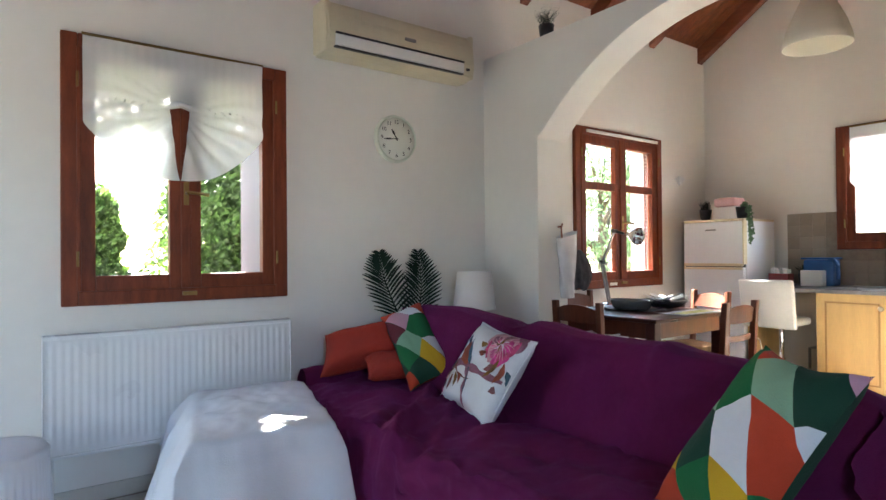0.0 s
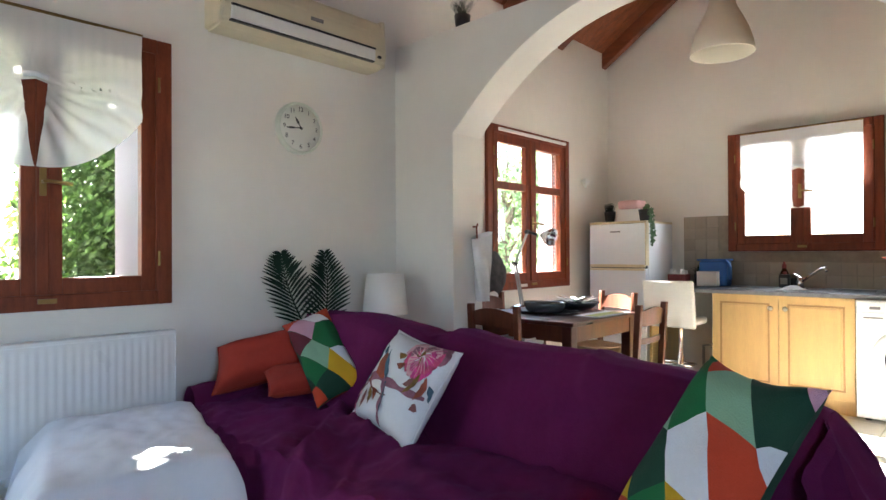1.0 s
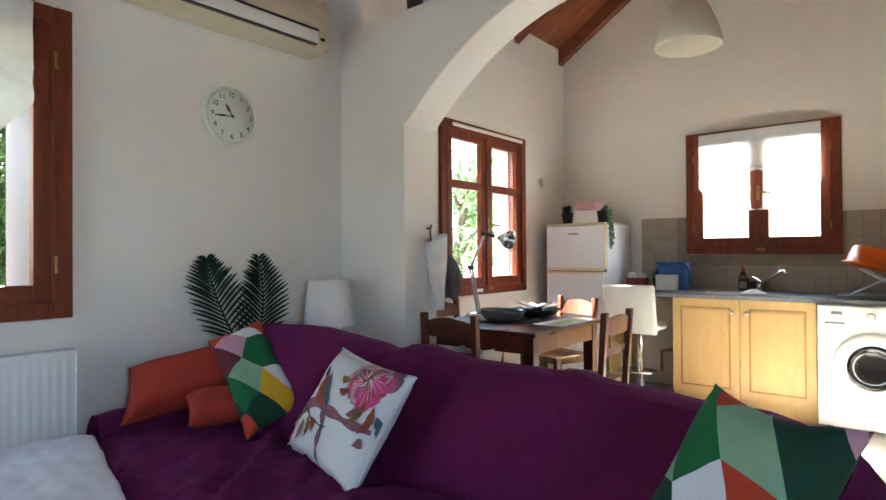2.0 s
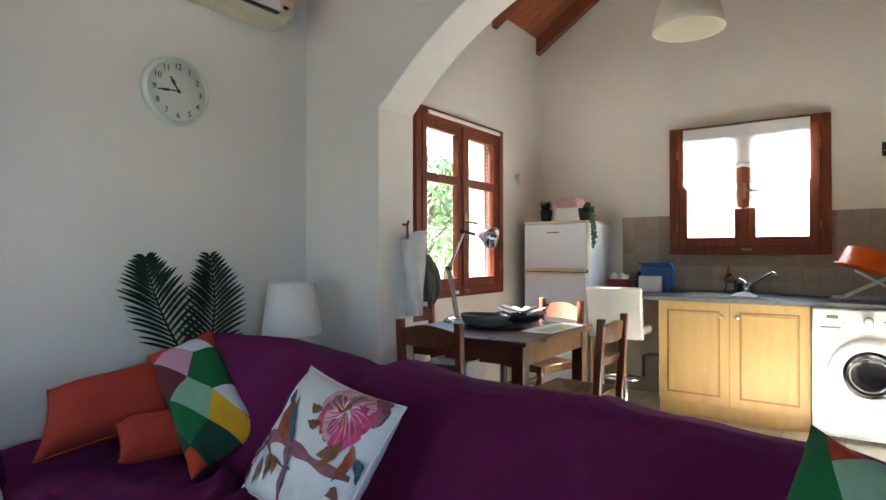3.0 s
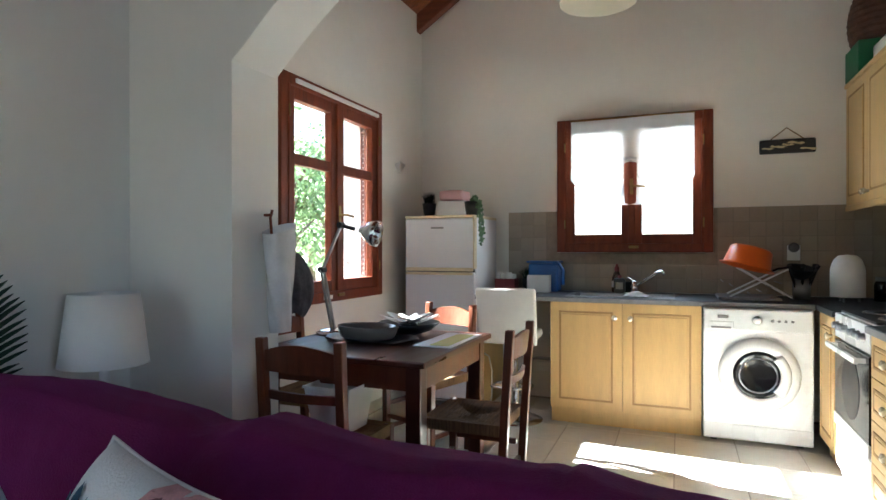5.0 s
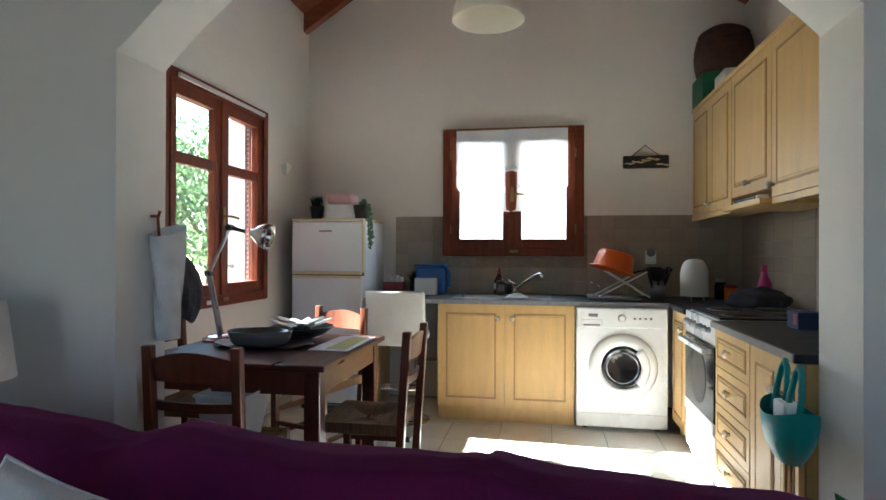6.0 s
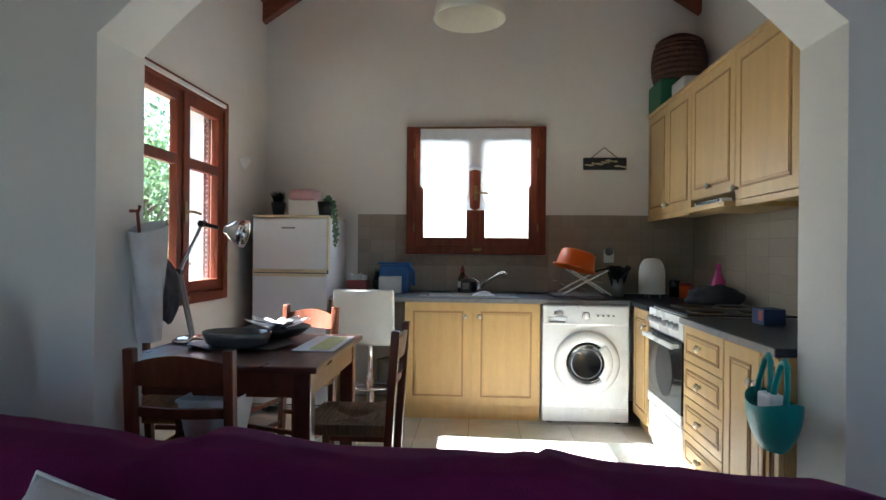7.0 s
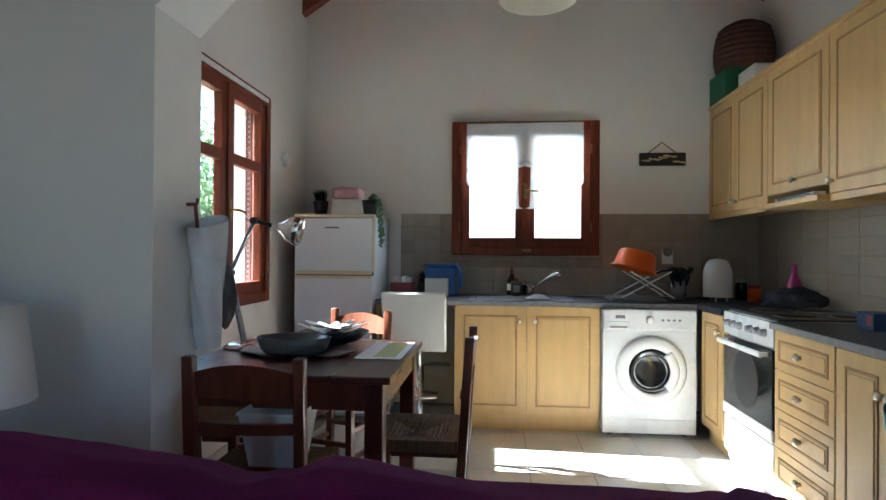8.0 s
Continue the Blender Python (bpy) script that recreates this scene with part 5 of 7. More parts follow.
# palm fronds in a tall vase in the corner
v = thing("palm_plant", "two dark green palm fronds in a tall grey vase", "plant")
part("vase", lathe(bmesh.new(), [(0, 0), (0.075, 0.0), (0.085, 0.2), (0.07, 0.5), (0.05, 0.66), (0.055, 0.70), (0.048, 0.70), (0.04, 0.62), (0, 0.6)], 2.17, 3.29, 24), GREY_CERAMIC, v, smooth=True)


def frond(base, tip, bend, wide, seed):
    rng = random.Random(seed)
    b, t = Vector(base), Vector(tip)
    pts = [b + (t - b) * k / 14 + Vector(bend) * math.sin(math.pi * k / 14) for k in range(15)]
    st = part("stem", tube(bmesh.new(), pts, 0.006, 6, 0.002), LEAF, v)
    side = Vector((0.85, -0.53, 0)).normalized()
    n = 20
    for k in range(n):
        q = 0.16 + 0.82 * k / (n - 1)
        i = min(int(q * 14), 13)
        p_ = pts[i] + (pts[i + 1] - pts[i]) * (q * 14 - i)
        d = (pts[i + 1] - pts[i]).normalized()
        for sg in (1, -1):
            length = wide * (0.55 + 0.75 * math.sin(math.pi * min(1, q * 0.95 + 0.08)) ** 0.8) * (1 - 0.25 * q) * rng.uniform(0.92, 1.06)
            out = (side * sg * math.cos(radians(38 + 25 * q)) + d * math.sin(radians(38 + 25 * q))).normalized()
            nrm = side.cross(d).normalized()
            wv = out.cross(nrm).normalized()
            bm = bmesh.new()

            def fn(a, c, p_=p_, out=out, wv=wv, nrm=nrm, length=length):
                w_ = 0.0078 * math.sin(math.pi * (0.08 + 0.9 * a)) ** 0.6
                return p_ + out * length * a + wv * w_ * (c - 0.5) * 2 + Vector((0, 0, -0.03 * a * a)) + nrm * 0.004 * abs(c - 0.5)
            surface(bm, fn, 5, 2)
            part("leaflet", bm, LEAF, st)


frond((2.14, 3.28, 0.66), (1.89, 3.20, 1.165), (-0.03, 0.02, 0.03), 0.172, 1)
frond((2.19, 3.28, 0.66), (2.17, 3.20, 1.17), (0.05, 0.02, 0.0), 0.165, 2)

# side table and lamp behind the sofa
s = thing("side_table", "small white side table in the corner", "table")
part("top", lathe(bmesh.new(), [(0, 0.60), (0.19, 0.60), (0.19, 0.625), (0, 0.625)], 2.60, 3.14, 32), WHITE_PLASTIC, s)
for a in (30, 150, 270):
    x, y = 2.60 + 0.13 * math.cos(radians(a)), 3.14 + 0.13 * math.sin(radians(a))
    part("leg", tube(bmesh.new(), [(x, y, 0), (2.60 + 0.1 * math.cos(radians(a)), 3.14 + 0.1 * math.sin(radians(a)), 0.6)], 0.014, 10), WHITE_PLASTIC, s)
l = thing("table_lamp", "table lamp with a plain white drum shade", "lamp")
part("base", lathe(bmesh.new(), [(0, 0.626), (0.06, 0.626), (0.055, 0.65), (0.02, 0.67), (0.015, 0.80), (0.015, 0.90), (0, 0.90)], 2.572, 3.143, 24), WHITE_PLASTIC, l, smooth=True)
part("shade", lathe(bmesh.new(), [(0.142, 0.795), (0.112, 1.04), (0.110, 1.04), (0.140, 0.795), (0.142, 0.795)], 2.572, 3.143, 44), SHADE, l, "white fabric drum shade", True)
part("bulb", lathe(bmesh.new(), [(0, 0.88), (0.02, 0.89), (0.03, 0.93), (0.02, 0.97), (0, 0.98)], 2.572, 3.143, 14), WHITE_PLASTIC, l, smooth=True)

# radiator under the living room window
r = thing("radiator", "long white panel radiator under the window", "radiator")
RX0, RX1, RZ0, RZ1 = 0.24, 1.375, 0.255, 0.795
bm = bmesh.new()
nw = 34


def rad_fn(u, v_):
    x = RX0 + (RX1 - RX0) * u
    inside = 1 if 0.06 < v_ < 0.94 and 0.015 < u < 0.985 else 0
    wave = 0.5 + 0.5 * math.cos(u * nw * 2 * math.pi)
    return (x, 3.30 - 0.0019 * inside * wave, RZ0 + (RZ1 - RZ0) * v_)


surface(bm, rad_fn, nw * 8, 24)
part("front_panel", bm, ENAMEL, r, smooth=True)
part("back_panel", boxm(RX0, RX1, 3.335, 3.35, RZ0, RZ1, 0.003), ENAMEL, r)
part("top_grille", boxm(RX0 - 0.004, RX1 + 0.004, 3.292, 3.352, RZ1 - 0.012, RZ1 + 0.006, 0.004), ENAMEL, r)
for x in (RX0 - 0.004, RX1):
    part("side_cover", boxm(x, x + 0.005, 3.294, 3.352, RZ0, RZ1, 0.001), ENAMEL, r)
part("bottom_rail", boxm(RX0, RX1, 3.294, 3.34, RZ0 - 0.006, RZ0 + 0.01, 0.003), ENAMEL, r)
for x in (RX0 + 0.2, RX1 - 0.2):
    part("bracket", boxm(x - 0.015, x + 0.015, 3.35, LEFT - 0.001, RZ0 + 0.05, RZ1 - 0.05), ENAMEL, r)
for x in (RX0 + 0.03, RX1 - 0.03):
    part("pipe", tube(bmesh.new(), [(x, 3.33, RZ0), (x, 3.33, 0.0)], 0.009, 10), ENAMEL, r)

# round fringed stool
s = thing("pouffe", "round stool under a white fringed cover", "stool")
bm = bmesh.new()


def skirt(u, v_):
    a = 2 * math.pi * u
    rr = 0.19 + 0.010 * (1 - v_) * math.sin(46 * a) + 0.012 * (1 - v_) + 0.006 * math.sin(5 * a)
    return (0.06 + rr * math.cos(a), 3.05 + rr * math.sin(a), 0.05 + 0.34 * v_)


surface(bm, skirt, 230, 10)
part("skirt", bm, WHITE_CLOTH, s, "gathered white skirt", True)
part("top", lathe(bmesh.new(), [(0, 0.425), (0.12, 0.42), (0.18, 0.405), (0.195, 0.385), (0.192, 0.37)], 0.06, 3.05, 40), WHITE_CLOTH, s, smooth=True)
for a in (45, 135, 225, 315):
    x, y = 0.06 + 0.13 * math.cos(radians(a)), 3.05 + 0.13 * math.sin(radians(a))
    part("leg", tube(bmesh.new(), [(x, y, 0), (x, y, 0.385)], 0.016, 8), FRAME_WOOD, s)

# air conditioner
a = thing("air_conditioner", "yellowed white split air conditioner high on the wall", "air conditioner")
AX0, AX1, AZ0, AZ1 = 1.56, 2.635, 2.315, 2.63
bm = bmesh.new()
sec = [(LEFT - 0.002, AZ0), (LEFT - 0.13, AZ0), (LEFT - 0.185, AZ0 + 0.03), (LEFT - 0.20, AZ0 + 0.09), (LEFT - 0.19, AZ0 + 0.20), (LEFT - 0.16, AZ1 - 0.03), (LEFT - 0.10, AZ1), (LEFT - 0.002, AZ1)]
ends = [[bm.verts.new((x, y, z)) for y, z in sec] for x in (AX0, AX1)]
for k in range(len(sec)):
    bm.faces.new((ends[0][k], ends[0][(k + 1) % len(sec)], ends[1][(k + 1) % len(sec)], ends[1][k]))
bm.faces.new(ends[0])
bm.faces.new(ends[1][::-1])
bmesh.ops.bevel(bm, geom=bm.edges[:], offset=0.014, segments=3, affect="EDGES", clamp_overlap=True)
part("casing", bm, AC_PLASTIC, a, smooth=False)
part("flap", boxm(AX0 + 0.05, AX1 - 0.10, LEFT - 0.199, LEFT - 0.178, AZ0 + 0.032, AZ0 + 0.098, 0.006), WHITE_PLASTIC, a, "white louvre flap").matrix_basis = pose(0, -0.008, 0.0)
part("slot", boxm(AX0 + 0.05, AX1 - 0.10, LEFT - 0.2105, LEFT - 0.18, AZ0 + 0.099, AZ0 + 0.108, 0.001), DARK, a)
part("slot", boxm(AX0 + 0.05, AX1 - 0.10, LEFT - 0.197, LEFT - 0.17, AZ0 + 0.024, AZ0 + 0.0315, 0.001), DARK, a)
part("sensor", boxm(AX1 - 0.075, AX1 - 0.05, LEFT - 0.2035, LEFT - 0.18, AZ0 + 0.055, AZ0 + 0.07, 0.003), DARK, a)
part("badge", boxm(2.08, 2.16, LEFT - 0.2005, LEFT - 0.18, AZ0 + 0.155, AZ0 + 0.175, 0.003), COUNTER_EDGE, a)
for x in (AX0 - 0.003, AX1 - 0.028):
    part("end_cap", boxm(x, x + 0.031, LEFT - 0.175, LEFT - 0.003, AZ0 + 0.012, AZ1 - 0.012, 0.012), AC_PLASTIC, a)
# clock
c = thing("wall_clock", "round pale wall clock with black numerals", "clock")
CX, CZ, CR = 2.115, 1.895, 0.152


def disc(profile, m, name, par, label=""):
    bm = lathe(bmesh.new(), profile, n=48)
    bmesh.ops.rotate(bm, verts=bm.verts, matrix=Matrix.Rotation(radians(90), 3, "X"))
    bmesh.ops.translate(bm, verts=bm.verts, vec=(CX, LEFT - 0.001, CZ))
    return part(name, bm, m, par, label, True)


disc([(0, 0.0), (CR, 0.0), (CR, 0.018), (CR - 0.006, 0.036), (CR - 0.010, 0.040), (CR - 0.016, 0.034), (CR - 0.017, 0.026), (0, 0.026)], CLOCK_RIM, "rim", c, "pale green-white rim")
disc([(0, 0.028), (CR - 0.018, 0.028), (CR - 0.018, 0.0265)], PAPER, "dial", c)
for k in range(1, 13):
    cu = bpy.data.curves.new("numeral", "FONT")
    cu.body, cu.size, cu.align_x, cu.align_y, cu.extrude = str(k), 0.036, "CENTER", "CENTER", 0.0006
    tmp = bpy.data.objects.new("numeral", cu)
    scene.collection.objects.link(tmp)
    me = bpy.data.meshes.new_from_object(tmp.evaluated_get(bpy.context.evaluated_depsgraph_get()))
    bpy.data.objects.remove(tmp)
    me.materials.clear()
    me.materials.append(INK)
    o = new("numeral", me)
    o.parent = c
    ang = radians(90 - 30 * k)
    o.matrix_basis = pose(CX + 0.107 * math.cos(ang), LEFT - 0.0305, CZ + 0.107 * math.sin(ang), 90, 0, 0)
for ang, ln, w_ in ((90 - 327, 0.068, 0.007), (90 - 265, 0.095, 0.0055)):
    bm = boxm(-0.012, ln, -w_ / 2, w_ / 2, -0.0008, 0.0008)
    box(bm, ln * 0.45, ln * 0.8, -w_, w_, -0.0007, 0.0007)
    o = part("hand", bm, INK, c)
    o.name = "pointer"
    o.matrix_basis = pose(CX, LEFT - 0.034, CZ, 90, 0, 0) @ pose(0, 0, 0, 0, 0, ang)
disc([(0, 0.037), (0.006, 0.036), (0.007, 0.03)], INK, "hub", c)

# ---------------- things on the dining table ----------------
TZ = 0.758


def desk_lamp():
    d = thing("desk_lamp", "chrome jointed desk lamp standing on the dining table", "lamp")
    part("base", lathe(bmesh.new(), [(0, TZ), (0.085, TZ), (0.085, TZ + 0.012), (0.06, TZ + 0.025), (0.015, TZ + 0.032), (0, TZ + 0.032)], 3.70, 2.94, 32), CHROME, d, smooth=True)
    lo, el, up, hd = Vector((3.70, 2.94, TZ + 0.03)), Vector((3.71, 3.01, 1.085)), Vector((3.73, 2.91, 1.315)), Vector((3.75, 2.81, 1.29))
    for dx in (-0.014, 0.014):
        part("arm", tube(bmesh.new(), [lo + Vector((dx, 0, 0)), el + Vector((dx, 0, 0))], 0.0075, 8), STEEL, d)
    part("arm", tube(bmesh.new(), [el, up], 0.009, 8), STEEL, d)
    part("spring", tube(bmesh.new(), [lo + Vector((0, 0.01, 0.04)), lo + Vector((0, 0.03, 0.12))], 0.009, 8), STEEL, d)
    for p_ in (el, up):
        part("joint", tube(bmesh.new(), [p_ - Vector((0.02, 0, 0)), p_ + Vector((0.02, 0, 0))], 0.016, 12), DARK, d)
    part("neck", tube(bmesh.new(), [up, hd + Vector((0, 0.03, 0.005))], 0.010, 8), DARK, d)
    bm = lathe(bmesh.new(), [(0.022, 0.0), (0.03, 0.02), (0.055, 0.045), (0.072, 0.08), (0.076, 0.115), (0.073, 0.115), (0.068, 0.08), (0.05, 0.05), (0.026, 0.024), (0.0, 0.02)], n=28)
    o = part("shade", bm, CHROME, d, "polished chrome shade", True)
    o.matrix_basis = look(hd, hd + Vector((0.02, -0.16, -0.035))) @ pose(0, 0, 0, 180) @ Matrix.Scale(0.88, 4)
    part("cable", tube(bmesh.new(), [(3.78, 2.96, TZ + 0.008), (3.82, 3.0, TZ + 0.006), (3.85, 3.02, TZ + 0.006)], 0.003, 6), DARK, d)


desk_lamp()
b = thing("serving_dish", "oval grey ceramic serving dish on the table", "dish")
part("dish", lathe(bmesh.new(), [(0, TZ + 0.016), (0.082, TZ + 0.016), (0.101, TZ + 0.066), (0.108, TZ + 0.070), (0.112, TZ + 0.066), (0.100, TZ + 0.018), (0.088, TZ + 0.004), (0, TZ + 0.004)], 3.60, 2.68, 40, 1.0, 1.4), GREY_CERAMIC, b, smooth=True)
b = thing("glass_plate", "wavy clear grey glass plate under the dish", "plate")
bm = bmesh.new()
surface(bm, lambda u, v_: (3.60 + (0.03 + 0.12 * v_) * math.cos(2 * math.pi * u), 2.66 + 1.35 * (0.03 + 0.15 * v_) * math.sin(2 * math.pi * u), TZ + 0.0025 + 0.022 * max(0, v_ - 0.55) + 0.006 * v_ * math.sin(12 * math.pi * u) * (v_ > 0.7)), 72, 10)
part("plate", bm, STEEL, b, smooth=True)
b = thing("flower_bowl", "dark bowl with large white flower petals", "bowl")
part("bowl", lathe(bmesh.new(), [(0, TZ + 0.012), (0.05, TZ + 0.012), (0.12, TZ + 0.045), (0.155, TZ + 0.062), (0.16, TZ + 0.058), (0.11, TZ + 0.018), (0.05, TZ + 0.001), (0, TZ + 0.001)], 3.85, 2.58, 36), DARK, b, smooth=True)
for k in range(12):
    ang = 2 * math.pi * k / 12 + 0.2
    ca, sa = math.cos(ang), math.sin(ang)

    def fn(u, v_, ca=ca, sa=sa, k=k):
        rr = 0.035 + 0.125 * u
        w_ = 0.028 * math.sin(math.pi * (0.06 + 0.9 * u)) ** 0.7 * (v_ - 0.5) * 2
        z = TZ + 0.052 + 0.036 * u + 0.010 * (k % 3) + 0.012 * u * math.sin(5 * k) - 0.12 * w_ * w_ / 0.036
        return (3.85 + rr * ca - w_ * sa, 2.58 + rr * sa + w_ * ca, z)
    bm = bmesh.new()
    surface(bm, fn, 8, 6)
    part("petal", bm, WHITE_PLASTIC, b, smooth=True)
part("core", lathe(bmesh.new(), [(0, TZ + 0.075), (0.04, TZ + 0.065), (0.05, TZ + 0.03), (0.02, TZ + 0.013)], 3.85, 2.58, 18), DARK, b, smooth=True)
MAT_GREEN = mat("placemat_green", (0.50, 0.52, 0.22), 0.8, spread=0.08)
b = thing("placemat", "white and pale green placemat on the table", "placemat")
part("mat", boxm(3.50, 3.93, 2.215, 2.40, TZ + 0.001, TZ + 0.004, 0.001), WHITE_CLOTH, b).matrix_basis = Matrix.Identity(4)
part("stripe", boxm(3.53, 3.90, 2.24, 2.33, TZ + 0.0045, TZ + 0.0055), MAT_GREEN, b, "pale green stripe")
b = thing("storage_bin", "white plastic bin standing on a chair seat", "bin")
bm = lathe(bmesh.new(), [(0, 0.46), (0.10, 0.46), (0.135, 0.645), (0.14, 0.645), (0.14, 0.635), (0.13, 0.64), (0.096, 0.468), (0, 0.468)], 3.20, 2.585, 4, 1.1, 1.1)
bmesh.ops.rotate(bm, cent=(3.20, 2.585, 0), verts=bm.verts, matrix=Matrix.Rotation(radians(45), 3, "Z"))
part("bin", bm, WHITE_PLASTIC, b)
b = thing("dark_bag", "dark cloth bag on the floor under the table", "bag")
bm = bmesh.new()
bmesh.ops.create_icosphere(bm, subdivisions=4, radius=1)
for q in bm.verts:
    k = 1 + 0.18 * noise.noise(q.co * 2.3) + 0.06 * noise.noise(q.co * 7)
    q.co = Vector((3.34 + 0.17 * q.co.x * k, 2.70 + 0.16 * q.co.y * k, max(0.002, 0.16 + 0.17 * q.co.z * k)))
part("sack", bm, CHARCOAL, b, smooth=True)

# things hung on the arch's jamb
h = thing("hanging_bag_holder", "shiny white plastic bag holder hung on the arch", "bag holder")
bm = bmesh.new()


def bag(u, v_):
    a_ = 2 * math.pi * u
    k = 0.62 + 0.38 * v_ + 0.05 * math.sin(5 * a_ + 9 * v_)
    return (3.07 + 0.075 * k * math.cos(a_), 2.785 + 0.06 * k * math.sin(a_) - 0.0, 0.86 + 0.415 * v_ + 0.025 * math.cos(a_) * v_)


surface(bm, bag, 48, 20)
part("bag", bm, FOIL, h, smooth=True)
part("hook", tube(bmesh.new(), [(3.06, 2.853, 1.33), (3.06, 2.82, 1.33), (3.06, 2.815, 1.35)], 0.006, 8), FRAME_WOOD, h)
part("strap", tube(bmesh.new(), [(3.06, 2.825, 1.335), (3.05, 2.81, 1.24)], 0.006, 6), FRAME_WOOD, h)
h = thing("hanging_cloth_bag", "bulging dark grey cloth bag hung behind the arch", "cloth bag")
bm = bmesh.new()


def bundle(u, v_):
    a_ = 2 * math.pi * u
    k = (0.25 + 0.85 * math.sin(math.pi * min(1.0, (1 - v_) * 0.80 + 0.02)) ** 0.8) * (1 + 0.05 * math.sin(9 * a_ + 4 * v_) + 0.03 * math.sin(17 * a_))
    return (3.275 + 0.098 * k * math.cos(a_), 2.885 + 0.085 * k * math.sin(a_), 0.905 + 0.27 * v_ + 0.012 * math.sin(5 * a_) * (1 - v_))


surface(bm, bundle, 60, 24)
part("sack", bm, mat("dark_grey_knit", (0.085, 0.075, 0.08), 0.9, spread=0.4, scale=30, bump=0.5, bump_scale=150), h, smooth=True)
part("strap", tube(bmesh.new(), [(3.19, 2.90, 1.25), (3.22, 2.89, 1.22), (3.25, 2.885, 1.15)], 0.008, 8), CHARCOAL, h, smooth=True)
part("hook", tube(bmesh.new(), [(3.150, 2.90, 1.235), (3.19, 2.90, 1.235), (3.20, 2.90, 1.255)], 0.006, 8), BRASS, h)

# little white wall bracket by the window
h = thing("wall_bracket", "small white plastic bracket on the wall", "bracket")
bm = bmesh.new()
pts = [(5.28, LEFT - 0.001, 1.865), (5.37, LEFT - 0.001, 1.86), (5.34, LEFT - 0.001, 1.80), (5.27, LEFT - 0.055, 1.885), (5.36, LEFT - 0.06, 1.865), (5.335, LEFT - 0.03, 1.80)]
vs = [bm.verts.new(p_) for p_ in pts]
for q in ((0, 1, 4, 3), (0, 3, 5, 2), (1, 2, 5, 4), (3, 4, 5), (0, 2, 1)):
    bm.faces.new([vs[i] for i in q])
part("plate", bm, WHITE_PLASTIC, h)
# ---------------- on the fridge ----------------
FZ = 1.446
p = thing("grass_plant", "small dark grass plant in a black pot", "plant")
part("pot", lathe(bmesh.new(), [(0, FZ), (0.04, FZ), (0.055, FZ + 0.10), (0.05, FZ + 0.10), (0, FZ + 0.09)], 5.32, 3.10, 20), DARK, p, smooth=True)


def tuft(parent, x, y, z, n, length, spread, m, seed):
    rng = random.Random(seed)
    bm = bmesh.new()
    for k in range(n):
        a_, e = rng.uniform(0, 2 * math.pi), rng.uniform(0.1, 1) * spread
        ln = length * rng.uniform(0.7, 1.1)
        d = Vector((math.cos(a_) * e, math.sin(a_) * e, 1)).normalized()
        b0 = Vector((x + 0.03 * rng.uniform(-1, 1), y + 0.03 * rng.uniform(-1, 1), z))
        sd = d.orthogonal().normalized() * 0.0045
        t1 = b0 + d * ln * 0.6
        t2 = b0 + d * ln + Vector((d.x, d.y, -0.2)) * ln * 0.15
        q = [bm.verts.new(c_) for c_ in (b0 - sd, b0 + sd, t1 + sd * 0.8, t1 - sd * 0.8, t2)]
        bm.faces.new(q[:4])
        bm.faces.new((q[3], q[2], q[4]))
    part("grass", bm, m, parent)


tuft(p, 5.32, 3.10, FZ + 0.09, 120, 0.10, 0.5, LEAF, 4)
b = thing("storage_box", "pale box with a pink bag on the fridge", "box")
part("box", boxm(5.30, 5.52, 2.80, 3.02, FZ, FZ + 0.115, 0.008), WHITE_PLASTIC, b)
bm = boxm(5.31, 5.51, 2.82, 3.02, FZ + 0.1165, FZ + 0.20, 0.03)
bmesh.ops.subdivide_edges(bm, edges=bm.edges[:], cuts=2, use_grid_fill=True)
for q in bm.verts:
    q.co += Vector((1, 1, 0.3)) * 0.012 * noise.noise(q.co * 22)
part("pink_bag", bm, PINK, b, "crumpled pink bag", True)
p = thing("trailing_plant", "trailing grey-green plant in a dark pot", "plant")
part("pot", lathe(bmesh.new(), [(0, FZ), (0.045, FZ), (0.06, FZ + 0.10), (0.054, FZ + 0.10), (0, FZ + 0.09)], 5.27, 2.73, 20), DARK, p, smooth=True)
rng = random.Random(9)
for k in range(9):
    pts = [Vector((5.27, 2.73, FZ + 0.10))]
    a_ = rng.uniform(-0.9, 0.6)
    tx, ty = 5.21 + 0.05 * rng.random(), 2.655 - 0.02 * rng.random()
    low = FZ - rng.uniform(0.02, 0.26)
    pts += [Vector((5.25 + 0.03 * a_, 2.70, FZ + 0.13)), Vector((tx + 0.01, ty + 0.015, FZ + 0.08)), Vector((tx, ty, (FZ + low) / 2)), Vector((tx + 0.015 * a_, ty - 0.01, low))]
    st = part("vine", tube(bmesh.new(), pts, 0.003, 5), IVY, p)
    bm = bmesh.new()
    for j in range(20):
        q = j / 19 * 3.99
        i = int(q)
        c_ = pts[i] + (pts[i + 1] - pts[i]) * (q - i) + Vector((rng.uniform(-1, 1), rng.uniform(-1, 1), rng.uniform(-1, 1))) * 0.014
        r_ = rng.uniform(0.009, 0.015)
        n_ = Vector((rng.uniform(-1, -0.2), rng.uniform(-1, 0.3), rng.uniform(-0.2, 1))).normalized()
        u_ = n_.orthogonal().normalized()
        w_ = n_.cross(u_)
        bm.faces.new([bm.verts.new(c_ + r_ * (u_ * math.cos(x_) + w_ * math.sin(x_) * 0.75) + n_ * 0.003 * math.cos(2 * x_)) for x_ in (0, 1.05, 2.1, 3.14, 4.19, 5.24)])
    part("foliage", bm, IVY, st)

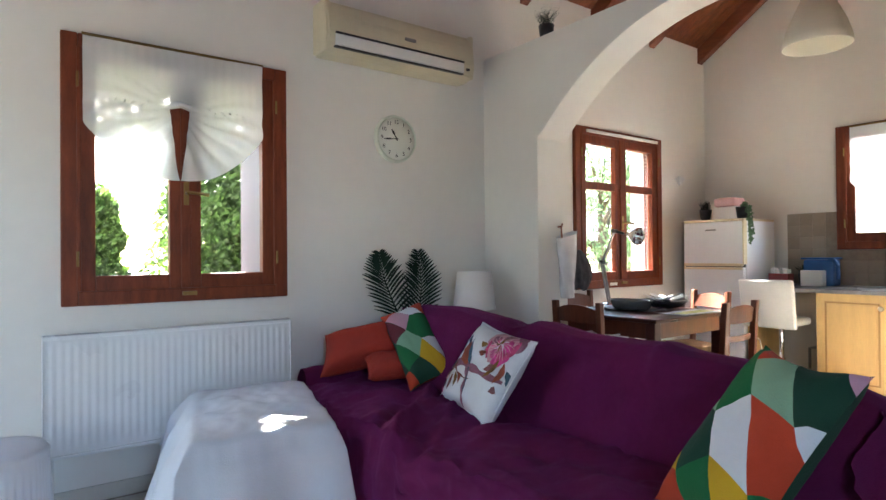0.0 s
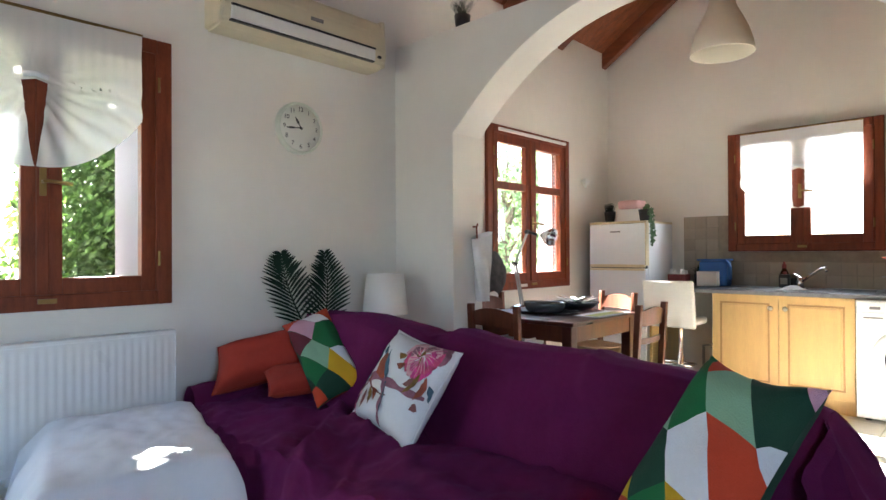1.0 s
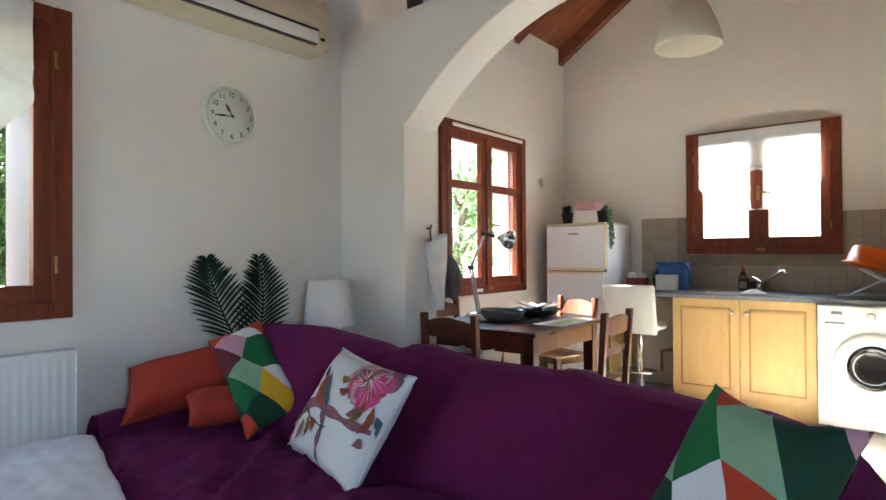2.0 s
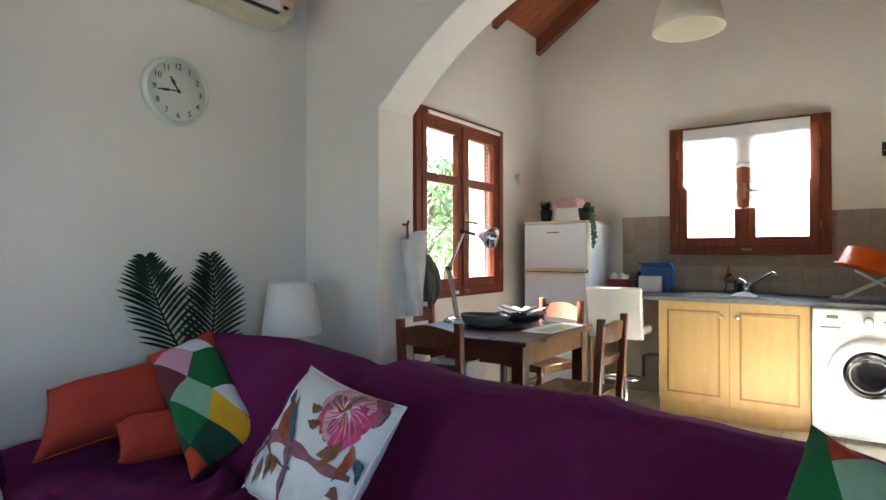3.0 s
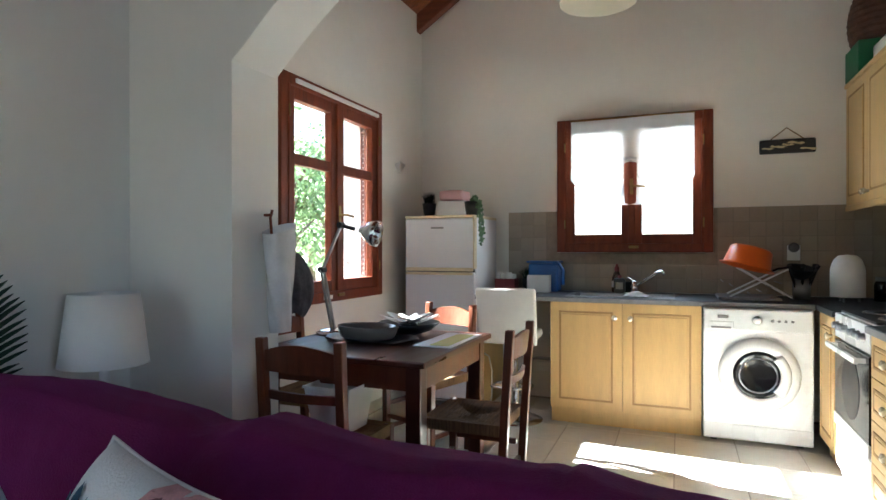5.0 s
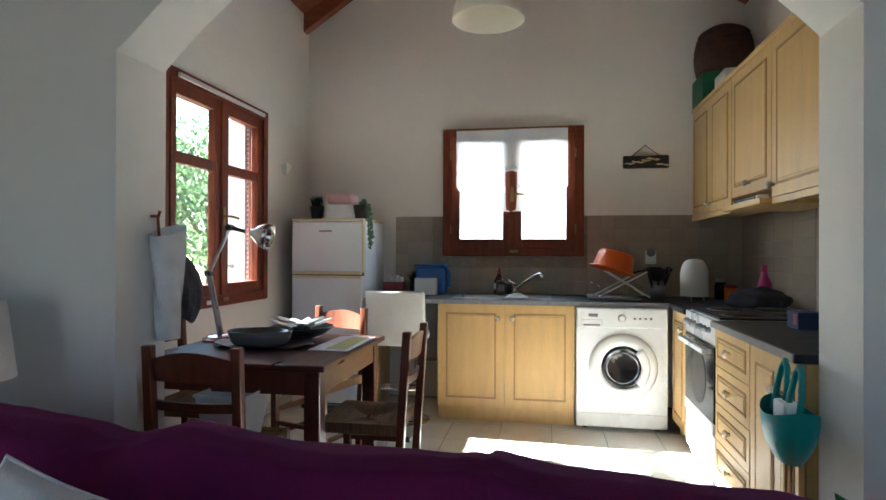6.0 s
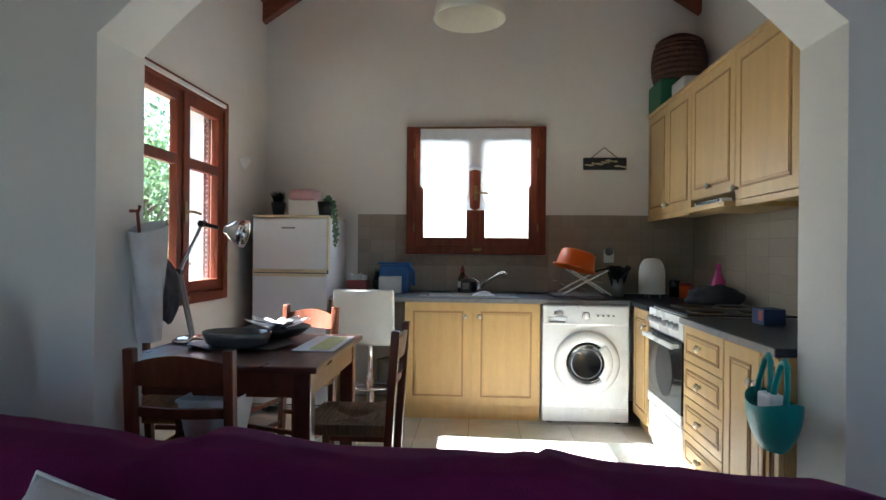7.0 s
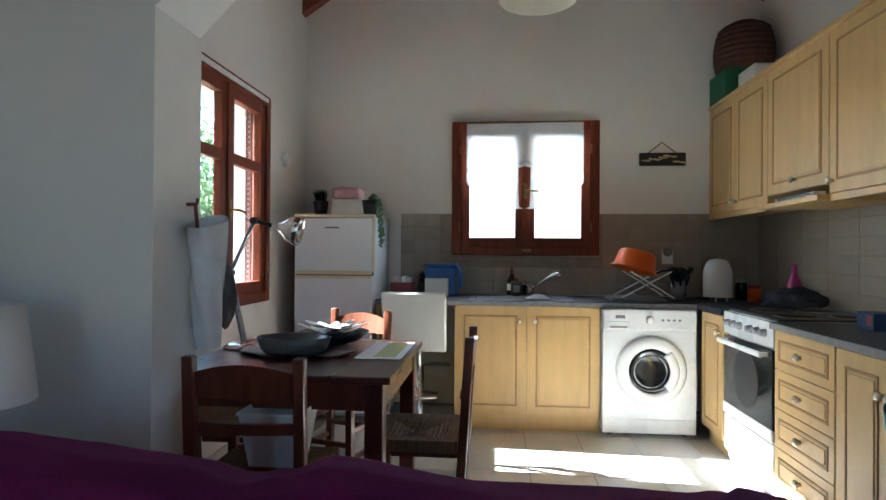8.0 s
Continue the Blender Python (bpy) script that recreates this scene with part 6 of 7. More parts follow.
# plant on the ledge of the arch wall
p = thing("ledge_plant", "small grass plant in a black pot on the ledge", "plant")
part("pot", lathe(bmesh.new(), [(0, LEDGE), (0.04, LEDGE), (0.052, LEDGE + 0.09), (0.046, LEDGE + 0.09), (0, LEDGE + 0.08)], 2.955, 2.84, 20), DARK, p, smooth=True)
tuft(p, 2.955, 2.84, LEDGE + 0.08, 170, 0.15, 0.65, LEAF, 8)

# ---------------- on the worktop ----------------
WZ = TOPZ + 0.001
b = thing("tea_box", "dark red box holding small white packets", "box")
part("box", boxm(5.48, 5.60, 2.46, 2.62, WZ, WZ + 0.10, 0.004), DARKRED, b)
for k in range(4):
    part("packet", boxm(5.50, 5.585, 2.475 + 0.036 * k, 2.503 + 0.036 * k, WZ + 0.08, WZ + 0.135 + 0.012 * (k % 2), 0.004), WHITE_PLASTIC, b)
b = thing("dark_pot_plant", "small dark leafy plant in a black pot", "plant")
part("pot", lathe(bmesh.new(), [(0, WZ), (0.04, WZ), (0.05, WZ + 0.1), (0, WZ + 0.095)], 5.66, 2.40, 16), DARK, b, smooth=True)
tuft(b, 5.66, 2.40, WZ + 0.09, 70, 0.10, 0.7, LEAF, 12)
b = thing("blue_caddy", "blue plastic caddy with a grey box and handle", "caddy")
part("body", boxm(5.58, 5.74, 2.15, 2.38, WZ, WZ + 0.22, 0.02), BLUE, b)
part("front_box", boxm(5.50, 5.575, 2.20, 2.37, WZ, WZ + 0.13, 0.006), WHITE_PLASTIC, b, "pale front box")
part("handle", tube(bmesh.new(), [(5.60, 2.19, WZ + 0.21), (5.58, 2.14, WZ + 0.215), (5.57, 2.11, WZ + 0.17), (5.57, 2.11, WZ + 0.06)], 0.014, 8), BLUE, b)
part("lid", boxm(5.56, 5.75, 2.14, 2.39, WZ + 0.221, WZ + 0.237, 0.006), BLUE, b)
b = thing("soap_bottle", "brown washing-up liquid bottle with a red cap", "bottle")
BROWN_GLASS = mat("brown_liquid", (0.05, 0.018, 0.01), 0.15, spread=0.2)
part("bottle", lathe(bmesh.new(), [(0, WZ), (0.035, WZ), (0.037, WZ + 0.02), (0.036, WZ + 0.11), (0.018, WZ + 0.15), (0.014, WZ + 0.165), (0, WZ + 0.165)], 5.70, 1.73, 20), BROWN_GLASS, b, smooth=True)
part("cap", lathe(bmesh.new(), [(0.017, WZ + 0.16), (0.017, WZ + 0.19), (0.008, WZ + 0.20), (0.008, WZ + 0.215), (0, WZ + 0.215)], 5.70, 1.73, 16), DARKRED, b, smooth=True)
part("label", lathe(bmesh.new(), [(0.0375, WZ + 0.04), (0.0378, WZ + 0.09)], 5.70, 1.73, 20), WHITE_PLASTIC, b, smooth=True)
b = thing("sponge_holder", "dark round sponge holder behind the sink", "holder")
part("cup", lathe(bmesh.new(), [(0, WZ), (0.045, WZ), (0.05, WZ + 0.08), (0.044, WZ + 0.08), (0.04, WZ + 0.01), (0, WZ + 0.01)], 5.72, 1.655, 20), DARK, b, smooth=True)
b = thing("detergent_box", "squat dark square detergent bottle beside the tap", "bottle")
part("bottle", boxm(5.56, 5.62, 1.66, 1.74, WZ + 0.006, WZ + 0.115, 0.014), DARK, b)
part("label", boxm(5.556, 5.5605, 1.675, 1.725, WZ + 0.035, WZ + 0.085, 0.001), COUNTER_EDGE, b, "pale grey label")
part("spout", lathe(bmesh.new(), [(0.014, WZ + 0.114), (0.014, WZ + 0.135), (0, WZ + 0.137)], 5.59, 1.70, 12), DARKRED, b, smooth=True)
b = thing("dish_cloth", "crumpled white dish cloth at the sink edge", "cloth")
bm = bmesh.new()
surface(bm, lambda u, v_: (5.22 + 0.10 * v_, 1.485 + 0.16 * u, TOPZ + 0.014 + 0.028 * math.sin(math.pi * u) * math.sin(math.pi * v_) + 0.010 * noise.noise(Vector((u * 4, v_ * 4, 1)))), 24, 18)
part("cloth", bm, WHITE_CLOTH, b, smooth=True)
r = thing("dish_rack", "folding X-shaped wire dish rack on a tray", "dish rack")
part("tray", boxm(5.30, 5.66, 0.70, 1.06, WZ, WZ + 0.018, 0.006), COUNTER_EDGE, r, "grey tray")
for x in (5.34, 5.62):
    for y0, y1 in ((0.64, 0.93), (0.99, 0.66)):
        part("bar", tube(bmesh.new(), [(x, y0, WZ + 0.02), (x, y1, WZ + 0.20)], 0.006, 8), WHITE_PLASTIC, r)
for k in range(7):
    y = 0.70 + 0.055 * k
    part("wire", tube(bmesh.new(), [(5.34, y, WZ + 0.03 + abs(y - 0.86) * 0.5), (5.62, y, WZ + 0.03 + abs(y - 0.86) * 0.5)], 0.003, 6), STEEL, r)
b = thing("orange_bowl", "upturned orange plastic bowl leaning on the dish rack", "bowl")
bm = lathe(bmesh.new(), [(0.165, 0.0), (0.168, 0.006), (0.145, 0.012), (0.128, 0.12), (0.11, 0.135), (0, 0.137), (0, 0.132), (0.105, 0.13), (0.12, 0.115), (0.138, 0.008), (0.16, 0.0)], n=40)
o = part("bowl", bm, ORANGE, b, smooth=True)
o.matrix_basis = pose(5.46, 0.885, WZ + 0.205, 15, 6, 0)
b = thing("utensil_pot", "steel pot of dark kitchen utensils", "utensil pot")
part("pot", lathe(bmesh.new(), [(0, WZ), (0.05, WZ), (0.052, WZ + 0.13), (0.047, WZ + 0.13), (0.045, WZ + 0.01), (0, WZ + 0.01)], 5.52, 0.56, 24), STEEL, b, smooth=True)
for k in range(4):
    a_ = 0.9 * k + 2.2
    ex, ey = 0.075 * math.cos(a_), 0.085 * math.sin(a_)
    part("utensil", tube(bmesh.new(), [(5.52 + ex * 0.3, 0.56 + ey * 0.3, WZ + 0.02), (5.52 + ex, 0.56 + ey, WZ + 0.19 + 0.02 * (k % 3)), (5.52 + ex * 1.15, 0.56 + ey * 1.15, WZ + 0.22)], 0.006, 6, 0.018), DARK, b)
b = thing("strainer", "black plastic strainer resting on the utensil pot", "strainer")
bm = lathe(bmesh.new(), [(0.03, 0.0), (0.055, 0.02), (0.078, 0.07), (0.084, 0.074), (0.084, 0.079), (0.074, 0.075), (0.05, 0.026), (0.0, 0.006)], n=28)
part("bowl", bm, DARK, b, smooth=True).matrix_basis = pose(5.50, 0.575, WZ + 0.134, 8, -14, 0)
part("handle", tube(bmesh.new(), [(5.47, 0.65, WZ + 0.205), (5.45, 0.70, WZ + 0.20), (5.44, 0.735, WZ + 0.185)], 0.007, 8), DARK, b)
b = thing("white_canister", "rounded white ribbed canister on short legs", "canister")
prof = [(0, WZ + 0.03)] + [(0.092 * (1 - 0.25 * max(0, (k - 15) / 9) ** 2.0) + 0.0015 * (k % 2), WZ + 0.03 + 0.0098 * k) for k in range(25)] + [(0.05, WZ + 0.285), (0, WZ + 0.292)]
part("body", lathe(bmesh.new(), prof, 5.42, 0.33, 32), WHITE_PLASTIC, b, smooth=True)
for a_ in (0.5, 2.6, 4.7):
    part("leg", tube(bmesh.new(), [(5.42 + 0.06 * math.cos(a_), 0.33 + 0.06 * math.sin(a_), WZ), (5.42 + 0.06 * math.cos(a_), 0.33 + 0.06 * math.sin(a_), WZ + 0.035)], 0.008, 8), STEEL, b)
b = thing("spray_bottle", "magenta cleaning bottle against the tiles", "bottle")
part("bottle", lathe(bmesh.new(), [(0, WZ), (0.045, WZ), (0.048, WZ + 0.05), (0.044, WZ + 0.14), (0.02, WZ + 0.19), (0.016, WZ + 0.22), (0, WZ + 0.22)], 5.10, -0.02, 20), MAGENTA, b, smooth=True)
part("cap", lathe(bmesh.new(), [(0.018, WZ + 0.215), (0.018, WZ + 0.26), (0, WZ + 0.262)], 5.10, -0.02, 14), MAGENTA, b, smooth=True)
b = thing("red_jar", "small orange-red jar in the worktop corner", "jar")
part("jar", lathe(bmesh.new(), [(0, WZ), (0.04, WZ), (0.04, WZ + 0.09), (0, WZ + 0.09)], 5.42, 0.09, 18), ORANGE, b, smooth=True)
part("lid", lathe(bmesh.new(), [(0.042, WZ + 0.091), (0.042, WZ + 0.11), (0, WZ + 0.112)], 5.42, 0.09, 18), DARKRED, b, smooth=True)
b = thing("dark_jar", "dark glass jar in the worktop corner", "jar")
part("jar", lathe(bmesh.new(), [(0, WZ), (0.04, WZ), (0.042, WZ + 0.10), (0.03, WZ + 0.13), (0, WZ + 0.13)], 5.55, 0.12, 18), DARK_GLASS, b, smooth=True)
part("lid", lathe(bmesh.new(), [(0.034, WZ + 0.125), (0.034, WZ + 0.15), (0, WZ + 0.152)], 5.55, 0.12, 18), STEEL, b, smooth=True)
b = thing("oven_glove", "black crumpled oven glove lying behind the hob", "glove")
bm = bmesh.new()
bmesh.ops.create_icosphere(bm, subdivisions=4, radius=1)
for q in bm.verts:
    k = 1 + 0.25 * noise.noise(q.co * 2.1) + 0.08 * noise.noise(q.co * 6)
    q.co = Vector((4.86 + 0.10 * q.co.x * k, 0.10 + 0.17 * q.co.y * k, max(WZ, WZ + 0.05 + 0.075 * q.co.z * k)))
part("glove", bm, CHARCOAL, b, smooth=True)
NAVY = mat("navy_card", (0.012, 0.03, 0.09), 0.6, spread=0.2)
b = thing("tissue_box", "blue and red cardboard box on the worktop", "box")
part("box", boxm(3.82, 3.94, 0.18, 0.28, WZ, WZ + 0.075, 0.004), NAVY, b)
part("band", boxm(3.83, 3.87, 0.2795, 0.2815, WZ + 0.02, WZ + 0.065), DARKRED, b)
b = thing("paper_roll", "white kitchen paper roll lying on its side", "paper roll")
bm = lathe(bmesh.new(), [(0.02, 0), (0.058, 0), (0.058, 0.20), (0.02, 0.20), (0.02, 0)], n=28)
part("roll", bm, WHITE_CLOTH, b).matrix_basis = pose(3.48, 0.24, WZ + 0.058, 90, 0, 0)
b = thing("teal_bag", "teal rubber tote bag hanging from the cabinet knobs", "bag")
bm = bmesh.new()


def tote(u, v_):
    a_ = 2 * math.pi * u
    k = 0.45 + 0.55 * (1 - (1 - v_) ** 2.4)
    return (3.065 + 0.13 * k * math.cos(a_), 0.60 + 0.075 * k * math.sin(a_), 0.54 + 0.165 * v_ + 0.016 * math.cos(2 * a_) * v_)


surface(bm, tote, 48, 16)
surface(bm, lambda u, v_: (3.065 + 0.0585 * v_ * math.cos(2 * math.pi * u), 0.60 + 0.034 * v_ * math.sin(2 * math.pi * u), 0.54), 48, 3)
part("tub", bm, TEAL, b, smooth=True)
for x in (3.015, 3.125):
    part("handle", tube(bmesh.new(), [(x - 0.045, 0.61, 0.67), (x - 0.04, 0.60, 0.75), (x - 0.02, 0.59, 0.825), (x, 0.588, 0.845), (x + 0.02, 0.59, 0.825), (x + 0.04, 0.60, 0.75), (x + 0.045, 0.61, 0.67)], 0.010, 8), TEAL, b, smooth=True)
part("contents", boxm(3.03, 3.12, 0.575, 0.63, 0.62, 0.725, 0.012), WHITE_PLASTIC, b, "pale cloth inside")

# on top of the wall cabinets
CZ1 = UZ1 + 0.029
b = thing("green_crate", "green storage box on top of the cabinets", "box")
part("box", boxm(5.47, 5.79, -0.04, 0.262, CZ1, CZ1 + 0.20, 0.01), GREEN_BOX, b)
b = thing("clear_box", "small pale plastic box on top of the cabinets", "box")
part("box", boxm(5.16, 5.42, -0.05, 0.20, CZ1, CZ1 + 0.13, 0.01), WHITE_PLASTIC, b)
b = thing("wicker_basket", "large dark brown wicker basket on the green box", "basket")
bz = CZ1 + 0.202
prof = [(0.155, bz)] + [(0.165 + 0.035 * math.sin(math.pi * (0.15 + 0.7 * k / 13)) + 0.005 * (k % 2), bz + 0.02 * k) for k in range(14)]
part("basket", lathe(bmesh.new(), [(0, bz)] + prof + [(0.165, bz + 0.275)], 5.61, 0.085, 36), WICKER, b, smooth=False)
part("lid", lathe(bmesh.new(), [(0.168, bz + 0.276), (0.175, bz + 0.295), (0.15, bz + 0.32), (0.09, bz + 0.352), (0.02, bz + 0.362), (0, bz + 0.362)], 5.61, 0.085, 36), WICKER, b, "domed wicker lid")

# driftwood sign on the end wall
s = thing("wall_sign", "dark driftwood sign with pale painted marks on a string", "sign")
part("board", boxm(BACK - 0.026, BACK - 0.002, 0.425, 0.77, 1.855, 1.955, 0.012), DARK, s)
SIGN_PALE = mat("sign_pale", (0.55, 0.46, 0.27), 0.8, spread=0.3)
rng = random.Random(17)
for k in range(13):
    y, z = 0.445 + 0.306 * (k * 0.618 % 1), 1.878 + 0.052 * (k * 0.414 % 1)
    ry_, rz_ = rng.uniform(0.012, 0.034), rng.uniform(0.005, 0.009)
    bm = bmesh.new()
    rim = [(y + ry_ * math.cos(q) * rng.uniform(0.7, 1.2), z + rz_ * math.sin(q) * rng.uniform(0.6, 1.3)) for q in [2 * math.pi * w_ / 11 for w_ in range(11)]]
    fr = [bm.verts.new((BACK - 0.0275 - 0.0001 * k, p_, q_)) for p_, q_ in rim]
    bk = [bm.verts.new((BACK - 0.0255, p_, q_)) for p_, q_ in rim]
    bm.faces.new(fr)
    for q in range(11):
        bm.faces.new((fr[q], fr[(q + 1) % 11], bk[(q + 1) % 11], bk[q]))
    part("painted_mark", bm, SIGN_PALE, s)
part("string", tube(bmesh.new(), [(BACK - 0.012, 0.50, 1.955), (BACK - 0.008, 0.60, 2.035), (BACK - 0.012, 0.70, 1.955)], 0.004, 6), RUSH, s)
part("nail", tube(bmesh.new(), [(BACK - 0.0005, 0.60, 2.035), (BACK - 0.014, 0.60, 2.037)], 0.003, 6), STEEL, s)

# sockets
for nm, at in (("wall_socket", (BACK - 0.0145, 0.56, 1.17, -90)), ("wall_socket", (ARCH0 - 0.001, 0.285, 1.135, -90))):
    s = thing(nm, "white plastic wall socket with a round plug", "socket", at=at[:3], rz=at[3])
    part("plate", boxm(-0.04, 0.04, -0.012, 0, -0.06, 0.045, 0.004), WHITE_PLASTIC if at[0] > 4 else COUNTER_EDGE, s)
    if at[0] < 4:
        part("rocker", boxm(-0.025, 0.025, -0.018, -0.011, -0.04, 0.03, 0.003), COUNTER_EDGE, s)
        tagged(s, "grey plastic light switch on the partition wall", "switch")
        s.name = "light_switch"
        continue
    bm = lathe(bmesh.new(), [(0, 0.03), (0.025, 0.03), (0.032, 0.02), (0.034, 0.0)], n=20)
    part("plug", bm, COUNTER_EDGE if at[0] > 4 else DARK, s, smooth=True).matrix_basis = pose(0, -0.012, 0.03 if at[0] > 4 else 0, 90)
s = thing("wall_valve", "small steel tap on the tiled wall", "valve")
part("body", tube(bmesh.new(), [(3.62, RIGHT_K + 0.012, 1.36), (3.62, RIGHT_K + 0.07, 1.36), (3.62, RIGHT_K + 0.075, 1.31)], 0.014, 10), STEEL, s, smooth=True)
part("lever", boxm(3.57, 3.67, RIGHT_K + 0.055, RIGHT_K + 0.067, 1.375, 1.387, 0.003), STEEL, s)
# low pipes under the worktop's open end
s = thing("gas_valve", "grey valve and pipe on the wall under the worktop", "pipe")
part("pipe", tube(bmesh.new(), [(BACK - 0.03, 2.42, 0.12), (BACK - 0.03, 2.42, 0.3), (BACK - 0.06, 2.35, 0.32), (BACK - 0.06, 2.2, 0.32)], 0.012, 8), STEEL, s)
part("box", boxm(BACK - 0.06, BACK - 0.002, 2.22, 2.36, 0.22, 0.29, 0.006), WHITE_PLASTIC, s)
s = thing("fridge_cable", "white cable hanging beside the fridge", "cable")
part("cable", tube(bmesh.new(), [(5.30, 2.66, 0.42), (5.27, 2.60, 0.40), (5.25, 2.57, 0.30), (5.26, 2.575, 0.12), (5.28, 2.60, 0.008)], 0.005, 6), WHITE_PLASTIC, s)

# ---------------- outdoors ----------------
bm = bmesh.new()
surface(bm, lambda u, v_: (-60 + 140 * u, -60 + 140 * v_, -0.25 + (0.25 * noise.noise(Vector((u * 30, v_ * 30, 0))) - 0.2 if abs(u - 0.45) + abs(v_ - 0.45) > 0.1 else -0.05)), 60, 60)
tagged(part("ground", bm, GROUND, None, "", True), "dry pale earth and thin grass around the house", kind="structure")


def leaves(name, label, centres, n, size, seed, m=HEDGE, gaps=()):
    """A crown or hedge of many small leaves round clumps; centres: x, y, z, rx, ry, rz."""
    rng = np.random.default_rng(seed)
    verts, faces = [], []
    per = n // len(centres)
    for (x, y, z, a_, b_, c_) in centres:
        d = rng.normal(size=(per, 3))
        d /= np.linalg.norm(d, axis=1)[:, None]
        rr = rng.uniform(0.55, 1.05, size=(per, 1)) ** 0.5
        pos = np.array((x, y, z)) + d * rr * np.array((a_, b_, c_))
        for p_ in pos:
            if any((Vector(p_) - g0).cross(SUN_WAY).length < gr for g0, gr in gaps):
                continue
            n_ = Vector(rng.normal(size=3)).normalized()
            u_ = n_.orthogonal().normalized()
            w_ = n_.cross(u_)
            s_ = size * rng.uniform(0.6, 1.2)
            k = len(verts)
            c0 = Vector(p_)
            verts += [c0 - u_ * s_, c0 + w_ * s_ * 0.45 + n_ * s_ * 0.12, c0 + u_ * s_, c0 - w_ * s_ * 0.45 + n_ * s_ * 0.12]
            faces.append((k, k + 1, k + 2, k + 3))
    me = bpy.data.meshes.new(name)
    me.from_pydata([tuple(v_) for v_ in verts], [], faces)
    me.materials.append(m)
    return me


def isle_leaf(name, col, spread):
    m = mat(name, col, 0.55, spread=spread, scale=2.5)
    n, l_ = m.node_tree.nodes, m.node_tree.links
    p_ = n["Principled BSDF"]
    geo, hsv = n.new("ShaderNodeNewGeometry"), n.new("ShaderNodeMapRange")
    hsv.inputs["To Min"].default_value, hsv.inputs["To Max"].default_value = 0.45, 1.7
    l_.new(geo.outputs["Random Per Island"], hsv.inputs[0])
    sc = n.new("ShaderNodeVectorMath")
    sc.operation = "SCALE"
    src = p_.inputs["Base Color"].links[0].from_socket
    l_.new(src, sc.inputs[0])
    l_.new(hsv.outputs[0], sc.inputs["Scale"])
    l_.new(sc.outputs[0], p_.inputs["Base Color"])
    tl, mx = n.new("ShaderNodeBsdfTranslucent"), n.new("ShaderNodeMixShader")
    l_.new(sc.outputs[0], tl.inputs[0])
    mx.inputs[0].default_value = 0.4
    out = n["Material Output"]
    l_.new(p_.outputs[0], mx.inputs[1])
    l_.new(tl.outputs[0], mx.inputs[2])
    l_.new(mx.outputs[0], out.inputs[0])
    return m


HEDGE_LEAF = isle_leaf("hedge_foliage", (0.056, 0.100, 0.017), 0.4)
TREE_LEAF = isle_leaf("olive_foliage", (0.14, 0.20, 0.09), 0.35)
rng = random.Random(21)
cs = []
for k in range(110):
    cs.append((rng.uniform(1.29, 3.2), 5.4 + rng.uniform(-0.25, 0.45), rng.uniform(-0.1, 3.6), 0.36, 0.35, 0.36))
for k in range(70):
    z = rng.uniform(-0.1, 3.4)
    cs.append((rng.uniform(-1.6, 0.52 - 0.10 * max(0, z - 0.6) if z < 2.0 else 0.75), 5.5 + rng.uniform(-0.2, 0.4), z, 0.34, 0.35, 0.36))
for k in range(26):
    cs.append((rng.uniform(0.5, 1.4), 5.5 + rng.uniform(-0.1, 0.3), rng.uniform(2.25, 3.6), 0.34, 0.35, 0.28))
for k in range(90):
    cs.append((rng.uniform(1.55, 4.2), 6.2 + rng.uniform(-0.2, 0.4), rng.uniform(-0.1, 3.6), 0.4, 0.3, 0.4))
for k in range(60):
    z = rng.uniform(0.1, 1.62)
    cs.append((rng.uniform(0.45, 0.80 - 0.22 * max(0, z - 1.0)), 5.5 + rng.uniform(-0.1, 0.2), z, 0.15, 0.18, 0.15))
h = new("hedge", leaves("hedge", "", cs, 200000, 0.037, 5, HEDGE_LEAF, [(Vector((x_, y_, 0.49)), r_) for x_, y_, r_ in ((0.95, 2.50, 0.034), (1.0, 2.505, 0.045), (1.05, 2.515, 0.042), (1.09, 2.52, 0.032), (0.935, 2.33, 0.058), (0.96, 2.27, 0.040), (1.05, 2.24, 0.026))]))
tagged(h, "dense sunlit green hedge outside the living room window", "hedge", kind="stuff")


def tree(at, seed, height, spread):
    t = thing("tree", "leafy green garden tree beyond the kitchen window", "tree", "garden trees", at)
    rg = random.Random(seed)
    bm = tube(bmesh.new(), [(0, 0, -0.3), (0.05, 0.03, height * 0.25), (0.0, 0.08, height * 0.5), (0.08, 0.0, height * 0.8)], 0.13, 10, 0.03)
    clumps = []
    for k in range(9):
        a_ = rg.uniform(0, 6.28)
        z0 = height * rg.uniform(0.25, 0.6)
        e = Vector((math.cos(a_) * spread * 0.7, math.sin(a_) * spread * 0.7, z0 + height * rg.uniform(0.1, 0.35)))
        tube(bm, [(0.03, 0.03, z0), (e.x * 0.5, e.y * 0.5, (z0 + e.z) / 2 + 0.1), tuple(e)], 0.05, 7, 0.01)
        for j in range(4):
            clumps.append((e.x + rg.uniform(-0.5, 0.5), e.y + rg.uniform(-0.5, 0.5), e.z + rg.uniform(-0.7, 0.5), rg.uniform(0.3, 0.6), rg.uniform(0.3, 0.6), rg.uniform(0.25, 0.5)))
    part("trunk", bm, BARK, t, smooth=True)
    c_ = new("crown", leaves("crown", "", clumps, 7000, 0.06, seed, TREE_LEAF))
    c_.parent = t


tree((9.0, 7.2, 0), 31, 3.6, 1.3)
tree((11.2, 7.6, 0), 32, 4.2, 1.5)
tree((8.0, 9.2, 0), 33, 3.2, 1.2)
tree((13.0, 9.5, 0), 34, 4.0, 1.6)
# ---------------- tiles, one by one ----------------


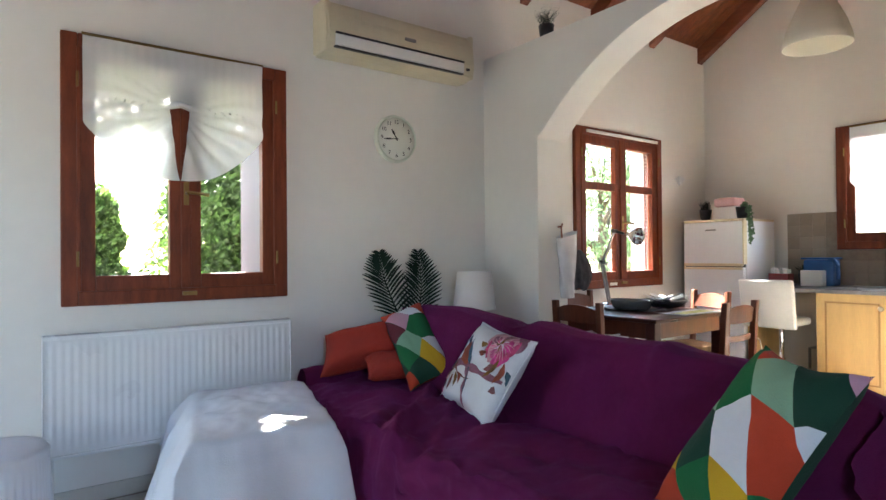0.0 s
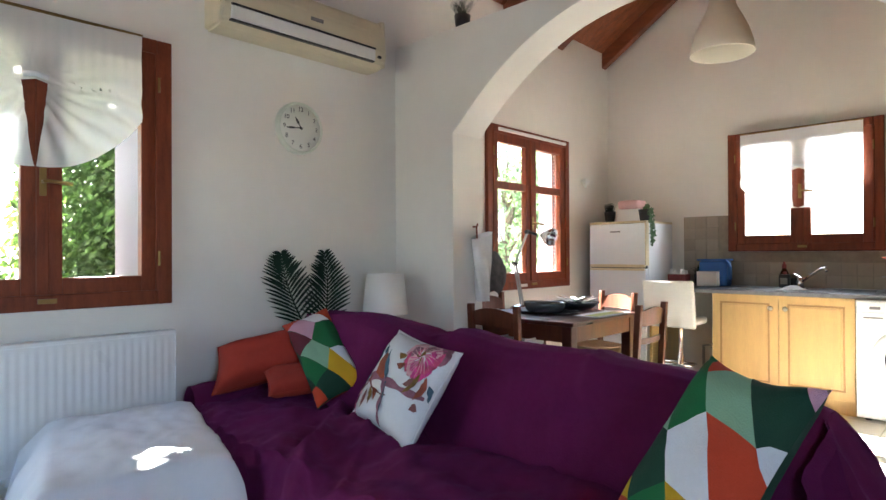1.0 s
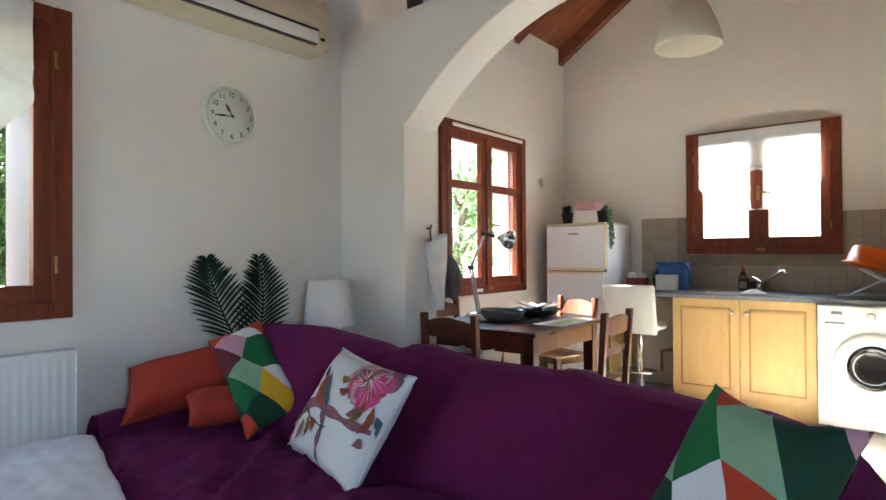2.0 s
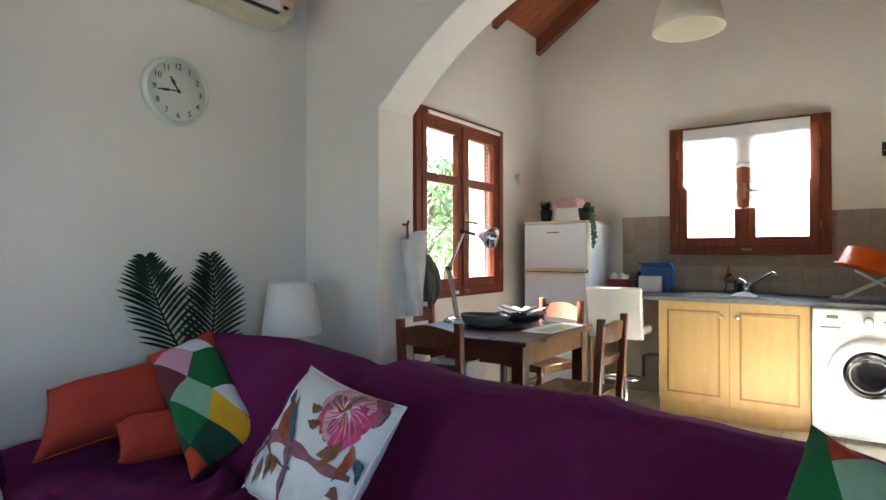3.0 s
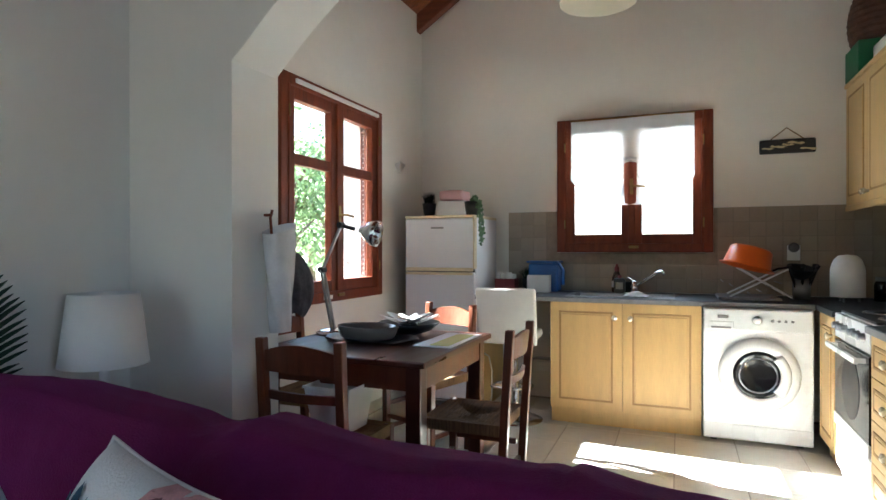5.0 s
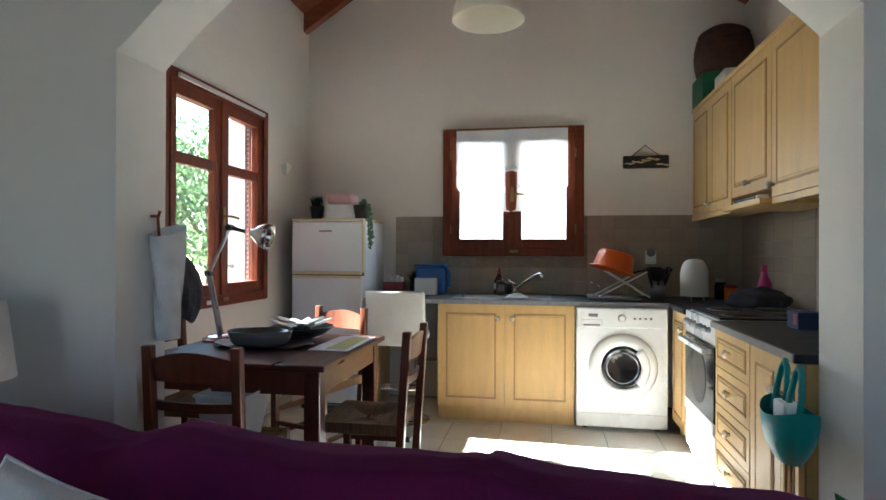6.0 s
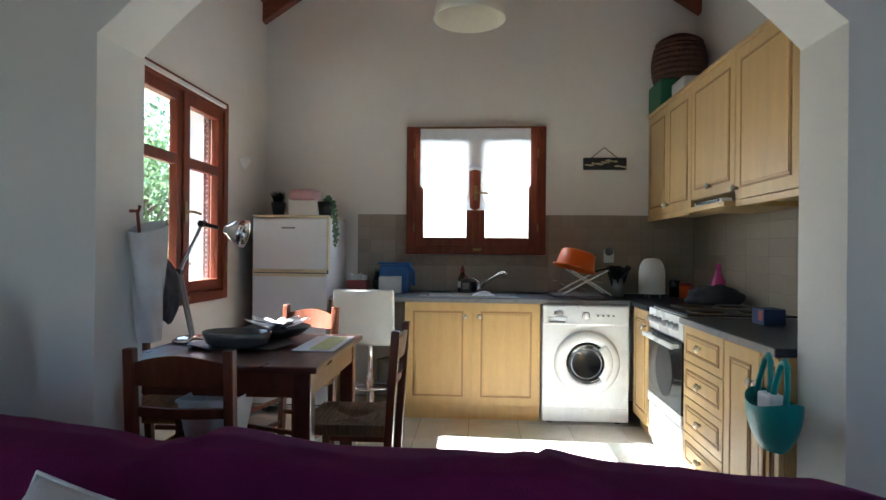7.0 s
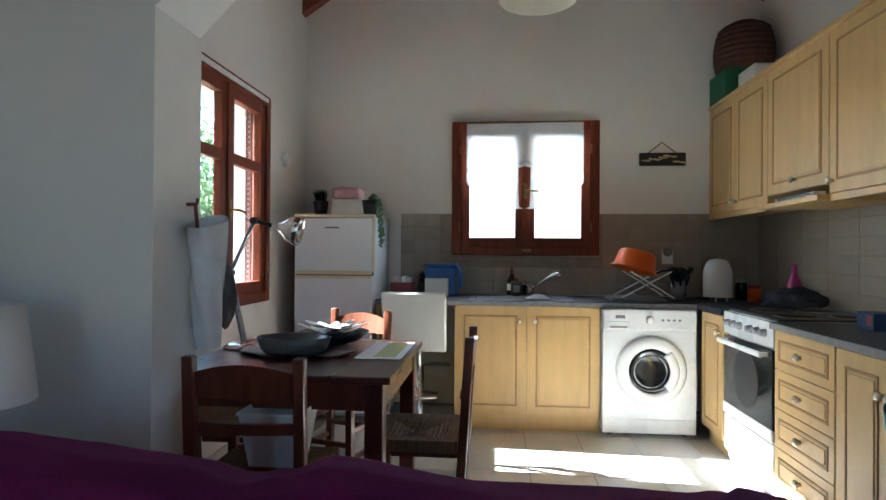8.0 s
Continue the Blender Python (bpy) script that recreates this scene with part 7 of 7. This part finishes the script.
def tile_grid(parent, m, name, size, thick, spots):
    bm = boxm(0, size[0], 0, size[1], 0, thick)
    top = [e for e in bm.edges if all(v_.co.z > thick - 1e-5 for v_ in e.verts)]
    bmesh.ops.bevel(bm, geom=top, offset=0.0015, segments=1, affect="EDGES")
    me = mesh_of(name, bm, m)
    for mtx in spots:
        o = new(name, me)
        o.parent = parent
        o.matrix_basis = mtx


PITCH = 0.34
spots = []
for i in range(-19, 4):
    for j in range(-6, 8):
        x, y = 4.75 + PITCH * i + 0.002, 0.98 + PITCH * j + 0.002
        if x < REAR - 0.2 or x > BACK - 0.1 or y > LEFT - 0.05 or y < RIGHT_L - 0.05 or (x > ARCH1 - 0.2 and y < -0.4):
            continue
        spots.append(pose(x, y, -0.006))
spots = spots[-300:]
tile_grid(floor, FLOOR_TILE, "tile", (PITCH - 0.004, PITCH - 0.004), 0.0062, spots)

# tiled splashback on the end wall and the side wall
bm = bmesh.new()
box(bm, BACK - 0.006, BACK - 0.0005, RIGHT_K + 0.001, 2.60, TOPZ + 0.002, KW[2] - 0.002)
box(bm, BACK - 0.006, BACK - 0.0005, RIGHT_K + 0.001, KW[0] - 0.002, KW[2] - 0.002, 1.49)
box(bm, BACK - 0.006, BACK - 0.0005, KW[1] + 0.002, 2.60, KW[2] - 0.002, 1.49)
back_tiles = setting("splashback_east", bm, WALL_GROUT, "taupe ceramic tile splashback on the end wall")
spots = []
for i in range(26):
    for j in range(6):
        y, z = 2.60 - 0.104 * (i + 1), TOPZ + 0.004 + 0.1045 * j
        if y < RIGHT_K + 0.01 or (y + 0.10 > KW[0] and y < KW[1] and z + 0.1 > KW[2]):
            continue
        spots.append(pose(BACK - 0.006, y + 0.101, z, 90, 0, -90))
tile_grid(back_tiles, WALL_TILE, "tile", (0.101, 0.1015), 0.0045, spots)
bm = boxm(ARCH1 + 0.002, BACK - 0.007, RIGHT_K + 0.0005, RIGHT_K + 0.006, TOPZ + 0.002, 1.49)
side_tiles = setting("splashback_south", bm, WALL_GROUT, "taupe ceramic tile splashback on the side wall")
spots = []
for i in range(9):
    for j in range(6):
        if BACK - 0.012 - 0.304 * i - 0.301 > ARCH1 + 0.002:
            spots.append(pose(BACK - 0.012 - 0.304 * i, RIGHT_K + 0.006, TOPZ + 0.004 + 0.1045 * j, 90, 0, 180))
tile_grid(side_tiles, WALL_TILE, "tile", (0.301, 0.1015), 0.0045, spots)
